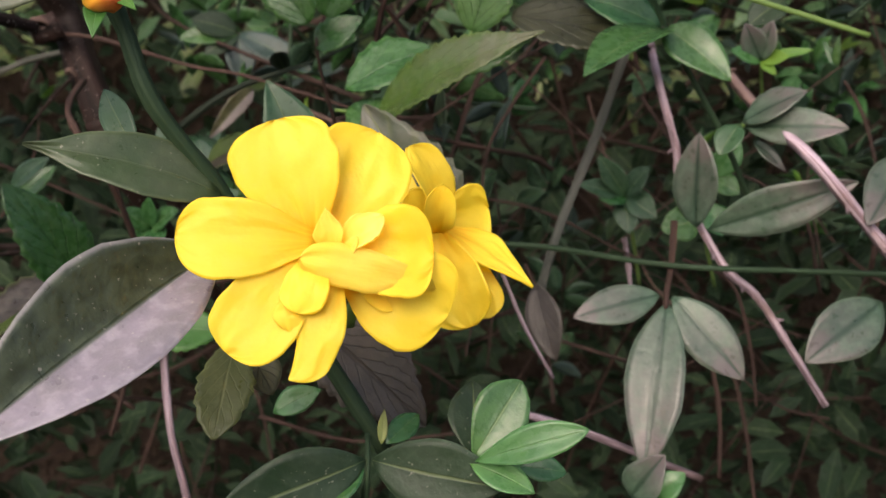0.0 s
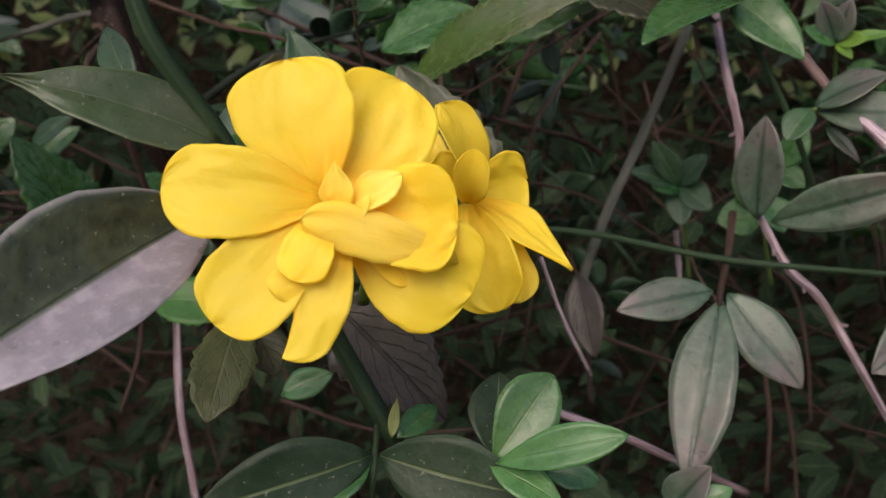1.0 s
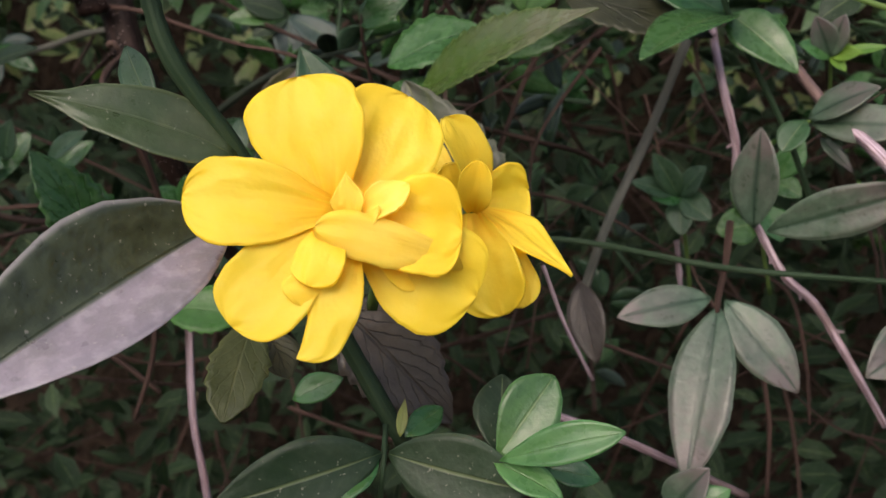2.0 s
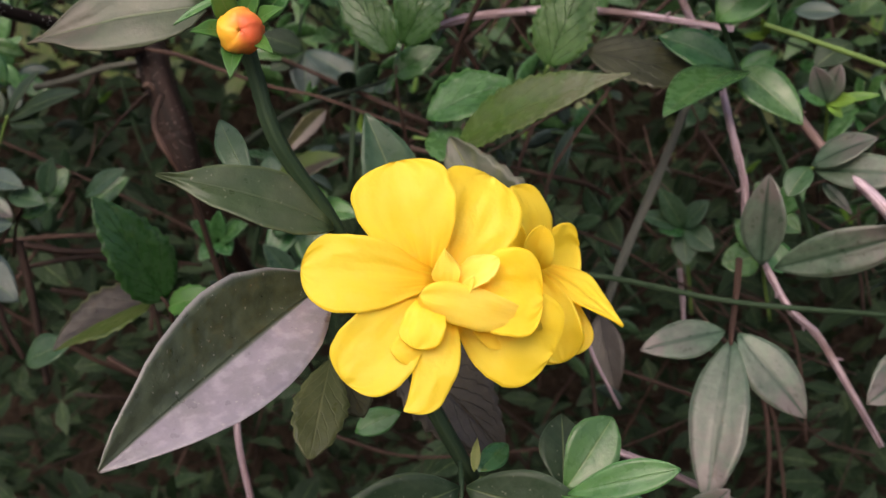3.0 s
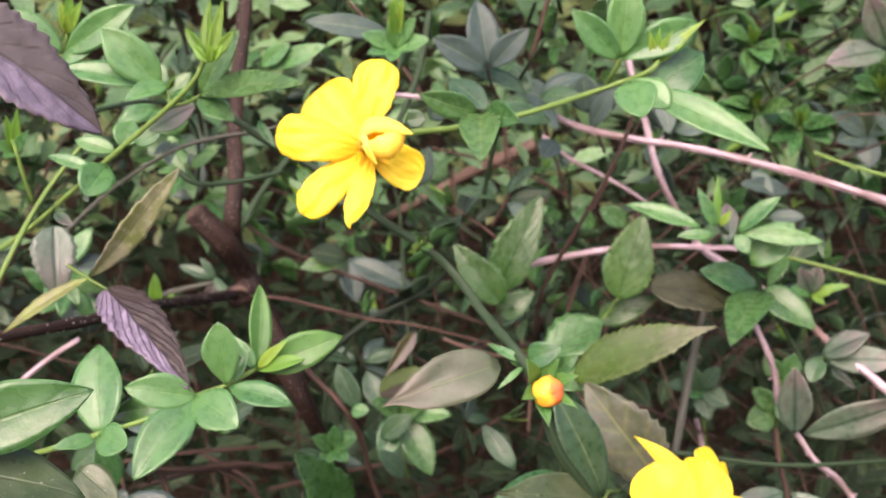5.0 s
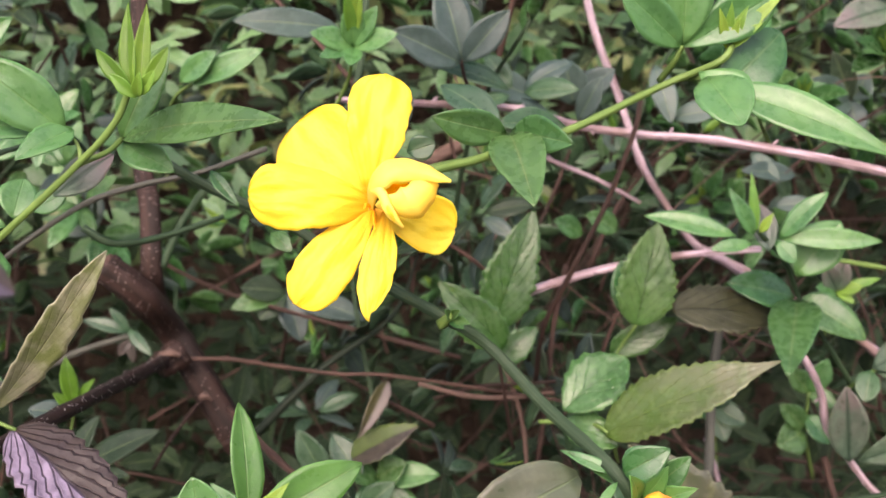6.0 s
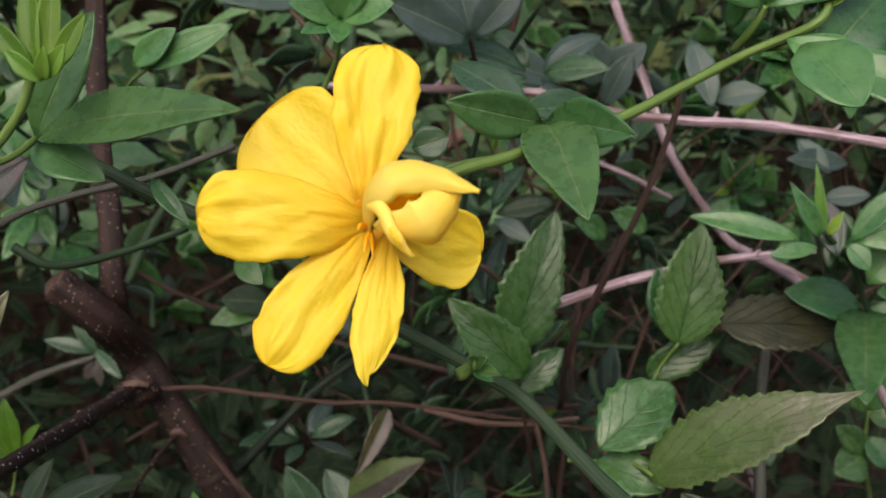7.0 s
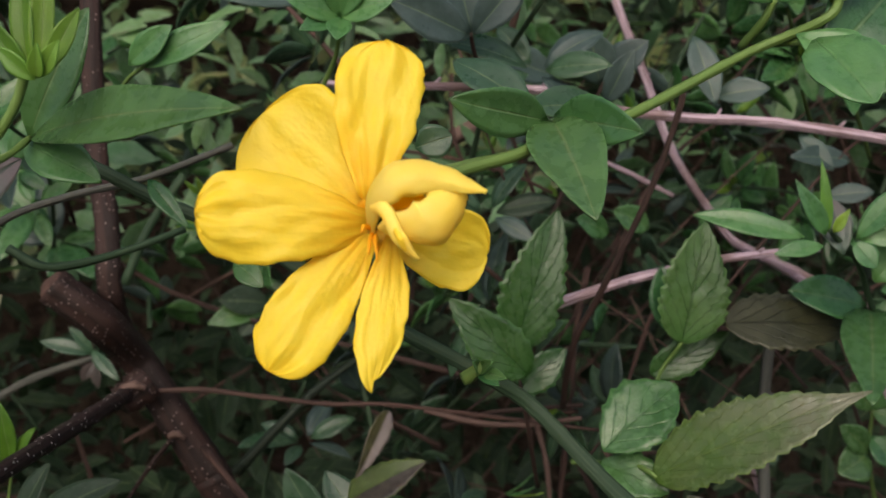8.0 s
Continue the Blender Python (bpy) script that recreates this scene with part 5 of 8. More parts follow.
leaf(sr, (0.10636, 0.30301, 0.96758), (0.08868, 0.30449, 0.97421), 0.01056, (0.155, -0.791, 0.592), 'jas', 'ell', fold=14)
leaf(sr, (0.08817, 0.28760, 0.99025), (0.08894, 0.29008, 1.00435), 0.00271, (-0.326, -0.928, 0.181), 'lime', 'lance', fold=20)
leaf(sr, (0.08752, 0.28760, 0.98996), (0.08306, 0.28999, 1.00145), 0.00446, (-0.145, -0.978, 0.148), 'lite', 'lance', fold=18)
leaf(sr, (0.08372, 0.28890, 0.98996), (0.06437, 0.29683, 0.99637), 0.00581, (-0.105, -0.767, 0.633), 'lite', 'ell', fold=14)
leaf(sr, (0.09362, 0.28682, 0.98814), (0.10477, 0.28372, 0.99823), 0.00538, (-0.600, -0.652, 0.463), 'lite', 'ell', fold=16)
leaf(sr, (0.09410, 0.28678, 0.98812), (0.11510, 0.27868, 0.98576), 0.00536, (-0.290, -0.868, 0.403), 'lite', 'ell', fold=14)
leaf(sr, (0.09858, 0.28871, 0.97808), (0.11088, 0.28886, 0.98967), 0.01193, (-0.295, -0.899, 0.325), 'lite', 'ell', fold=14)
leaf(sr, (0.08677, 0.28729, 0.98795), (0.07659, 0.28804, 0.98789), 0.00351, (-0.065, -0.837, 0.544), 'lite', 'ell')
leaf(sr, (0.09312, 0.28677, 0.98769), (0.09573, 0.28360, 0.98245), 0.00476, (-0.239, -0.879, 0.413), 'lite', 'ell')
leaf(sr, (0.08862, 0.28657, 0.99038), (0.09146, 0.28514, 0.99492), 0.00253, (-0.617, -0.774, 0.142), 'lime', 'lance', fold=20, name='young_leaf')
leaf(sr, (0.09179, 0.28843, 0.98505), (0.09370, 0.29624, 0.99527), 0.00648, (-0.277, -0.738, 0.616), 'pale', 'ell')
sl = thing('jasmine_shoot', (0.12329, 0.29739, 0.94900), 'small shoot of bluish pale jasmine leaves', 'shoot')
leaf(sl, (0.12404, 0.29703, 0.94730), (0.13588, 0.29137, 0.95472), 0.00842, (-0.618, -0.515, 0.594), 'pale', 'ell')
leaf(sl, (0.12483, 0.29678, 0.94626), (0.14335, 0.28547, 0.94765), 0.00870, (-0.490, -0.746, 0.452), 'pale', 'ell')
leaf(sl, (0.12352, 0.29701, 0.94698), (0.11850, 0.29260, 0.94080), 0.00640, (-0.272, -0.670, 0.691), 'blue', 'round')
leaf(sl, (0.12729, 0.29809, 0.94324), (0.13365, 0.29443, 0.93685), 0.00341, (-0.118, -0.908, 0.402), 'pale', 'lance')
stem(sl, [(0.12288, 0.30588, 0.93939), (0.12312, 0.29874, 0.94509), (0.12453, 0.29693, 0.94694)], 0.00051, 0.00043, 'shoot')

rs = thing('jasmine_shoot', (0.12283, 0.32915, 0.91808), 'small green jasmine shoot beside a pale branch', 'shoot')
stem(rs, [(0.12888, 0.33605, 0.89861), (0.12390, 0.33083, 0.91718), (0.12580, 0.33108, 0.92898)], 0.00060, 0.00045, 'shoot')
leaf(rs, (0.12283, 0.32915, 0.91808), (0.11237, 0.32654, 0.91614), 0.00988, (-0.333, -0.844, 0.420), 'jas', 'ell', fold=14)
leaf(rs, (0.12324, 0.32923, 0.91878), (0.11540, 0.32962, 0.92755), 0.00691, (-0.311, -0.807, 0.502), 'jas', 'ell', fold=14)
leaf(rs, (0.12414, 0.32990, 0.92243), (0.12763, 0.32439, 0.91496), 0.00842, (0.040, -0.926, 0.376), 'lite', 'ell', fold=14)
leaf(rs, (0.12580, 0.33108, 0.92898), (0.12025, 0.33197, 0.93734), 0.00664, (-0.243, -0.877, 0.415), 'jas', 'ell', fold=14)
leaf(rs, (0.12580, 0.33108, 0.92898), (0.13166, 0.33009, 0.93866), 0.00724, (0.040, -0.926, 0.376), 'lite', 'ell', fold=14)
leaf(rs, (0.12573, 0.33100, 0.92854), (0.13144, 0.32610, 0.92564), 0.00631, (0.054, -0.887, 0.458), 'jas', 'ell', fold=14)

# far right leaves and tips
fr = thing('jasmine_shoot', (0.14325, 0.36030, 1.01151), 'jasmine shoot with yellow-green tip among bluish leaves', 'shoot')
leaf(fr, (0.14214, 0.36046, 1.01193), (0.12834, 0.35626, 1.01584), 0.00635, (0.383, -0.697, 0.606), 'jas', 'ell', fold=14)
leaf(fr, (0.14434, 0.36056, 1.01215), (0.14947, 0.35642, 1.01602), 0.00491, (-0.726, -0.619, 0.300), 'lite', 'ell', fold=14)
leaf(fr, (0.14460, 0.36060, 1.01121), (0.14889, 0.34644, 1.01030), 0.00556, (-0.788, -0.274, 0.552), 'jas', 'ell', fold=14)
leaf(fr, (0.14257, 0.36114, 1.01214), (0.13134, 0.35068, 1.01643), 0.00552, (0.694, -0.560, 0.453), 'lite', 'ell', fold=14)
leaf(fr, (0.14331, 0.36098, 1.01030), (0.13613, 0.35017, 1.00214), 0.00522, (-0.169, -0.520, 0.837), 'jas', 'ell', fold=14)
leaf(fr, (0.14403, 0.36156, 1.01257), (0.14399, 0.35726, 1.02009), 0.00598, (-0.325, -0.820, -0.471), 'lite', 'ell', fold=14)
leaf(fr, (0.14501, 0.36153, 1.01152), (0.14815, 0.34193, 1.01366), 0.00729, (-0.741, -0.046, 0.670), 'jas', 'ell', fold=14)
leaf(fr, (0.14487, 0.36162, 1.01071), (0.14887, 0.34759, 1.00635), 0.00585, (-0.425, -0.377, 0.823), 'lite', 'ell', fold=14)
leaf(fr, (0.14297, 0.36200, 1.01077), (0.13080, 0.35496, 1.00719), 0.00567, (0.177, -0.672, 0.719), 'jas', 'ell', fold=14)
leaf(fr, (0.14240, 0.35835, 1.01165), (0.14142, 0.34942, 1.01822), 0.00234, (-0.920, -0.162, -0.356), 'lime', 'lance', fold=18, name='young_leaf')
leaf(fr, (0.14240, 0.35835, 1.01165), (0.13924, 0.34974, 1.01911), 0.00234, (-0.453, -0.483, -0.749), 'lime', 'lance', fold=18, name='young_leaf')
leaf(fr, (0.14240, 0.35835, 1.01165), (0.13666, 0.34990, 1.01896), 0.00234, (0.421, -0.740, -0.525), 'lime', 'lance', fold=18, name='young_leaf')
leaf(fr, (0.14240, 0.35835, 1.01165), (0.13661, 0.34990, 1.01894), 0.00234, (0.433, -0.740, -0.515), 'lime', 'lance', fold=18, name='young_leaf')
stem(fr, [(0.17653, 0.40280, 0.97834), (0.15529, 0.37726, 0.99749), (0.14325, 0.36030, 1.01151)], 0.00073, 0.00052, 'shoot')
fr = thing('jasmine_shoot', (0.12871, 0.36254, 1.01798), 'jasmine shoot with yellow-green tip among bluish leaves', 'shoot')
leaf(fr, (0.12989, 0.36249, 1.01815), (0.13290, 0.34284, 1.02035), 0.00686, (-0.864, -0.076, 0.498), 'jas', 'ell', fold=14)
leaf(fr, (0.12898, 0.36254, 1.01681), (0.13120, 0.36009, 1.00604), 0.00558, (-0.237, -0.957, 0.169), 'lite', 'ell', fold=14)
leaf(fr, (0.12918, 0.36316, 1.01910), (0.12437, 0.34679, 1.02638), 0.00772, (-0.575, 0.468, 0.671), 'jas', 'ell', fold=14)
leaf(fr, (0.12804, 0.36339, 1.01867), (0.11881, 0.35626, 1.02273), 0.00487, (0.642, -0.499, 0.582), 'lite', 'ell', fold=14)
leaf(fr, (0.12793, 0.36342, 1.01752), (0.10905, 0.34745, 1.01500), 0.00738, (0.466, -0.646, 0.605), 'jas', 'ell', fold=14)
leaf(fr, (0.13017, 0.36345, 1.01734), (0.13849, 0.35752, 1.01313), 0.00709, (-0.313, -0.801, 0.510), 'lite', 'ell', fold=14)
leaf(fr, (0.12807, 0.36398, 1.01817), (0.11044, 0.35386, 1.02125), 0.00505, (0.514, -0.808, 0.288), 'jas', 'ell', fold=14)
leaf(fr, (0.12819, 0.36422, 1.01828), (0.11254, 0.35145, 1.02186), 0.00596, (0.571, -0.523, 0.633), 'lite', 'ell', fold=14)
leaf(fr, (0.12840, 0.36424, 1.01721), (0.11249, 0.34728, 1.01335), 0.00524, (0.329, -0.492, 0.806), 'jas', 'ell', fold=14)
leaf(fr, (0.12794, 0.36058, 1.01809), (0.12448, 0.35197, 1.02545), 0.00234, (-0.204, -0.588, -0.783), 'lime', 'lance', fold=18, name='young_leaf')
leaf(fr, (0.12794, 0.36058, 1.01809), (0.12603, 0.35181, 1.02515), 0.00234, (-0.683, -0.362, -0.635), 'lime', 'lance', fold=18, name='young_leaf')
leaf(fr, (0.12794, 0.36058, 1.01809), (0.12236, 0.35208, 1.02513), 0.00234, (0.490, -0.724, -0.486), 'lime', 'lance', fold=18, name='young_leaf')
leaf(fr, (0.12794, 0.36058, 1.01809), (0.12492, 0.35193, 1.02541), 0.00234, (-0.360, -0.526, -0.770), 'lime', 'lance', fold=18, name='young_leaf')
stem(fr, [(0.15998, 0.40535, 0.98571), (0.13994, 0.37963, 1.00432), (0.12871, 0.36254, 1.01798)], 0.00073, 0.00052, 'shoot')
fr = thing('jasmine_shoot', (0.12797, 0.36666, 1.04056), 'jasmine shoot with yellow-green tip among bluish leaves', 'shoot')
leaf(fr, (0.12811, 0.36644, 1.03939), (0.12824, 0.36038, 1.02919), 0.00765, (-0.325, -0.815, 0.479), 'jas', 'ell', fold=14)
leaf(fr, (0.12719, 0.36708, 1.04136), (0.11413, 0.35844, 1.04788), 0.00564, (0.529, -0.846, -0.063), 'lite', 'ell', fold=14)
leaf(fr, (0.12914, 0.36691, 1.03995), (0.13600, 0.35604, 1.03486), 0.00522, (-0.704, -0.612, 0.360), 'jas', 'ell', fold=14)
leaf(fr, (0.12797, 0.36713, 1.03941), (0.12343, 0.35936, 1.03166), 0.00673, (-0.236, -0.613, 0.754), 'lite', 'ell', fold=14)
leaf(fr, (0.12739, 0.36774, 1.04130), (0.11763, 0.36256, 1.04579), 0.00554, (0.488, -0.871, 0.056), 'jas', 'ell', fold=14)
leaf(fr, (0.12907, 0.36753, 1.03961), (0.12605, 0.34603, 1.03428), 0.00763, (-0.153, -0.217, 0.964), 'lite', 'ell', fold=14)
leaf(fr, (0.12965, 0.36785, 1.04034), (0.13226, 0.35177, 1.03887), 0.00713, (-0.417, -0.150, 0.897), 'jas', 'ell', fold=14)
leaf(fr, (0.12754, 0.36838, 1.04117), (0.11657, 0.35763, 1.04406), 0.00673, (0.541, -0.347, 0.766), 'lite', 'ell', fold=14)
leaf(fr, (0.12851, 0.36822, 1.03940), (0.11986, 0.34759, 1.02983), 0.00754, (0.203, -0.481, 0.853), 'jas', 'ell', fold=14)
leaf(fr, (0.12720, 0.36467, 1.04054), (0.12347, 0.35597, 1.04728), 0.00234, (-0.083, -0.588, -0.805), 'lime', 'lance', fold=18, name='young_leaf')
leaf(fr, (0.12720, 0.36467, 1.04054), (0.12747, 0.35538, 1.04563), 0.00234, (-0.987, -0.100, -0.129), 'lime', 'lance', fold=18, name='young_leaf')
leaf(fr, (0.12720, 0.36467, 1.04054), (0.12286, 0.35601, 1.04724), 0.00234, (0.138, -0.648, -0.749), 'lime', 'lance', fold=18, name='young_leaf')
leaf(fr, (0.12720, 0.36467, 1.04054), (0.12630, 0.35563, 1.04652), 0.00234, (-0.877, -0.201, -0.436), 'lime', 'lance', fold=18, name='young_leaf')
stem(fr, [(0.15913, 0.41004, 1.01142), (0.13915, 0.38397, 1.02815), (0.12797, 0.36666, 1.04056)], 0.00073, 0.00052, 'shoot')
fr = thing('jasmine_shoot', (0.17262, 0.36001, 1.02208), 'jasmine shoot with yellow-green tip among bluish leaves', 'shoot')
leaf(fr, (0.17360, 0.36006, 1.02276), (0.17292, 0.34425, 1.02757), 0.00480, (-0.753, 0.221, 0.620), 'jas', 'ell', fold=14)
leaf(fr, (0.17179, 0.36043, 1.02278), (0.15873, 0.35363, 1.02830), 0.00578, (0.542, -0.772, 0.332), 'lite', 'ell', fold=14)
leaf(fr, (0.17172, 0.36046, 1.02167), (0.15476, 0.35025, 1.01912), 0.00653, (0.213, -0.556, 0.804), 'jas', 'ell', fold=14)
leaf(fr, (0.17415, 0.36057, 1.02206), (0.18238, 0.35092, 1.02237), 0.00748, (-0.741, -0.624, 0.247), 'lite', 'ell', fold=14)
leaf(fr, (0.17417, 0.36072, 1.02160), (0.17652, 0.34279, 1.01883), 0.00697, (-0.771, -0.195, 0.606), 'jas', 'ell', fold=14)
leaf(fr, (0.17205, 0.36124, 1.02239), (0.15410, 0.34244, 1.02519), 0.00591, (0.591, -0.465, 0.659), 'lite', 'ell', fold=14)
leaf(fr, (0.17313, 0.36153, 1.02319), (0.16774, 0.35735, 1.03421), 0.00687, (-0.077, -0.919, -0.387), 'jas', 'ell', fold=14)
leaf(fr, (0.17324, 0.36175, 1.02318), (0.16684, 0.35541, 1.03394), 0.00554, (-0.089, -0.834, -0.544), 'lite', 'ell', fold=14)
leaf(fr, (0.17358, 0.36195, 1.02318), (0.16894, 0.35397, 1.03298), 0.00785, (-0.297, -0.667, -0.684), 'jas', 'ell', fold=14)
leaf(fr, (0.17160, 0.35807, 1.02217), (0.16581, 0.34960, 1.02935), 0.00234, (0.197, -0.709, -0.677), 'lime', 'lance', fold=18, name='young_leaf')
leaf(fr, (0.17160, 0.35807, 1.02217), (0.16865, 0.34934, 1.02905), 0.00234, (-0.728, -0.256, -0.636), 'lime', 'lance', fold=18, name='young_leaf')
leaf(fr, (0.17160, 0.35807, 1.02217), (0.16345, 0.34961, 1.02842), 0.00234, (0.690, -0.720, -0.076), 'lime', 'lance', fold=18, name='young_leaf')
leaf(fr, (0.17160, 0.35807, 1.02217), (0.16602, 0.34959, 1.02938), 0.00234, (0.125, -0.689, -0.713), 'lime', 'lance', fold=18, name='young_leaf')
stem(fr, [(0.20998, 0.40247, 0.99038), (0.18629, 0.37696, 1.00865), (0.17262, 0.36001, 1.02208)], 0.00073, 0.00052, 'shoot')
pm = thing('jasmine_shoot', (0.16321, 0.34299, 1.03681), 'grey-purple leaves on a high twig', 'shoot')
leaf(pm, (0.16471, 0.34286, 1.03675), (0.14201, 0.33889, 1.03357), 0.01044, (0.070, -0.834, 0.547), 'pale', 'ell', fold=12)
leaf(pm, (0.16551, 0.34296, 1.03765), (0.15455, 0.33670, 1.05496), 0.01111, (-0.042, -0.931, -0.363), 'pale', 'ell', fold=12)
bt = thing('jasmine_shoot', (0.02729, 0.31233, 1.03671), 'shoot with a blue-green leaf trio', 'shoot')
leaf(bt, (0.02727, 0.31227, 1.03638), (0.01137, 0.31003, 1.04570), 0.00921, (0.183, -0.980, 0.076), 'slate', 'ell')
leaf(bt, (0.02764, 0.31236, 1.03702), (0.02506, 0.31603, 1.05641), 0.01028, (0.124, -0.972, 0.201), 'slate', 'ell')
leaf(bt, (0.02795, 0.31227, 1.03668), (0.03929, 0.30827, 1.04746), 0.00789, (-0.347, -0.938, 0.017), 'slate', 'ell')
stem(bt, [(0.03268, 0.31995, 1.02468), (0.02899, 0.31639, 1.03166), (0.02731, 0.31239, 1.03703)], 0.00059, 0.00042, 'twig')
bt2 = thing('jasmine_shoot', (0.00007, 0.29499, 1.04236), 'shoot with bright green leaf whorl', 'shoot')
leaf(bt2, (0.00011, 0.29513, 1.04312), (-0.00895, 0.29143, 1.04713), 0.00521, (0.455, -0.859, 0.236), 'lite', 'ell', fold=14)
leaf(bt2, (0.00011, 0.29513, 1.04312), (-0.00772, 0.29039, 1.04184), 0.00399, (0.384, -0.771, 0.508), 'lite', 'ell', fold=14)
leaf(bt2, (0.00011, 0.29513, 1.04312), (0.00046, 0.29174, 1.05274), 0.00552, (-0.077, -0.941, -0.329), 'lite', 'ell', fold=14)
leaf(bt2, (0.00011, 0.29513, 1.04312), (0.00913, 0.28968, 1.04490), 0.00521, (-0.533, -0.766, 0.358), 'lite', 'ell', fold=14)
leaf(bt2, (0.00011, 0.29513, 1.04312), (0.00567, 0.29104, 1.05103), 0.00460, (-0.481, -0.870, -0.111), 'lite', 'ell', fold=14)
leaf(bt2, (0.00011, 0.29513, 1.04312), (-0.00179, 0.28950, 1.03935), 0.00460, (0.131, -0.582, 0.803), 'lite', 'ell', fold=14)
leaf(bt2, (0.00020, 0.29451, 1.04537), (-0.00100, 0.28930, 1.05559), 0.00304, (0.069, -0.892, -0.446), 'lime', 'lance', fold=18, name='young_leaf')
leaf(bt2, (0.00020, 0.29451, 1.04537), (0.00283, 0.28926, 1.05692), 0.00304, (-0.254, -0.901, -0.352), 'lime', 'lance', fold=18, name='young_leaf')
leaf(bt2, (0.00020, 0.29451, 1.04537), (0.00074, 0.28996, 1.05997), 0.00304, (-0.075, -0.953, -0.294), 'lime', 'lance', fold=18, name='young_leaf')
stem(bt2, [(-0.01025, 0.31246, 1.02189), (-0.00159, 0.30393, 1.03470), (0.00011, 0.29513, 1.04312)], 0.00056, 0.00040, 'shoot')
leaf(bt2, (-0.00089, 0.30614, 1.04731), (-0.02440, 0.30355, 1.05151), 0.00731, (0.165, -0.919, 0.357), 'slate', 'ell')
bt3 = thing('jasmine_shoot', (0.06400, 0.32752, 1.02305), 'bluish jasmine leaves beside a branch', 'shoot')
leaf(bt3, (0.06259, 0.33743, 1.02094), (0.06038, 0.33478, 1.03363), 0.00977, (-0.113, -0.969, -0.222), 'slate', 'ell', fold=14)
leaf(bt3, (0.06451, 0.33760, 1.02266), (0.07360, 0.33307, 1.02956), 0.00796, (-0.567, -0.792, 0.226), 'slate', 'ell', fold=14)
leaf(bt3, (0.06326, 0.33657, 1.01642), (0.06992, 0.33305, 1.02794), 0.00651, (-0.514, -0.857, 0.035), 'slate', 'ell', fold=14)
leaf(bt3, (0.05211, 0.33667, 1.01238), (0.04641, 0.33115, 1.00765), 0.00796, (0.077, -0.694, 0.716), 'slate', 'ell', fold=14)
leaf(bt3, (0.08669, 0.33708, 1.02895), (0.08703, 0.32911, 1.01308), 0.00724, (-0.257, -0.866, 0.429), 'slate', 'ell', fold=14)
leaf(bt3, (0.09364, 0.33845, 1.03945), (0.08252, 0.33520, 1.04513), 0.00796, (0.351, -0.922, 0.161), 'slate', 'ell', fold=14)
leaf(bt3, (0.08954, 0.33426, 1.01446), (0.10059, 0.32848, 1.01519), 0.00651, (-0.436, -0.775, 0.457), 'slate', 'ell', fold=14)
leaf(bt3, (0.05275, 0.33872, 1.02404), (0.03693, 0.33606, 1.03104), 0.00905, (0.280, -0.916, 0.286), 'slate', 'ell', fold=14)
leaf(bt3, (0.01165, 0.34127, 1.02121), (0.01886, 0.33690, 1.02823), 0.00905, (-0.569, -0.819, 0.075), 'slate', 'ell', fold=14)
leaf(bt3, (0.00684, 0.33779, 0.99983), (0.01083, 0.33469, 1.01263), 0.00796, (-0.301, -0.944, -0.134), 'slate', 'ell', fold=14)
stem(bt3, [(0.06971, 0.34463, 1.00727), (0.06395, 0.33700, 1.01909), (0.06552, 0.33784, 1.02442)], 0.00055, 0.00036, 'twig')
pr = thing('jasmine_shoot', (-0.03520, 0.30672, 1.03922), 'pair of pale green leaves on a thin stalk', 'shoot')
leaf(pr, (-0.03773, 0.30699, 1.03964), (-0.02884, 0.30330, 1.04549), 0.00540, (-0.451, -0.883, 0.128), 'lite', 'ell', fold=16)
leaf(pr, (-0.03490, 0.30664, 1.03890), (-0.01881, 0.30243, 1.04477), 0.00604, (-0.341, -0.894, 0.291), 'lite', 'ell', fold=16)
stem(pr, [(-0.04394, 0.32600, 1.02949), (-0.03963, 0.31262, 1.03619), (-0.03521, 0.30670, 1.03907)], 0.00041, 0.00033, 'shoot')

# pale pinkish branches
branch_thing('branch', [(0.00179, 0.36149, 1.02871), (0.02741, 0.33354, 1.02548), (0.04350, 0.32271, 1.02291), (0.05724, 0.31761, 1.01723), (0.07249, 0.31274, 1.01343), (0.09147, 0.31065, 1.00964), (0.11604, 0.30346, 1.00251), (0.14164, 0.29587, 0.99354), (0.16993, 0.28985, 0.98308)], 0.00098, 0.00147, 'pink', 'pale pinkish dry branch with lengthwise cracks', 'branch', per=8, knots=0.1)
branch_thing('branch', [(0.03361, 0.32490, 0.97295), (0.04433, 0.32065, 0.97643), (0.05804, 0.32000, 0.97849), (0.06867, 0.31935, 0.97928), (0.08396, 0.32218, 0.97867), (0.10928, 0.32591, 0.97590)], 0.00122, 0.00092, 'pink', 'pinkish dry twig behind the toothed leaves', 'branch', 'pale pinkish twigs')
branch_thing('branch', [(0.09235, 0.40404, 1.05047), (0.09047, 0.39063, 1.03582), (0.09426, 0.38580, 1.01780), (0.09801, 0.38021, 0.99645), (0.10486, 0.37509, 0.97975), (0.11330, 0.37496, 0.96691), (0.10684, 0.33027, 0.96760), (0.10657, 0.31273, 0.95931), (0.10760, 0.30026, 0.95028), (0.11013, 0.29831, 0.94160), (0.11180, 0.29923, 0.93224), (0.11801, 0.29693, 0.92104), (0.12325, 0.29645, 0.91331), (0.13001, 0.29760, 0.90756), (0.13644, 0.29583, 0.89840), (0.14654, 0.29271, 0.88269)], 0.00115, 0.00092, 'pink', 'pale pinkish bending branch', 'branch', 'pale pinkish twigs', per=8, knots=0.1)
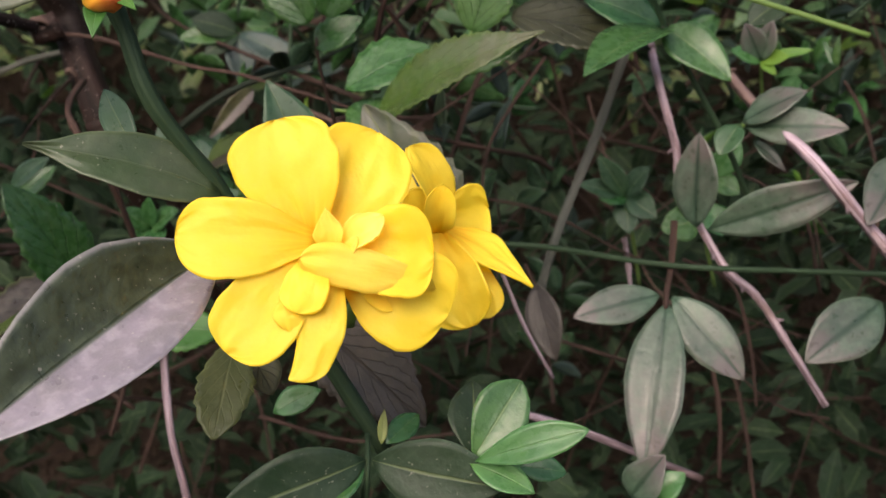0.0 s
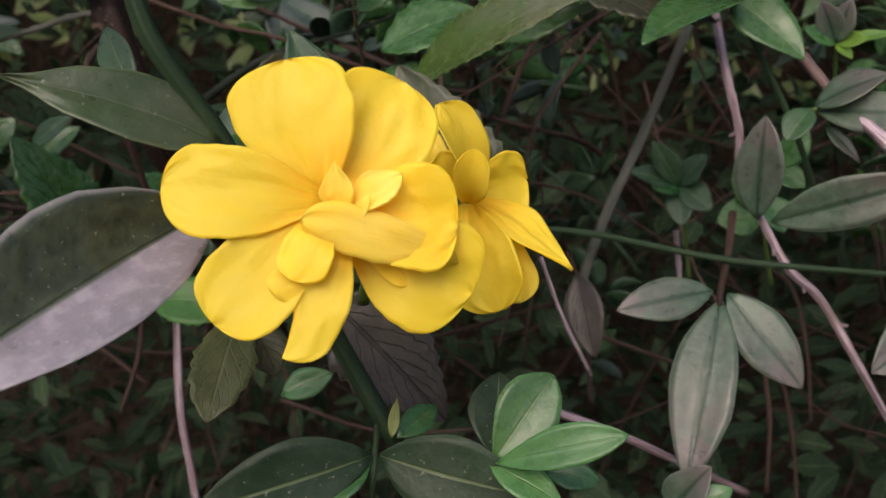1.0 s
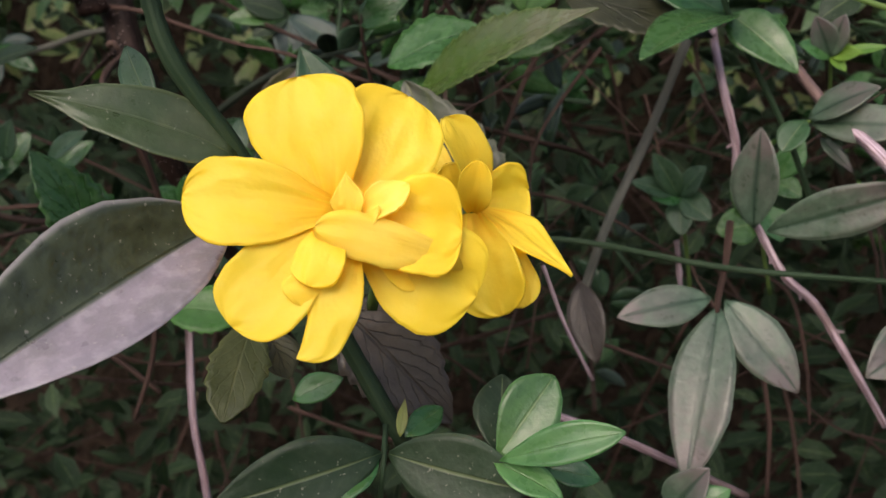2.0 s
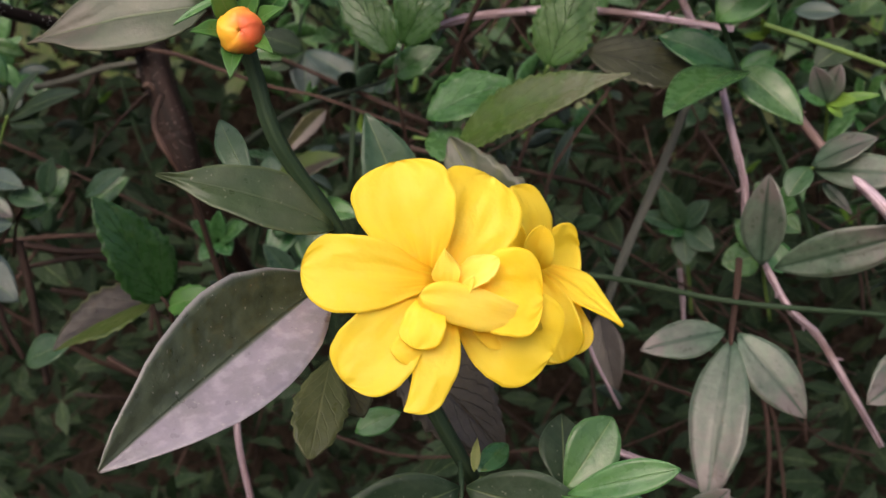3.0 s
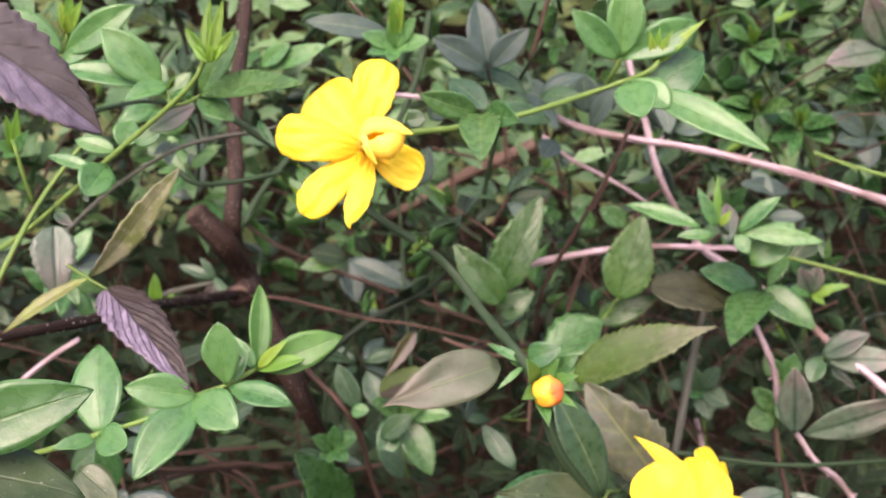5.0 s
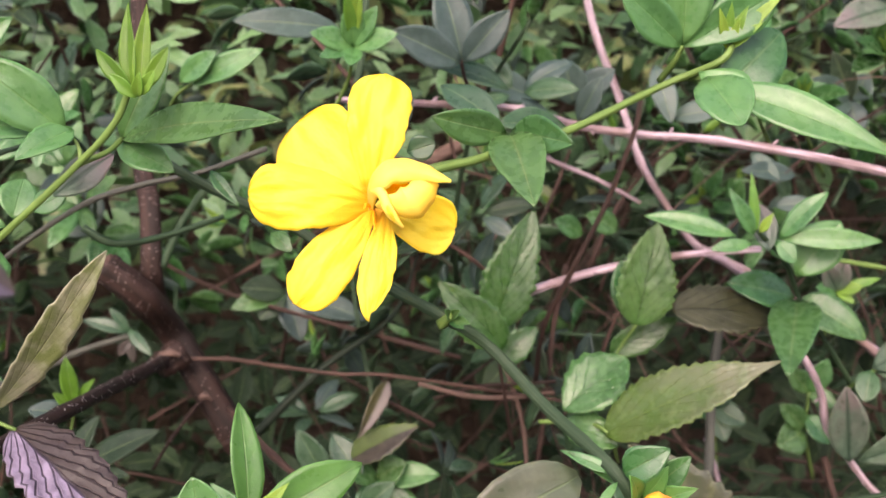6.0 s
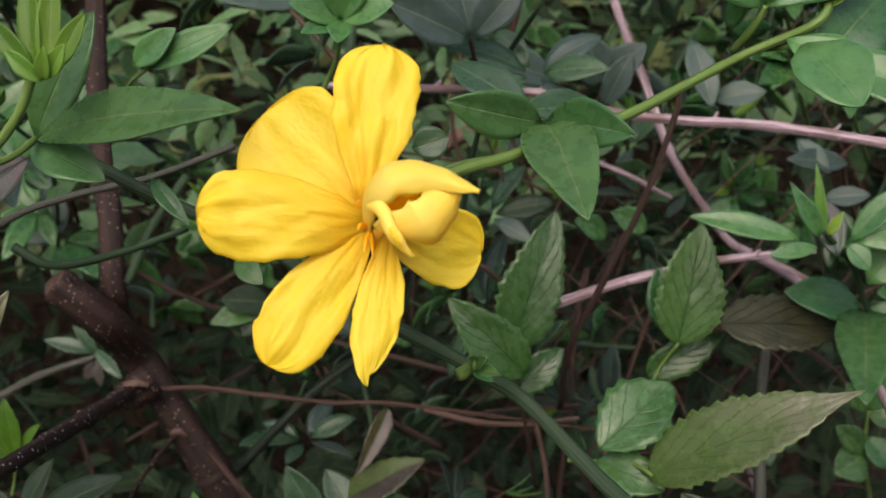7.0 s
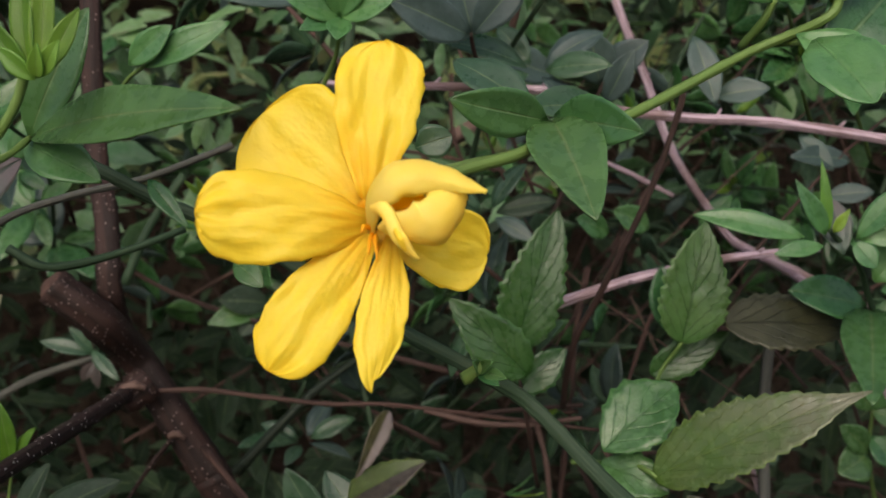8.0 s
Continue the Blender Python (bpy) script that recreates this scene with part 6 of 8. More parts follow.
branch_thing('branch', [(0.11330, 0.37496, 0.96691), (0.11597, 0.34869, 0.96397), (0.12126, 0.32694, 0.95851), (0.12048, 0.30905, 0.95894), (0.12975, 0.30305, 0.94857), (0.13531, 0.28112, 0.94148), (0.15115, 0.27949, 0.92353), (0.16684, 0.27572, 0.90533)], 0.00109, 0.00121, 'pink', 'straight pale pinkish branch', 'branch', 'pale pinkish twigs', per=8, knots=0.08)
lone_stem('twig', [(0.06954, 0.30668, 1.02274), (0.06683, 0.30558, 1.01550), (0.05847, 0.30532, 0.99926), (0.04836, 0.30714, 0.98253), (0.04206, 0.31407, 0.96750), (0.04062, 0.32145, 0.95124)], 0.00059, 0.00076, 'twig', 'long thin grey-brown twig', 'twig', 'thin bare twigs')
lone_stem('twig', [(0.03861, 0.34950, 1.02149), (0.04431, 0.34151, 1.03606), (0.04996, 0.33461, 1.05673), (0.05318, 0.33623, 1.06706)], 0.00088, 0.00080, 'twig', 'reddish brown upright twig', 'twig', 'thin bare twigs')
branch_thing('stalk', [(0.10285, 0.33616, 0.96085), (0.09441, 0.32929, 0.93725), (0.08598, 0.31610, 0.91916), (0.08068, 0.31105, 0.90141)], 0.00129, 0.00129, 'grey', 'straight grey-green old jasmine stem', 'stem')
lone_stem('twig', [(-0.00883, 0.29618, 0.89697), (-0.00505, 0.28635, 0.87687), (-0.00000, 0.27871, 0.86486), (0.00255, 0.27604, 0.85314)], 0.00097, 0.00079, 'pink', 'pale upright bare twig', 'twig', 'pale pinkish twigs')
lone_stem('twig', [(0.07163, 0.26916, 0.92005), (0.07650, 0.26693, 0.90901), (0.08234, 0.26506, 0.89902)], 0.00047, 0.00042, 'pink', 'short broken pale twig', 'twig', 'pale pinkish twigs')
lone_stem('twig', [(0.07669, 0.27229, 0.88803), (0.08903, 0.27269, 0.88415), (0.10097, 0.27751, 0.87746), (0.11704, 0.28235, 0.86898)], 0.00085, 0.00074, 'pink', 'pale low bare twig', 'twig', 'pale pinkish twigs')

# fresh leaves by the speckled branch
fb = thing('jasmine_shoot', (-0.07290, 0.30513, 0.96828), 'small bright green shoot beside the speckled branch', 'shoot')
leaf(fb, (-0.07238, 0.30545, 0.97012), (-0.07231, 0.30609, 0.98206), 0.00404, (0.054, -0.887, 0.458), 'whorl', 'ell', fold=16)
leaf(fb, (-0.07216, 0.30540, 0.97009), (-0.06696, 0.30573, 0.97585), 0.00272, (-0.443, -0.693, 0.569), 'whorl', 'ell', fold=18)
leaf(fb, (-0.07283, 0.30552, 0.97006), (-0.07623, 0.30507, 0.97433), 0.00269, (0.088, -0.748, 0.657), 'whorl', 'ell', fold=14)
leaf(fb, (-0.07330, 0.30527, 0.96855), (-0.08199, 0.30451, 0.97163), 0.00580, (-0.060, -0.675, 0.736), 'slate', 'ell', fold=10)
stem(fb, [(-0.07538, 0.30823, 0.96154), (-0.07351, 0.30696, 0.96667), (-0.07232, 0.30551, 0.97045)], 0.00036, 0.00029, 'shoot')
bb = thing('jasmine_shoot', (-0.08237, 0.33266, 0.94387), 'broad green jasmine leaves low beside the trunk', 'shoot')
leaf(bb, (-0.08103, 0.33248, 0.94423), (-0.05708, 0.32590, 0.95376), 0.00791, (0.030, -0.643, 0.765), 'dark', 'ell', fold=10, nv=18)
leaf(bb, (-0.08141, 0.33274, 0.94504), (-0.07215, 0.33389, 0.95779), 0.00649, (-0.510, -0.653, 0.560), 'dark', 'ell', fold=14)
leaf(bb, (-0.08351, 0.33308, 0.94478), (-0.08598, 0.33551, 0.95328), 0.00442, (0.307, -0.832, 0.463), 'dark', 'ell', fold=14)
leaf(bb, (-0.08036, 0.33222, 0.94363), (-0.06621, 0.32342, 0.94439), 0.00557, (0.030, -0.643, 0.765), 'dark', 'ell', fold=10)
stem(bb, [(-0.08992, 0.33941, 0.93058), (-0.08551, 0.33621, 0.93854), (-0.08133, 0.33284, 0.94554)], 0.00052, 0.00039, 'shoot')
lone_stem('twig', [(-0.11705, 0.42293, 0.94444), (-0.10266, 0.42105, 0.94823), (-0.08988, 0.41963, 0.95273), (-0.07209, 0.41703, 0.95629)], 0.00139, 0.00087, 'grey', 'grey-brown bare twig behind the trunk', 'twig', 'thin bare twigs', knots=0.2)
bh = thing('jasmine_shoot', (-0.07209, 0.41703, 0.95629), 'small shaded leaves with a pale dry one behind the trunk', 'shoot')
leaf(bh, (-0.07231, 0.41676, 0.95494), (-0.07690, 0.41651, 0.94998), 0.00383, (0.131, -0.925, 0.356), 'taupe', 'ell')
leaf(bh, (-0.07202, 0.41662, 0.95456), (-0.07252, 0.41504, 0.94723), 0.00348, (-0.417, -0.805, 0.421), 'taupe', 'ell')
leaf(bh, (-0.07244, 0.41758, 0.95839), (-0.06557, 0.41014, 0.94989), 0.00412, (-0.368, -0.731, 0.574), 'blue', 'ell')
leaf(bh, (-0.07226, 0.41731, 0.95734), (-0.08647, 0.41932, 0.96336), 0.00484, (0.078, -0.796, 0.600), 'blue', 'ell')
leaf(bh, (-0.07192, 0.41723, 0.95730), (-0.07743, 0.41828, 0.96639), 0.00346, (0.225, -0.881, 0.415), 'blue', 'ell')
stem(bh, [(-0.07212, 0.41987, 0.95952), (-0.07192, 0.41723, 0.95730), (-0.07225, 0.41659, 0.95424)], 0.00042, 0.00035, 'twig')
# dark trunk with its branches
tk = thing('shrub_trunk', (-0.03579, 0.35220, 0.93016), 'dark brown speckled shrub trunk with a cut stub', 'trunk')
stem(tk, [(-0.01338, 0.42352, 0.83974), (-0.02126, 0.39144, 0.87532), (-0.02924, 0.36782, 0.90221), (-0.03550, 0.35152, 0.92604), (-0.04073, 0.35165, 0.94042)], 0.00069, 0.00456, 'bark', name='trunk', per=6, sides=14, rough=0.05)
stem(tk, [(-0.03951, 0.35174, 0.93730), (-0.04101, 0.35191, 0.94131), (-0.04719, 0.35540, 0.95595), (-0.05315, 0.36072, 0.96959), (-0.05836, 0.34874, 0.98373), (-0.06655, 0.34841, 0.99364)], 0.00470, 0.00401, 'bark', name='trunk', per=8, sides=14, rough=0.05, knots=0.06)
stem(tk, [(-0.05408, 0.36308, 0.96998), (-0.05642, 0.36510, 0.97687), (-0.05581, 0.35701, 0.98774), (-0.05454, 0.35895, 0.99727), (-0.05377, 0.36302, 1.00656), (-0.05450, 0.37200, 1.01800), (-0.05050, 0.38200, 1.05100), (-0.04770, 0.39800, 1.07700)], 0.00345, 0.00262, 'bark', name='trunk', per=8, sides=14, rough=0.05, knots=0.06)
stem(tk, [(-0.06628, 0.34813, 0.99352), (-0.06685, 0.34781, 0.99438)], 0.00345, 0.00304, 'twig', name='cut_face', per=3, sides=14, label='weathered sawn end')
stem(tk, [(-0.05082, 0.35119, 0.96638), (-0.05411, 0.34940, 0.96492), (-0.05712, 0.34768, 0.96402)], 0.00470, 0.00332, 'bark', name='knot', per=4, sides=12, rough=0.15)
stem(tk, [(-0.05568, 0.34656, 0.96718), (-0.05331, 0.34526, 0.96803), (-0.05087, 0.34554, 0.96675)], 0.00124, 0.00083, 'limb', name='scar', per=4, sides=8, rough=0.2)
stem(tk, [(-0.04767, 0.34614, 0.95382), (-0.04588, 0.34491, 0.95452), (-0.04452, 0.34532, 0.95289)], 0.00097, 0.00055, 'limb', name='scar', per=4, sides=8, rough=0.2)
stem(tk, [(-0.05429, 0.35152, 0.96491), (-0.05715, 0.33604, 0.96779), (-0.06073, 0.31670, 0.97139), (-0.06430, 0.29735, 0.97499), (-0.06877, 0.27317, 0.97950), (-0.07924, 0.24899, 0.98200), (-0.09771, 0.22481, 0.98450)], 0.00185, 0.00128, 'specked', name='branch', per=8, sides=10, knots=0.22, rough=0.1)
stem(tk, [(-0.05358, 0.35139, 0.96419), (-0.03927, 0.34806, 0.96298), (-0.02495, 0.34474, 0.95937), (-0.01064, 0.34141, 0.95575), (0.00367, 0.33809, 0.95374), (0.02753, 0.33255, 0.94752), (0.05138, 0.32700, 0.94110)], 0.00062, 0.00042, 'twig', name='twig', per=8, knots=0.25)
stem(tk, [(-0.04751, 0.34937, 0.95211), (-0.05344, 0.34923, 0.94654), (-0.05935, 0.34892, 0.94027), (-0.06343, 0.34848, 0.93490)], 0.00062, 0.00041, 'bark', name='twig')
branch_thing('limb', [(-0.06, 0.57, 0.930), (-0.02, 0.52, 0.9555), (0.01, 0.506, 0.970), (0.04, 0.500, 0.986), (0.072, 0.493, 0.999)], 0.0006, 0.0034, 'limb', 'weathered brown limb lying across the thicket', 'branch', sides=12, knots=0.1)
lone_stem('twig', [(-0.0402, 0.3390, 0.9520), (-0.0300, 0.3050, 0.9500), (-0.0211, 0.2850, 0.9470), (-0.0155, 0.2890, 0.9345), (-0.0113, 0.2960, 0.9130), (-0.0040, 0.2930, 0.9055)], 0.00080, 0.00060, 'twig', 'slender brown bare twig hanging low', 'twig', 'thin bare twigs', knots=0.3)
lone_stem('twig', [(-0.0980, 0.3650, 0.8930), (-0.0760, 0.3620, 0.8985), (-0.0650, 0.3600, 0.8980), (-0.0515, 0.3560, 0.8860), (-0.0480, 0.3560, 0.8700)], 0.00085, 0.00060, 'twig', 'forked brown bare twig hanging low', 'twig', 'thin bare twigs', knots=0.2)
lone_stem('twig', [(-0.0720, 0.3610, 0.8985), (-0.0560, 0.3660, 0.8980), (-0.0400, 0.3700, 0.8960)], 0.00060, 0.00050, 'twig', 'slender brown bare twig hanging low', 'twig', 'thin bare twigs')
lone_stem('runner', [(-0.07614, 0.26792, 1.03021), (-0.06576, 0.27764, 1.03192), (-0.05901, 0.28709, 1.03060)], 0.00065, 0.00050, 'cane', 'dark green curved jasmine runner', 'stem', 'loose green runners')
lone_stem('runner', [(-0.09845, 0.28278, 0.99029), (-0.07966, 0.28441, 1.00717), (-0.05930, 0.27482, 1.01892), (-0.04694, 0.26942, 1.02229), (-0.03521, 0.26401, 1.02385), (-0.02208, 0.26171, 1.02691)], 0.00062, 0.00046, 'grey', 'pale grey-green curved jasmine runner', 'stem', 'loose green runners')
lone_stem('runner', [(-0.05994, 0.28413, 1.01373), (-0.05420, 0.28300, 1.00982), (-0.04439, 0.28727, 1.00932), (-0.03254, 0.29177, 1.01089)], 0.00076, 0.00061, 'cane', 'dark green curved jasmine runner', 'stem', 'loose green runners')
lone_stem('runner', [(-0.09362, 0.23121, 0.98877), (-0.08685, 0.23303, 1.00168), (-0.08268, 0.24480, 1.01225), (-0.07520, 0.25651, 1.02378)], 0.00064, 0.00051, 'shoot', 'pale green upright jasmine stem', 'stem', 'loose green runners')
lone_stem('runner', [(-0.05618, 0.39025, 0.98225), (-0.04702, 0.39211, 0.99637), (-0.03588, 0.39343, 1.00833)], 0.00147, 0.00126, 'cane', 'dark green upright jasmine stem', 'stem', 'loose green runners')
lone_stem('runner', [(0.00155, 0.37169, 1.01627), (0.01055, 0.37448, 1.03551), (0.01569, 0.37794, 1.05687)], 0.00139, 0.00119, 'cane', 'dark green upright jasmine stem', 'stem', 'loose green runners')
lone_stem('runner', [(-0.03612, 0.37894, 0.92762), (-0.01210, 0.38033, 0.94528), (0.01431, 0.39600, 0.95452), (0.03200, 0.44000, 0.96400)], 0.00150, 0.00030, 'blackish', 'blackish green slanting jasmine stem', 'stem', 'loose green runners')
lone_stem('runner', [(-0.11681, 0.30736, 0.94941), (-0.10646, 0.30798, 0.95716), (-0.09619, 0.30832, 0.96328)], 0.00083, 0.00075, 'pink', 'pale straw-coloured bare stem', 'stem', 'loose green runners')
lone_stem('runner', [(0.11216, 0.30557, 0.97757), (0.12899, 0.30344, 0.97266), (0.15084, 0.30060, 0.96587)], 0.00069, 0.00069, 'shoot', 'thin pale green jasmine stem', 'stem', 'loose green runners')
lone_stem('runner', [(0.13455, 0.32929, 1.00545), (0.14701, 0.32747, 1.00045), (0.16311, 0.32535, 0.99530)], 0.00064, 0.00073, 'shoot', 'thin pale green jasmine stem', 'stem', 'loose green runners')

# bare twigs before the thicket
lone_stem('twig', [(0.01680, 0.40953, 1.00634), (0.03527, 0.40724, 1.00123), (0.04760, 0.40853, 0.99652), (0.05970, 0.40767, 0.99109), (0.07126, 0.40953, 0.98352)], 0.00064, 0.00051, 'twig', 'thin reddish brown bare twig', 'twig', 'thin bare twigs', knots=0.2)
lone_stem('twig', [(0.05295, 0.36715, 1.01222), (0.06241, 0.36490, 1.00361), (0.07637, 0.36449, 0.99577), (0.09040, 0.36377, 0.98626)], 0.00084, 0.00067, 'pink', 'slender pale pinkish bare twig', 'twig', 'thin bare twigs', knots=0.2)
lone_stem('twig', [(0.02921, 0.46711, 0.99176), (0.02938, 0.46349, 0.97171), (0.03315, 0.46345, 0.95600), (0.02975, 0.46304, 0.93531)], 0.00102, 0.00081, 'twig', 'thin reddish brown bare twig', 'twig', 'thin bare twigs', knots=0.2)
lone_stem('twig', [(0.05328, 0.45028, 1.02148), (0.05054, 0.44706, 1.00241), (0.05295, 0.44685, 0.98520), (0.04386, 0.44753, 0.96822)], 0.00078, 0.00062, 'twig', 'thin reddish brown bare twig', 'twig', 'thin bare twigs', knots=0.2)
lone_stem('twig', [(0.01812, 0.35493, 0.93841), (0.02971, 0.34933, 0.94188), (0.04106, 0.34515, 0.94225), (0.05189, 0.34102, 0.94238)], 0.00063, 0.00050, 'twig', 'thin pale grey-brown bare twig', 'twig', 'thin bare twigs', knots=0.2)
lone_stem('twig', [(0.01409, 0.35488, 0.94394), (0.02642, 0.34951, 0.93990), (0.03753, 0.34502, 0.93870), (0.05081, 0.33956, 0.93965)], 0.00075, 0.00060, 'limb', 'thin pale grey-brown bare twig', 'twig', 'thin bare twigs', knots=0.2)
lone_stem('twig', [(0.04121, 0.36289, 0.94691), (0.04287, 0.35581, 0.93563), (0.04344, 0.35096, 0.92404), (0.04231, 0.34805, 0.91042)], 0.00077, 0.00062, 'limb', 'thin pale grey-brown bare twig', 'twig', 'thin bare twigs', knots=0.2)
lone_stem('twig', [(0.07212, 0.38608, 0.96464), (0.06375, 0.37776, 0.94867), (0.05785, 0.37062, 0.93082), (0.05315, 0.36790, 0.91501), (0.04920, 0.36539, 0.90075)], 0.00093, 0.00074, 'twig', 'thin reddish brown bare twig', 'twig', 'thin bare twigs', knots=0.2)
lone_stem('twig', [(0.05872, 0.39367, 0.98653), (0.04766, 0.38699, 0.97546), (0.03951, 0.38252, 0.96738), (0.02964, 0.38206, 0.95709)], 0.00080, 0.00064, 'twig', 'thin reddish brown bare twig', 'twig', 'thin bare twigs', knots=0.2)
lone_stem('twig', [(0.06129, 0.35749, 0.92194), (0.06482, 0.35509, 0.91440), (0.06772, 0.35191, 0.90297)], 0.00064, 0.00051, 'limb', 'thin pale grey-brown bare twig', 'twig', 'thin bare twigs', knots=0.2)
lone_stem('twig', [(0.11203, 0.37189, 0.94520), (0.11845, 0.36426, 0.93554), (0.12304, 0.35710, 0.92635)], 0.00053, 0.00042, 'twig', 'thin reddish brown bare twig', 'twig', 'thin bare twigs', knots=0.2)
lone_stem('twig', [(0.10812, 0.36540, 0.90454), (0.10944, 0.36317, 0.89593), (0.11042, 0.36102, 0.88736)], 0.00086, 0.00069, 'pink', 'slender pale pinkish bare twig', 'twig', 'thin bare twigs', knots=0.2)
lone_stem('twig', [(0.08357, 0.36496, 0.95716), (0.07417, 0.36041, 0.94373), (0.06762, 0.35657, 0.93188), (0.06636, 0.35291, 0.91883), (0.06954, 0.35168, 0.90549)], 0.00060, 0.00048, 'twig', 'thin reddish brown bare twig', 'twig', 'thin bare twigs', knots=0.2)
lone_stem('twig', [(0.06462, 0.36259, 0.91678), (0.07791, 0.36323, 0.91440), (0.09059, 0.36320, 0.90974), (0.10503, 0.36255, 0.90216), (0.11458, 0.36238, 0.89811)], 0.00050, 0.00040, 'twig', 'thin reddish brown bare twig', 'twig', 'thin bare twigs', knots=0.2)
lone_stem('twig', [(0.08670, 0.32525, 0.88626), (0.09515, 0.32538, 0.88370), (0.10643, 0.32553, 0.88021), (0.11631, 0.32559, 0.87692)], 0.00055, 0.00044, 'twig', 'thin reddish brown bare twig', 'twig', 'thin bare twigs', knots=0.2)
lone_stem('twig', [(0.12909, 0.33785, 0.87917), (0.13194, 0.33402, 0.86401), (0.13228, 0.32916, 0.84595)], 0.00069, 0.00055, 'twig', 'thin reddish brown bare twig', 'twig', 'thin bare twigs', knots=0.2)
lone_stem('twig', [(0.12152, 0.34380, 0.90385), (0.13488, 0.34338, 0.89751), (0.14040, 0.33947, 0.88108), (0.14235, 0.33516, 0.86448)], 0.00057, 0.00046, 'twig', 'thin reddish brown bare twig', 'twig', 'thin bare twigs', knots=0.2)
lone_stem('twig', [(-0.09192, 0.35610, 0.90343), (-0.07729, 0.35665, 0.90160), (-0.06094, 0.35787, 0.90230), (-0.04444, 0.35824, 0.89908)], 0.00102, 0.00082, 'twig', 'thin reddish brown bare twig', 'twig', 'thin bare twigs', knots=0.2)
lone_stem('twig', [(-0.08296, 0.33741, 0.90912), (-0.07906, 0.33477, 0.89580), (-0.07504, 0.33141, 0.87913), (-0.07297, 0.32936, 0.86913)], 0.00110, 0.00088, 'twig', 'thin reddish brown bare twig', 'twig', 'thin bare twigs', knots=0.2)
lone_stem('twig', [(-0.05217, 0.32303, 0.88091), (-0.03868, 0.32238, 0.87390), (-0.02682, 0.32144, 0.86604)], 0.00080, 0.00064, 'twig', 'thin reddish brown bare twig', 'twig', 'thin bare twigs', knots=0.2)

# low left leaves
lo = thing('jasmine_shoot', (-0.06186, 0.19152, 0.95955), 'low jasmine shoot with broad green leaves', 'shoot')
leaf(lo, (-0.06091, 0.19161, 0.95983), (-0.04699, 0.18784, 0.95388), 0.00704, (0.066, -0.766, 0.640), 'jas', 'ell', fold=14, nv=14)
leaf(lo, (-0.06187, 0.19161, 0.96002), (-0.06568, 0.18695, 0.95764), 0.00588, (0.386, -0.649, 0.655), 'jas', 'ell', fold=14)
leaf(lo, (-0.06624, 0.19486, 0.96695), (-0.05880, 0.19175, 0.96022), 0.00714, (0.178, -0.804, 0.568), 'olive', 'ovate', fold=10)
stem(lo, [(-0.07654, 0.20261, 0.96658), (-0.06858, 0.19596, 0.96251), (-0.06168, 0.19158, 0.95983)], 0.00044, 0.00034, 'shoot')
lb = thing('jasmine_shoot', (-0.09390, 0.32513, 0.90767), 'shaded shoot with slate-blue leaves', 'shoot')
leaf(lb, (-0.08876, 0.31563, 0.91035), (-0.06949, 0.30920, 0.90031), 0.01239, (0.084, -0.758, 0.647), 'slate', 'ell', fold=12, nv=14)
leaf(lb, (-0.08930, 0.31603, 0.91250), (-0.09542, 0.31395, 0.90285), 0.00878, (-0.024, -0.974, 0.225), 'slate', 'ell')
leaf(lb, (-0.09306, 0.32073, 0.91110), (-0.09740, 0.31840, 0.92604), 0.01021, (0.572, -0.819, 0.038), 'jas', 'ell')
leaf(lb, (-0.09270, 0.33128, 0.91290), (-0.07919, 0.32729, 0.91632), 0.00809, (-0.363, -0.714, 0.599), 'slate', 'ell')
leaf(lb, (-0.08799, 0.32833, 0.92311), (-0.07922, 0.32769, 0.91837), 0.00593, (0.270, -0.752, 0.602), 'pale', 'ell')
stem(lb, [(-0.08353, 0.32984, 0.87776), (-0.08765, 0.32301, 0.89572), (-0.08996, 0.31771, 0.91081), (-0.09226, 0.32685, 0.91624)], 0.00076, 0.00051, 'twig')
ly = thing('jasmine_shoot', (-0.08221, 0.33744, 0.91663), 'small yellow-green leaves in the shade', 'shoot')
leaf(ly, (-0.08221, 0.33744, 0.91663), (-0.07113, 0.33884, 0.92199), 0.00792, (-0.125, -0.865, 0.485), 'jas', 'ell')
leaf(ly, (-0.07828, 0.34324, 0.91959), (-0.07073, 0.34541, 0.92949), 0.00804, (-0.071, -0.962, 0.265), 'jas', 'ell')
leaf(ly, (-0.06366, 0.34356, 0.91878), (-0.05282, 0.34566, 0.92781), 0.00658, (-0.141, -0.913, 0.382), 'jas', 'ell')
stem(ly, [(-0.08876, 0.34469, 0.90257), (-0.08221, 0.33738, 0.91627), (-0.07737, 0.34345, 0.92049)], 0.00045, 0.00036, 'twig')

# brown twigs low on the far side
lone_stem('twig', [(-0.11192, 0.37534, 0.89829), (-0.08413, 0.36772, 0.90363), (-0.05298, 0.35989, 0.90705)], 0.00087, 0.00070, 'twig', 'brown bare twig in the low thicket', 'twig', 'thin bare twigs')
lone_stem('twig', [(-0.09171, 0.37357, 0.88392), (-0.07278, 0.37414, 0.88162), (-0.05375, 0.36963, 0.87940)], 0.00070, 0.00056, 'twig', 'brown bare twig in the low thicket', 'twig', 'thin bare twigs')
lone_stem('twig', [(-0.09553, 0.34445, 0.89256), (-0.09107, 0.34238, 0.88099), (-0.08539, 0.34091, 0.87212)], 0.00100, 0.00080, 'twig', 'brown bare twig in the low thicket', 'twig', 'thin bare twigs')
lone_stem('twig', [(-0.07890, 0.38703, 0.89662), (-0.06308, 0.37657, 0.89110), (-0.05687, 0.37099, 0.88706), (-0.05487, 0.36369, 0.87554)], 0.00078, 0.00063, 'twig', 'brown bare twig in the low thicket', 'twig', 'thin bare twigs')
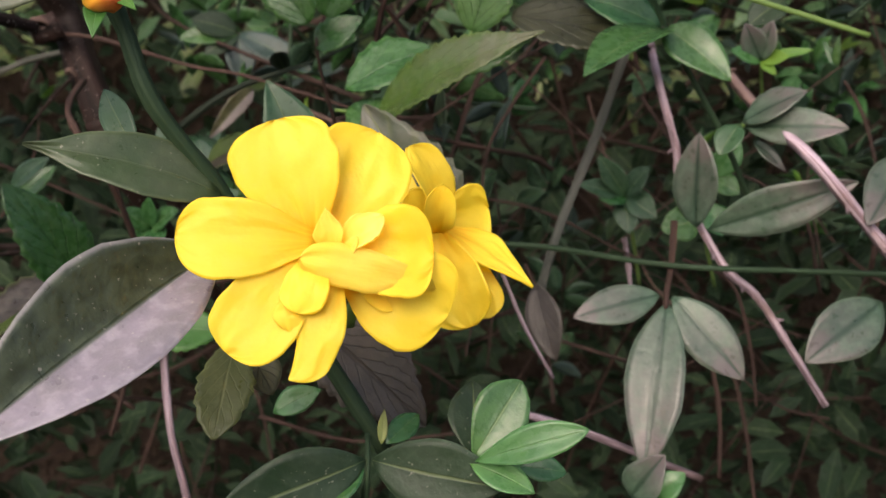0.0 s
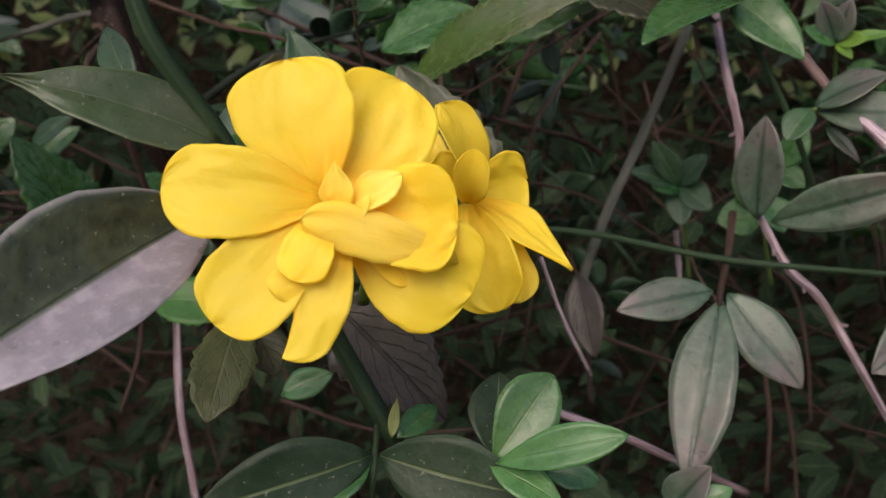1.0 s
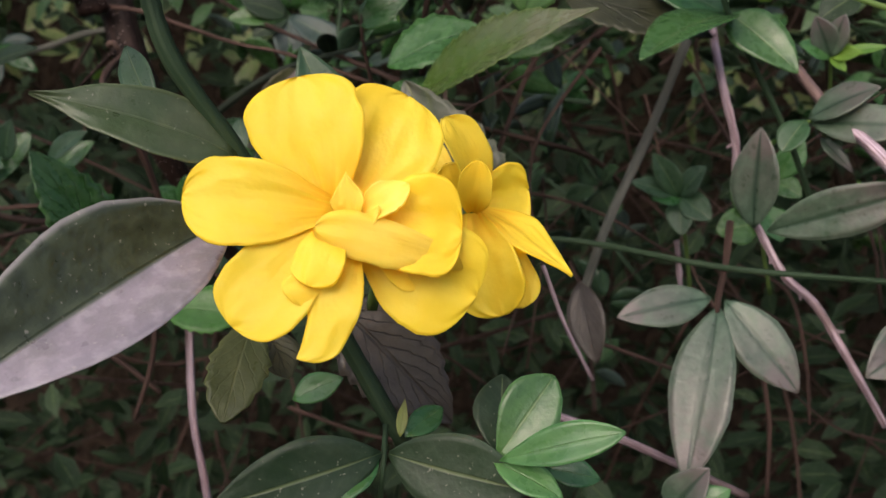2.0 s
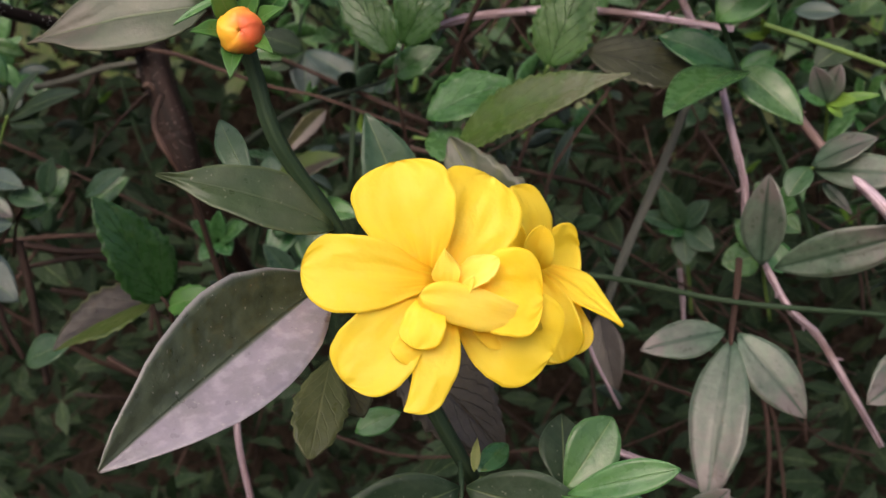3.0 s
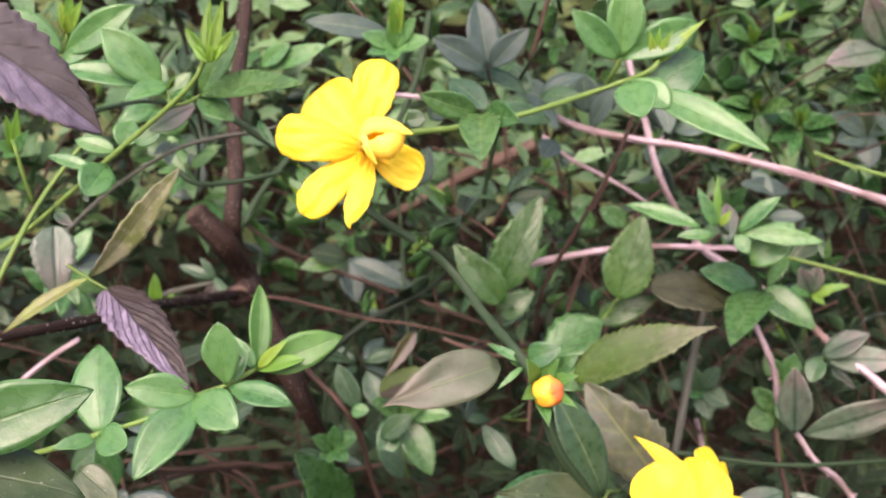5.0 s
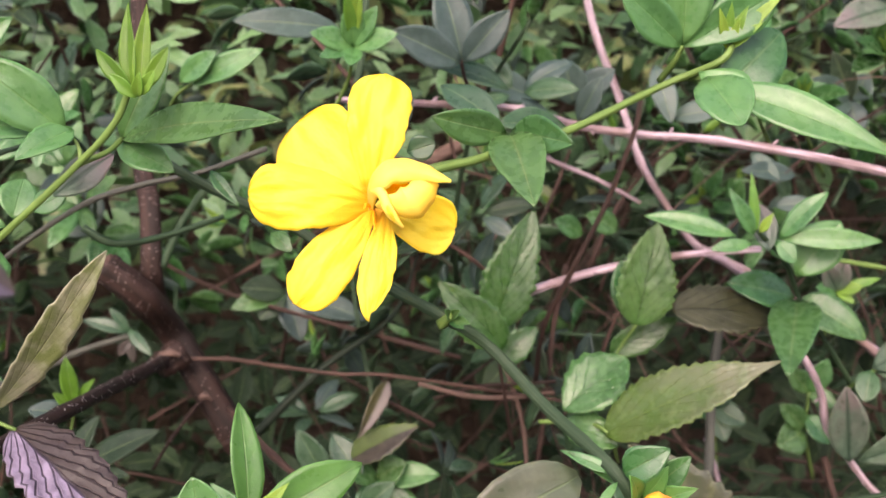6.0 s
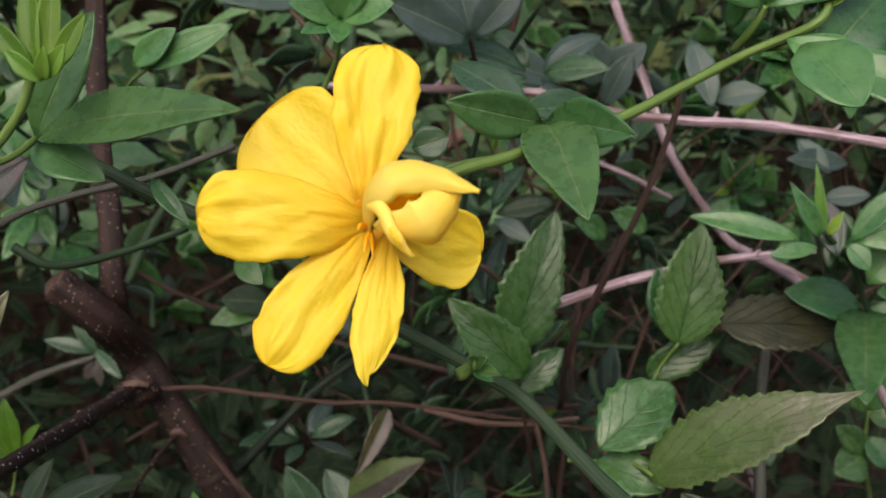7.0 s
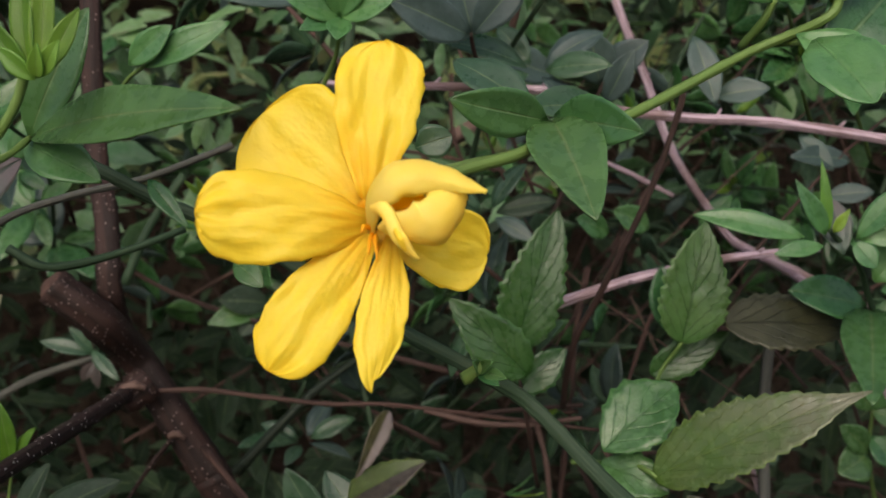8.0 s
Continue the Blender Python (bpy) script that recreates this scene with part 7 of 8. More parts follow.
lone_stem('twig', [(-0.02541, 0.31783, 0.89352), (-0.02585, 0.31455, 0.87725), (-0.02963, 0.31140, 0.86257)], 0.00075, 0.00060, 'twig', 'brown bare twig in the low thicket', 'twig', 'thin bare twigs')
lg_ = thing('jasmine_shoot', (-0.07410, 0.33256, 0.92933), 'green leaves of a shaded jasmine shoot', 'shoot')
leaf(lg_, (-0.08421, 0.33580, 0.92278), (-0.07136, 0.33120, 0.92180), 0.00691, (-0.189, -0.679, 0.709), 'blue', 'ell', fold=14)
leaf(lg_, (-0.07378, 0.33640, 0.92291), (-0.06995, 0.33381, 0.93442), 0.00622, (-0.001, -0.976, -0.219), 'blue', 'ell', fold=14)
leaf(lg_, (-0.06249, 0.33704, 0.92305), (-0.04937, 0.33448, 0.93216), 0.00587, (-0.386, -0.869, 0.311), 'blue', 'ell', fold=14)
leaf(lg_, (-0.09302, 0.33633, 0.92779), (-0.07744, 0.33170, 0.92593), 0.00760, (-0.126, -0.705, 0.698), 'slate', 'ell', fold=14)
leaf(lg_, (-0.10481, 0.33257, 0.91228), (-0.09617, 0.32995, 0.92233), 0.00691, (-0.325, -0.945, 0.033), 'slate', 'ell', fold=14)
leaf(lg_, (-0.11007, 0.33261, 0.91392), (-0.09450, 0.33038, 0.92403), 0.00863, (-0.337, -0.884, 0.325), 'blue', 'ell', fold=14)
leaf(lg_, (-0.09372, 0.33492, 0.92095), (-0.08241, 0.33007, 0.91914), 0.00656, (-0.154, -0.640, 0.753), 'blue', 'ell', fold=14)
leaf(lg_, (-0.11992, 0.32726, 0.88990), (-0.10563, 0.32268, 0.88861), 0.01036, (-0.127, -0.614, 0.779), 'blue', 'ell', fold=14)
leaf(lg_, (-0.10184, 0.32966, 0.89695), (-0.09203, 0.32413, 0.89214), 0.00863, (0.055, -0.598, 0.800), 'blue', 'ell', fold=14)
leaf(lg_, (-0.12671, 0.32551, 0.88298), (-0.11056, 0.32072, 0.88015), 0.01209, (-0.042, -0.608, 0.792), 'blue', 'ell', fold=14)
leaf(lg_, (-0.07789, 0.32693, 0.87676), (-0.06276, 0.32412, 0.88411), 0.01036, (-0.394, -0.754, 0.525), 'blue', 'ell', fold=14)
leaf(lg_, (-0.00928, 0.33838, 0.91518), (0.00130, 0.33552, 0.92355), 0.00760, (-0.473, -0.822, 0.318), 'blue', 'ell', fold=14)
leaf(lg_, (-0.00201, 0.33606, 0.90162), (-0.01043, 0.33283, 0.91332), 0.00691, (0.555, -0.813, 0.176), 'blue', 'ell', fold=14)
stem(lg_, [(-0.10497, 0.35249, 0.88429), (-0.09256, 0.34181, 0.90406), (-0.07895, 0.33576, 0.92114), (-0.07390, 0.33742, 0.92803)], 0.00052, 0.00044, 'twig')
mw = thing('jasmine_shoot', (-0.00250, 0.34556, 0.92200), 'green jasmine shoot in the shade of the bud', 'shoot')
leaf(mw, (-0.00249, 0.34546, 0.92146), (-0.01004, 0.33645, 0.90788), 0.00976, (0.008, -0.835, 0.549), 'jas', 'ell', fold=14)
leaf(mw, (-0.00249, 0.34546, 0.92146), (0.00703, 0.33583, 0.90183), 0.01156, (0.111, -0.870, 0.480), 'jas', 'ell', fold=14)
leaf(mw, (-0.00249, 0.34546, 0.92146), (0.01484, 0.33985, 0.92121), 0.00795, (-0.228, -0.735, 0.639), 'lite', 'ell', fold=14)
leaf(mw, (-0.00249, 0.34546, 0.92146), (-0.01208, 0.34032, 0.92808), 0.00723, (0.624, -0.687, 0.372), 'jas', 'ell', fold=14)
leaf(mw, (-0.00249, 0.34546, 0.92146), (0.00583, 0.34057, 0.92643), 0.00903, (-0.631, -0.660, 0.409), 'jas', 'ell', fold=14)
leaf(mw, (0.00400, 0.34558, 0.94953), (-0.00716, 0.33858, 0.93698), 0.00622, (0.293, -0.903, 0.313), 'withered', 'ovate', fold=30, teeth=5, ridges=0.03, nv=30, twist=25, label='withered pale grey leaf')
leaf(mw, (-0.00901, 0.34344, 0.92935), (0.01021, 0.33758, 0.93805), 0.01055, (0.097, -0.700, 0.707), 'curling', 'ovate', fold=16, teeth=7, nv=28)
leaf(mw, (-0.01662, 0.34367, 0.92396), (-0.02279, 0.34639, 0.93978), 0.00833, (-0.342, -0.690, 0.638), 'blue', 'ell', fold=12)
leaf(mw, (-0.00748, 0.34167, 0.92288), (-0.01332, 0.34984, 0.93542), 0.00882, (-0.022, -0.834, 0.551), 'blue', 'ell', fold=12)
leaf(mw, (-0.01913, 0.33554, 0.92567), (-0.01296, 0.33399, 0.92715), 0.00494, (-0.326, -0.758, 0.565), 'lite', 'round')
stem(mw, [(-0.00032, 0.35990, 0.89057), (-0.00223, 0.35131, 0.90959), (-0.00250, 0.34556, 0.92200)], 0.00056, 0.00047, 'shoot')
mw2 = thing('jasmine_shoot', (-0.02514, 0.34254, 0.91023), 'small green jasmine shoot low in the thicket', 'shoot')
leaf(mw2, (-0.02606, 0.34268, 0.91112), (-0.03253, 0.33758, 0.91741), 0.00614, (0.749, -0.598, 0.286), 'jas', 'ell', fold=14)
leaf(mw2, (-0.02606, 0.34268, 0.91112), (-0.01643, 0.33812, 0.91751), 0.00650, (-0.589, -0.714, 0.379), 'jas', 'ell', fold=14)
leaf(mw2, (-0.02606, 0.34268, 0.91112), (-0.02079, 0.33627, 0.90869), 0.00614, (-0.201, -0.486, 0.851), 'jas', 'ell', fold=14)
leaf(mw2, (-0.02606, 0.34268, 0.91112), (-0.02972, 0.33563, 0.90688), 0.00542, (0.217, -0.582, 0.783), 'jas', 'ell', fold=14)
leaf(mw2, (-0.02606, 0.34268, 0.91112), (-0.02452, 0.33853, 0.92097), 0.00506, (-0.055, -0.923, -0.380), 'lite', 'ell', fold=14)
stem(mw2, [(-0.02635, 0.35792, 0.88472), (-0.02616, 0.34718, 0.90280), (-0.02606, 0.34268, 0.91112)], 0.00056, 0.00046, 'twig')
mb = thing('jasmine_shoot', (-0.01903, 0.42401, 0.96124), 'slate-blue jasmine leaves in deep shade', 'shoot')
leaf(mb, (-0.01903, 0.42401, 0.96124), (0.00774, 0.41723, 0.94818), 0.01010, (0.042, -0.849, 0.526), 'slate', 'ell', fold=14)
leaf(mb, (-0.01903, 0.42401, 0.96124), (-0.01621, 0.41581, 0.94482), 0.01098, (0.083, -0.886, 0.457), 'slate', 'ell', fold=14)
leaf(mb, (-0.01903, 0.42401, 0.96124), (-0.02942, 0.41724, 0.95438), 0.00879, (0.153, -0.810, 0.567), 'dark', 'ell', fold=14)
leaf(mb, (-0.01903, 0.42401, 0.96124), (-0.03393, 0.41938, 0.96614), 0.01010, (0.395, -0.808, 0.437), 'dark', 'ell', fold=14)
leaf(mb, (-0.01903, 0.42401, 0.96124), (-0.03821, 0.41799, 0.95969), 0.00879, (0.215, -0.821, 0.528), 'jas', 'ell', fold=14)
stem(mb, [(-0.02358, 0.44816, 0.92898), (-0.01973, 0.43174, 0.94870), (-0.01903, 0.42401, 0.96124)], 0.00079, 0.00068, 'twig')
rw = thing('jasmine_shoot', (0.10687, 0.35688, 0.92073), 'green whorled jasmine shoot behind the pale twigs', 'shoot')
leaf(rw, (0.10676, 0.35653, 0.91872), (0.09869, 0.35416, 0.93053), 0.00690, (0.275, -0.961, -0.005), 'blue', 'ell', fold=14)
leaf(rw, (0.10676, 0.35653, 0.91872), (0.11264, 0.35266, 0.92798), 0.00690, (-0.713, -0.681, 0.168), 'blue', 'ell', fold=14)
leaf(rw, (0.10676, 0.35653, 0.91872), (0.11489, 0.34997, 0.91397), 0.00812, (-0.241, -0.748, 0.618), 'blue', 'ell', fold=14)
leaf(rw, (0.10676, 0.35653, 0.91872), (0.09904, 0.35198, 0.91859), 0.00731, (0.310, -0.549, 0.776), 'jas', 'ell', fold=14)
leaf(rw, (0.10676, 0.35653, 0.91872), (0.10759, 0.34968, 0.90930), 0.00772, (-0.245, -0.794, 0.556), 'blue', 'ell', fold=14)
leaf(rw, (0.10676, 0.35653, 0.91872), (0.09323, 0.35317, 0.92280), 0.00609, (0.355, -0.746, 0.563), 'blue', 'ell', fold=14)
stem(rw, [(0.11395, 0.37100, 0.88888), (0.11040, 0.36400, 0.90513), (0.10676, 0.35653, 0.91872)], 0.00063, 0.00052, 'shoot')
ry = thing('jasmine_shoot', (0.13453, 0.33102, 0.95835), 'pale leaf tuft with yellow young leaves', 'shoot')
leaf(ry, (0.13547, 0.33094, 0.95831), (0.13050, 0.32891, 0.96761), 0.00672, (0.038, -0.980, -0.194), 'pale', 'ell', fold=16)
leaf(ry, (0.13547, 0.33094, 0.95831), (0.13703, 0.32854, 0.96826), 0.00635, (-0.591, -0.800, -0.101), 'pale', 'ell', fold=16)
leaf(ry, (0.13547, 0.33094, 0.95831), (0.14120, 0.32672, 0.95986), 0.00448, (-0.592, -0.610, 0.527), 'lime', 'ell', fold=16)
leaf(ry, (0.13547, 0.33094, 0.95831), (0.14684, 0.32659, 0.96146), 0.00299, (-0.427, -0.721, 0.545), 'lime', 'ell', fold=16)
leaf(ry, (0.13547, 0.33094, 0.95831), (0.12738, 0.32801, 0.96133), 0.00560, (0.451, -0.758, 0.471), 'lite', 'ell', fold=16)
leaf(ry, (0.13547, 0.33094, 0.95831), (0.13817, 0.32614, 0.95540), 0.00261, (-0.420, -0.631, 0.652), 'lime', 'ell', fold=16)
stem(ry, [(0.14022, 0.34733, 0.93810), (0.13838, 0.33913, 0.94840), (0.13547, 0.33094, 0.95831)], 0.00048, 0.00039, 'shoot')
rb = thing('jasmine_shoot', (0.19537, 0.41636, 1.00491), 'dark slate leaves high in the thicket', 'shoot')
leaf(rb, (0.19640, 0.41586, 1.00258), (0.18125, 0.41166, 1.00125), 0.01107, (0.160, -0.772, 0.615), 'slate', 'ell', fold=14)
leaf(rb, (0.19640, 0.41586, 1.00258), (0.20197, 0.41200, 1.01171), 0.01107, (-0.692, -0.711, 0.121), 'slate', 'ell', fold=14)
leaf(rb, (0.19640, 0.41586, 1.00258), (0.19434, 0.40856, 0.98942), 0.01034, (-0.398, -0.774, 0.492), 'slate', 'ell', fold=14)
leaf(rb, (0.19640, 0.41586, 1.00258), (0.17959, 0.41382, 1.01262), 0.00923, (0.217, -0.961, 0.169), 'slate', 'ell', fold=14)
leaf(rb, (0.19640, 0.41586, 1.00258), (0.18922, 0.41466, 1.02127), 0.00923, (-0.228, -0.962, -0.149), 'dark', 'ell', fold=14)
stem(rb, [(0.21575, 0.43922, 0.97046), (0.20292, 0.42288, 0.98762), (0.19640, 0.41586, 1.00258)], 0.00083, 0.00071, 'twig')
rl = thing('jasmine_shoot', (0.13717, 0.35709, 0.99117), 'dull green leaves under a branch', 'shoot')
leaf(rl, (0.12560, 0.35910, 0.99752), (0.13140, 0.35288, 0.98797), 0.00593, (-0.268, -0.873, 0.407), 'slate', 'ell', fold=14)
leaf(rl, (0.13904, 0.35659, 0.98913), (0.11991, 0.35468, 0.99329), 0.00673, (0.186, -0.870, 0.456), 'slate', 'ell', fold=14)
leaf(rl, (0.13064, 0.35569, 0.98065), (0.14180, 0.35081, 0.98076), 0.00593, (-0.347, -0.781, 0.520), 'slate', 'ell', fold=14)
leaf(rl, (0.14611, 0.35319, 0.97316), (0.13611, 0.34866, 0.96645), 0.00989, (-0.147, -0.703, 0.696), 'dark', 'ell', fold=14)
leaf(rl, (0.07005, 0.36011, 0.98016), (0.06061, 0.35779, 0.98599), 0.00712, (0.383, -0.884, 0.268), 'jas', 'ell', fold=14)
leaf(rl, (0.08095, 0.35922, 0.97972), (0.07046, 0.35716, 0.98656), 0.00791, (0.342, -0.905, 0.252), 'jas', 'ell', fold=14)
stem(rl, [(0.14616, 0.36236, 0.96750), (0.14079, 0.36036, 0.98250), (0.13816, 0.35701, 0.99113)], 0.00061, 0.00050, 'twig')

# ---- the thicket behind ----
def cheap_blades(rnd, count, where, size, spread_up=0.75):
    """Many small folded leaves, six faces each, in one list of vertices and faces."""
    verts, faces, uvs = [], [], []
    rows = ((0.0, 0.06), (0.28, 0.82), (0.62, 0.9), (1.0, 0.03))
    for _ in range(count):
        c = Vector(where(rnd))
        y = Vector((rnd.gauss(0, 1), rnd.gauss(0, 0.7), rnd.gauss(-0.1, 0.7))).normalized()
        z = Vector((rnd.gauss(0, 0.5), rnd.gauss(-0.5, 0.5), spread_up)).normalized()
        z = (z - z.dot(y) * y).normalized()
        x = y.cross(z)
        ln = size * rnd.uniform(0.6, 1.3)
        w = ln * rnd.uniform(0.18, 0.27)
        k0 = len(verts)
        for v, h in rows:
            bow = 0.35 * ln * v * (1 - v) * rnd.uniform(0.2, 0.9)
            for u in (-1, 0, 1):
                verts.append(c + y * (v * ln) + x * (u * w * h) + z * (bow + abs(u) * w * h * 0.3))
                uvs.append(((u + 1) / 2, v))
        for j in range(3):
            for i in range(2):
                q = k0 + 3 * j + i
                faces.append((q, q + 1, q + 4, q + 3))
    return verts, faces, uvs


def foliage(name, count, where, size, mat, label, seed):
    rnd = random.Random(seed)
    ob = new(name, mesh_of(name, *cheap_blades(rnd, count, where, size)))
    ob.data.materials.append(MAT[mat])
    return tagged(ob, label, "foliage", kind="stuff")


def in_box(x0, x1, y0, y1, z0, z1):
    return lambda rnd: (rnd.uniform(x0, x1), rnd.uniform(y0, y1), rnd.uniform(z0, z1))


def in_clump(x0, x1, y0, y1, z0, z1):
    """Within a rounded, uneven mass of foliage."""
    def where(rnd):
        while True:
            a, b, c = (rnd.uniform(-1, 1) for _ in range(3))
            edge = 1.0 + 0.35 * noise.noise((3.1 * a + x0, 3.1 * b + y0, 3.1 * c))
            if abs(a) ** 2.6 + abs(b) ** 2.6 + max(0.0, c) ** 2.6 < edge:
                return (x0 + x1) / 2 + a * (x1 - x0) / 1.8, (y0 + y1) / 2 + b * (y1 - y0) / 1.8, z0 + (c + 1) / 2 * (z1 - z0)
    return where


MAT["far"] = leaf_material("thicket_leaf", (0.075, 0.175, 0.07), (0.115, 0.2, 0.115), island=True, spread=0.9, gloss=0.3)
# Dark copy of the thicket leaf; the interior's shade is in its colour.
MAT["far_shade"] = leaf_material("thicket_leaf_shade_dark", (0.016, 0.034, 0.017), (0.025, 0.041, 0.026), island=True, spread=0.9, gloss=0.08, rough=0.65)
# Lighter copy of the thicket leaf: far-off sunlight put into its colour.
MAT["far_sunlit"] = leaf_material("sunlit_leaf_far_off", (0.1, 0.17, 0.06), (0.15, 0.17, 0.085), island=True, spread=0.9, gloss=0.3)


def thicket_shoot(rnd, label, tones):
    """A leafy jasmine shoot along +z with pairs of leaf trios, built round the origin."""
    long = rnd.uniform(0.05, 0.11)
    shoot = thing("jasmine_shoot", (0, 0, 0), label, "shoot", "leafy shoots in the thicket")
    lean = Vector((rnd.uniform(-0.3, 0.3), rnd.uniform(-0.3, 0.3), 1)).normalized()
    line = [lean * long * s + Vector((0.008 * math.sin(3 * s), 0.006 * math.cos(4 * s), 0)) for s in (0, 0.35, 0.7, 1.0)]
    stem(shoot, line, 0.0009, 0.0005, rnd.choice(("shoot", "cane", "twig")), per=3, sides=6)
    nodes = rnd.randint(2, 4)
    for k in range(nodes):
        s = (k + 0.6) / nodes
        p = lean * long * s
        turn = rnd.uniform(0, 6.3)
        for side in (0, math.pi):
            for off, ln in ((0.0, 1.0), (0.75, 0.72), (-0.75, 0.72)):
                a = turn + side + off
                d = Vector((math.cos(a), math.sin(a), rnd.uniform(-0.1, 0.6))).normalized()
                size = rnd.uniform(0.013, 0.021) * ln
                up = Vector((0, 0, 1)) + 0.4 * Vector((rnd.uniform(-1, 1), rnd.uniform(-1, 0.4), 0))
                leaf(shoot, p + d * 0.002, p + d * (0.002 + size), size * rnd.uniform(0.36, 0.5), up,
                     rnd.choice(tones), "ell", nu=2, nv=6, fold=14, arch=0.07, thick=0.00015)
    for k in range(3):
        d = (lean + 0.5 * Vector((rnd.uniform(-1, 1), rnd.uniform(-1, 1), 0))).normalized()
        leaf(shoot, line[-1], line[-1] + d * 0.011, 0.0035, Vector((0, -1, 0.3)), rnd.choice(("lite", "lime", "jas")), "lance", "young_leaf", nu=2, nv=5, fold=18)
    return shoot


rnd = random.Random(11)
# The second set puts the low thicket's shade into darker leaf colours.
FRESH, DULL_SHADE = ("jas", "lite", "jas", "slate"), ("blue", "dark", "slate", "blue")
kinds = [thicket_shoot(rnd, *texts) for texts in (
    ("leafy green jasmine shoot in the thicket", FRESH), ("jasmine shoot with dull bluish shade-darkened leaves in the thicket", DULL_SHADE),
    ("dark shaded jasmine shoot in the thicket", DULL_SHADE), ("jasmine shoot with a fresh tip in the thicket", FRESH),
    ("spreading jasmine shoot in the thicket", DULL_SHADE))]


def shoot_place(rnd, low):
    """Somewhere in the thicket, seldom under the given height."""
    while True:
        y = rnd.uniform(0.36, 0.6)
        x = rnd.uniform(-0.27, 0.3) * (y / 0.45)
        z = rnd.uniform(0.72, 1.13)
        if -0.14 < x < 0.0 and y < 0.47 and 0.87 < z < 1.07:
            continue
        if rnd.random() < 0.015 + 0.985 * min(1.0, max(0.0, (z - low) / 0.07)):
            return x, y, z


for first, low in zip(kinds, (0.88, 0.8, 0.82, 0.91, 0.78)):
    first.matrix_basis = pose(*shoot_place(rnd, low), rnd.uniform(-50, 50), rnd.uniform(-50, 50), rnd.uniform(0, 360))
    for _ in range(33):
        copy_thing(first, pose(*shoot_place(rnd, low), rnd.uniform(-60, 60), rnd.uniform(-60, 60), rnd.uniform(0, 360)))

TWIG_WORDS = ("thin reddish brown bare twig", "thin grey-brown bare twig", "crooked brown bare twig")
for k in range(48):
    y = rnd.uniform(0.43, 0.62)
    p = Vector((rnd.uniform(-0.2, 0.26) * y / 0.46, y, 0.72 + 0.3 * rnd.random() ** 1.5))
    d = Vector((rnd.gauss(0, 0.8), rnd.gauss(0, 0.35), rnd.gauss(0.2, 0.7))).normalized()
    long = rnd.uniform(0.1, 0.28)
    bow = Vector((rnd.gauss(0, 1), rnd.gauss(0, 0.5), rnd.gauss(0, 1))) * 0.16 * long
    r = rnd.uniform(0.0004, 0.0011)
    lone_stem("twig", [p - d * long / 2, p - d * long / 6 + bow, p + d * long / 5 + 0.7 * bow, p + d * long / 2], r, r * 0.7,
              rnd.choice(("twig", "twig", "twig", "bark")), TWIG_WORDS[k % 3], "twig", "bare twigs in the thicket", per=4, sides=6, rough=0.12)

for k in range(26):
    p = Vector((rnd.uniform(0.0, 0.24), rnd.uniform(0.34, 0.47), rnd.uniform(0.84, 1.01)))
    d = Vector((rnd.gauss(0, 1.0), rnd.gauss(0, 0.3), rnd.gauss(0.1, 0.6))).normalized()
    long = rnd.uniform(0.07, 0.18)
    bow = Vector((rnd.gauss(0, 1), rnd.gauss(0, 0.5), rnd.gauss(0, 1))) * 0.1 * long
    r = rnd.uniform(0.0003, 0.0006)
    lone_stem("twig", [p - d * long / 2, p - d * long / 6 + bow, p + d * long / 5 + 0.6 * bow, p + d * long / 2], r, r * 0.6,
              rnd.choice(("twig", "twig", "limb")), TWIG_WORDS[k % 3], "twig", "bare twigs in the thicket", per=4, sides=6, rough=0.14)

foliage("thicket_leaves", 6500, in_box(-0.45, 0.5, 0.46, 0.8, 0.48, 0.9), 0.02, "far_shade", "shaded jasmine leaves low in the thicket", 13)
foliage("thicket_leaves", 2400, in_box(-0.5, 0.6, 0.66, 0.95, 0.74, 1.05), 0.022, "far_shade", "dense small shade-darkened jasmine leaves deep in the thicket", 3)
foliage("thicket_leaves", 2600, in_box(-0.4, 0.5, 0.44, 0.72, 0.96, 1.2), 0.018, "far", "dense small green jasmine leaves high in the thicket", 4)
foliage("thicket_leaves", 5500, in_clump(-1.3, 1.4, 0.87, 1.25, 0.9, 1.75), 0.04, "far_sunlit", "dense green foliage at the back of the thicket", 5)
# Two side masses added out of view to shade the thicket.
foliage("thicket_leaves", 4000, in_clump(-1.5, -0.55, 0.15, 0.95, 0.0, 1.6), 0.034, "far", "added green foliage beside the thicket, out of view", 6)
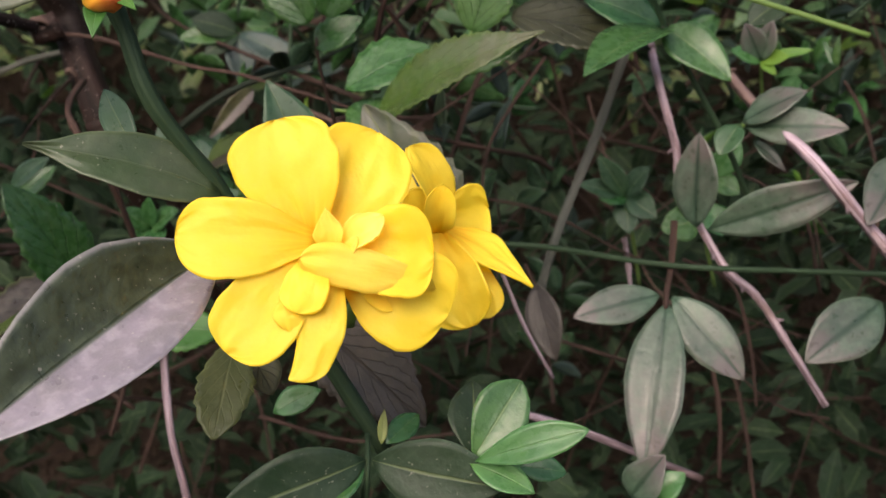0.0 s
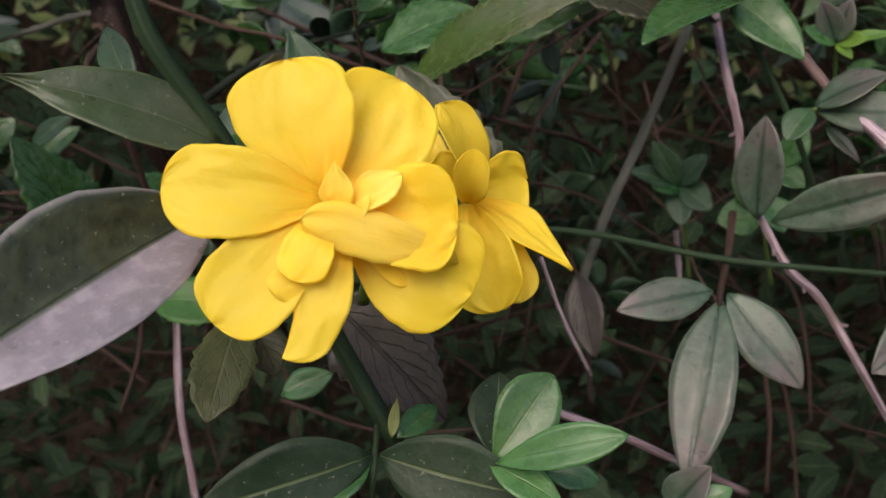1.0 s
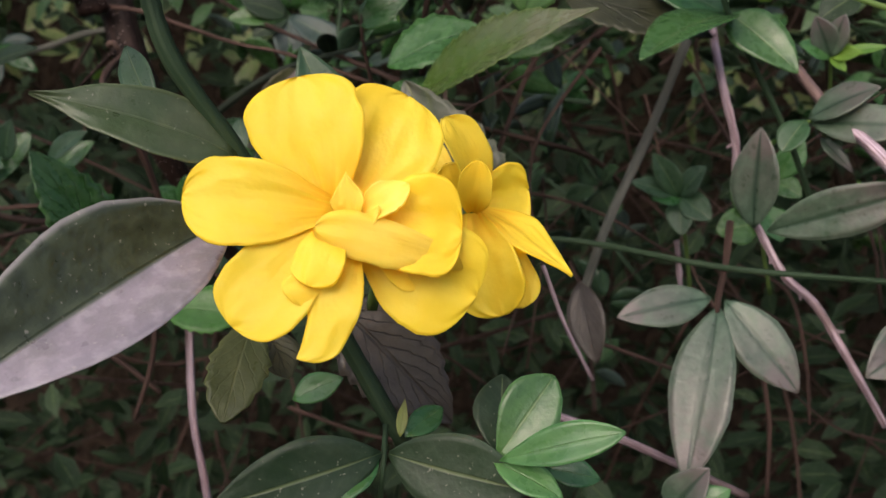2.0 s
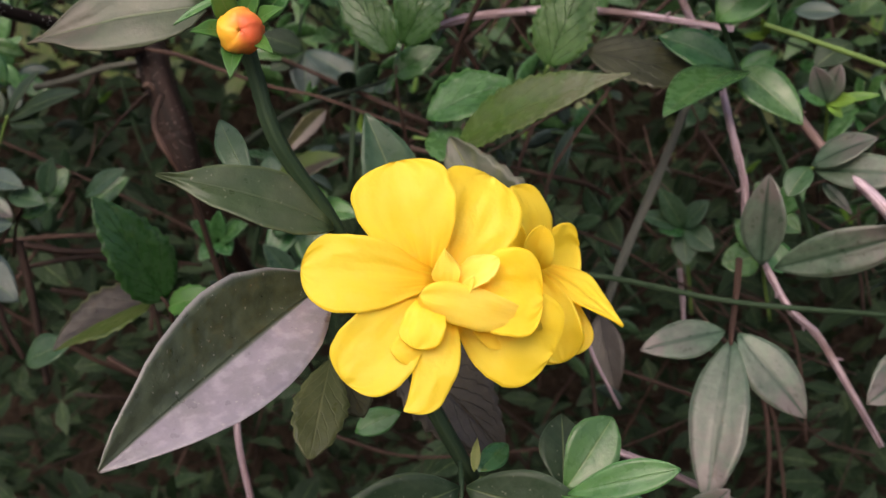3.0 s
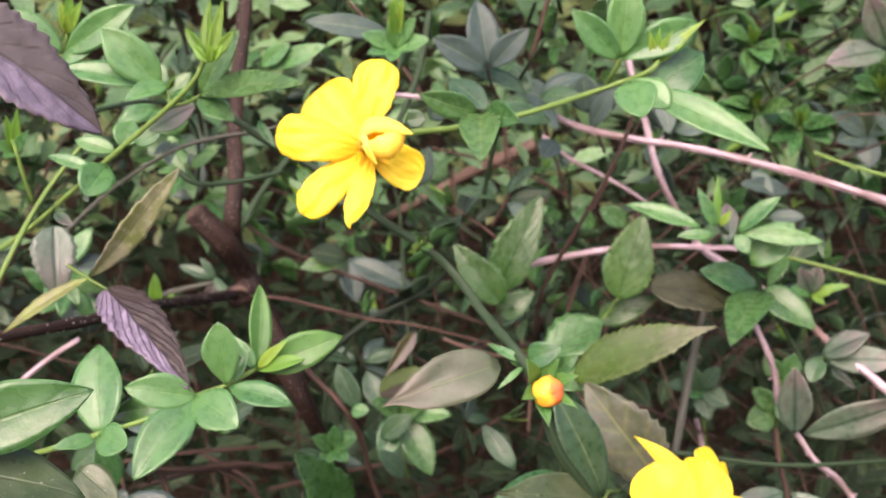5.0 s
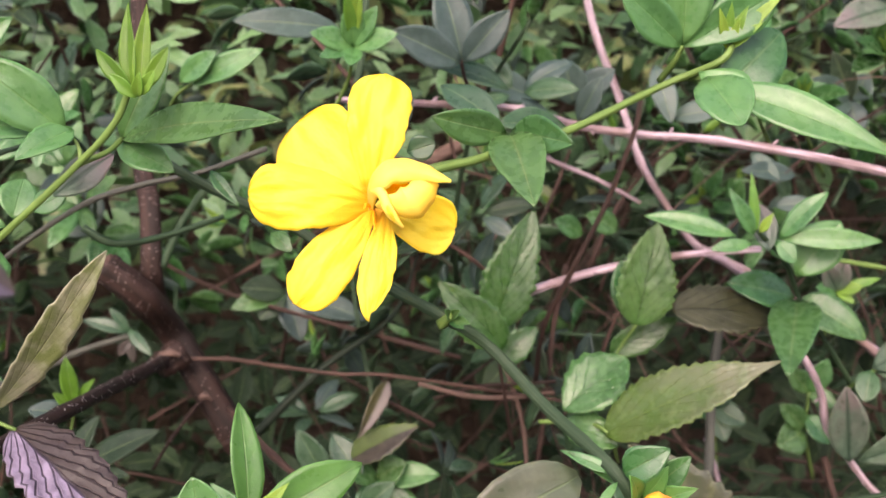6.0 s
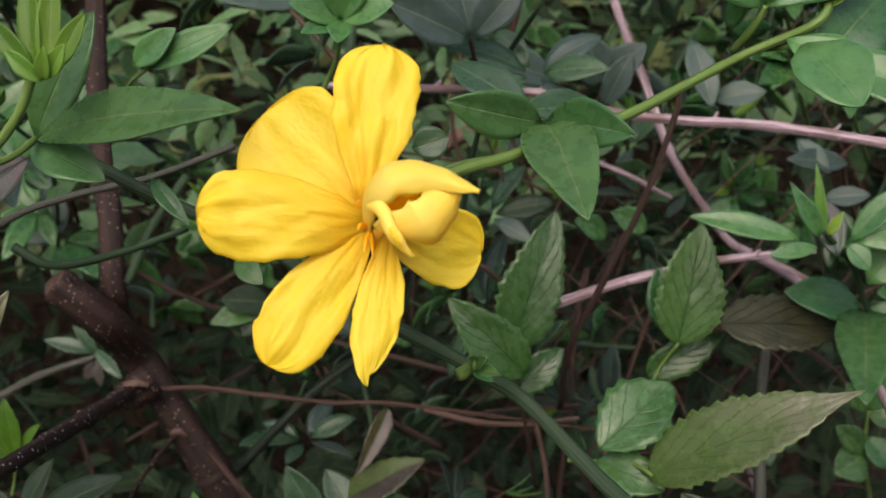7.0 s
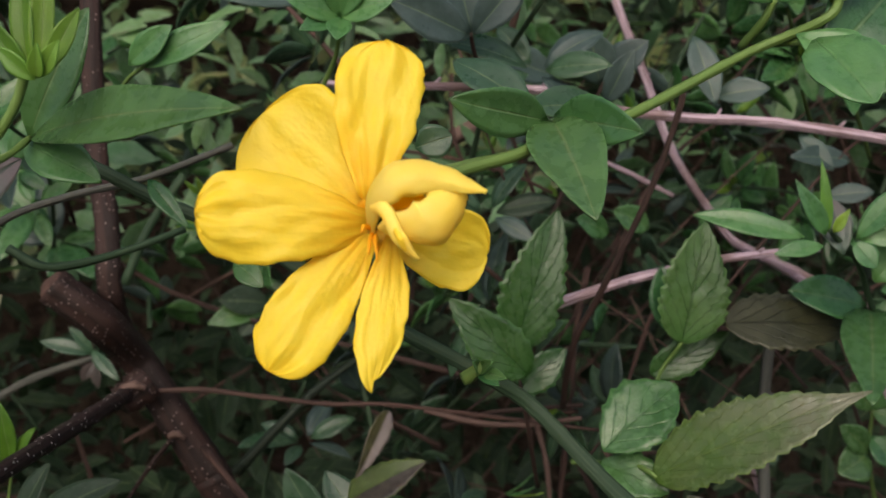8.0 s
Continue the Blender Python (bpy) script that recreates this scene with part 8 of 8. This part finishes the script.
foliage("thicket_leaves", 4000, in_clump(0.62, 1.5, 0.15, 0.95, 0.0, 1.6), 0.034, "far", "added green foliage beside the thicket, out of view", 7)
foliage("thicket_leaves", 1500, in_box(-0.6, 0.7, 0.4, 0.9, 0.02, 0.3), 0.034, "far_shade", "shaded foliage low in the thicket", 8)
# Added canopy out of view; it blocks sky light from the interior.
foliage("thicket_leaves", 9000, in_clump(-0.9, 1.0, 0.68, 1.2, 1.3, 1.7), 0.034, "far", "unseen green foliage added above the thicket against the sky", 9)
# Made-up hedge behind the camera, there to cut light from the low sky.
foliage("hedge_leaves", 10000, in_clump(-3.0, 3.0, -2.7, -1.9, 0.0, 1.9), 0.075, "far", "foliage of an added unseen hedge that blocks low sky", 10)

# ---- ground ----
m, n, l, bsdf = material("leafy_soil")
place = n.new("ShaderNodeTexCoord").outputs["Object"]
clods, crumbs = noise_at(n, l, place, 9.0, 6.0), noise_at(n, l, place, 90.0, 4.0)
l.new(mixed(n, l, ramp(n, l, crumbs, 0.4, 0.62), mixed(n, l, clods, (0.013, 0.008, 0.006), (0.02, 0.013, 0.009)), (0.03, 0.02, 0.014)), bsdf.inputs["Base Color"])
bsdf.inputs["Roughness"].default_value = 0.95
bsdf.inputs["Specular IOR Level"].default_value = 0.15
bumped(n, l, maths(n, l, "ADD", clods, crumbs), 0.8, 0.02, bsdf)
MAT["soil"] = m
steps = [-400, -60, -10, -3, -1.5, -0.7, 0, 0.5, 0.9, 1.1, 1.2, 1.3, 1.4, 1.5, 1.7, 2.0, 2.5, 3.5, 10, 60, 400]
side = len(steps)


def rise(y):
    """A made-up bank behind the thicket that closes its gaps to bright ground."""
    s = min(max((y - 0.95) / 0.55, 0.0), 1.0)
    return 2.6 * s * s * (3 - 2 * s)


verts = [(x, y, rise(y) + (0.05 * noise.noise((x * 1.3, y * 1.3, 0)) if abs(x) < 5 and abs(y) < 5 else 0.0)) for y in steps for x in steps]
faces = [(j * side + i, j * side + i + 1, (j + 1) * side + i + 1, (j + 1) * side + i) for j in range(side - 1) for i in range(side - 1)]
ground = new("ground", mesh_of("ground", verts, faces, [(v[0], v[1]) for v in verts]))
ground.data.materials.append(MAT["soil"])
tagged(ground, "dark leafy soil with an added bank behind the shrubs", "ground", kind="structure")
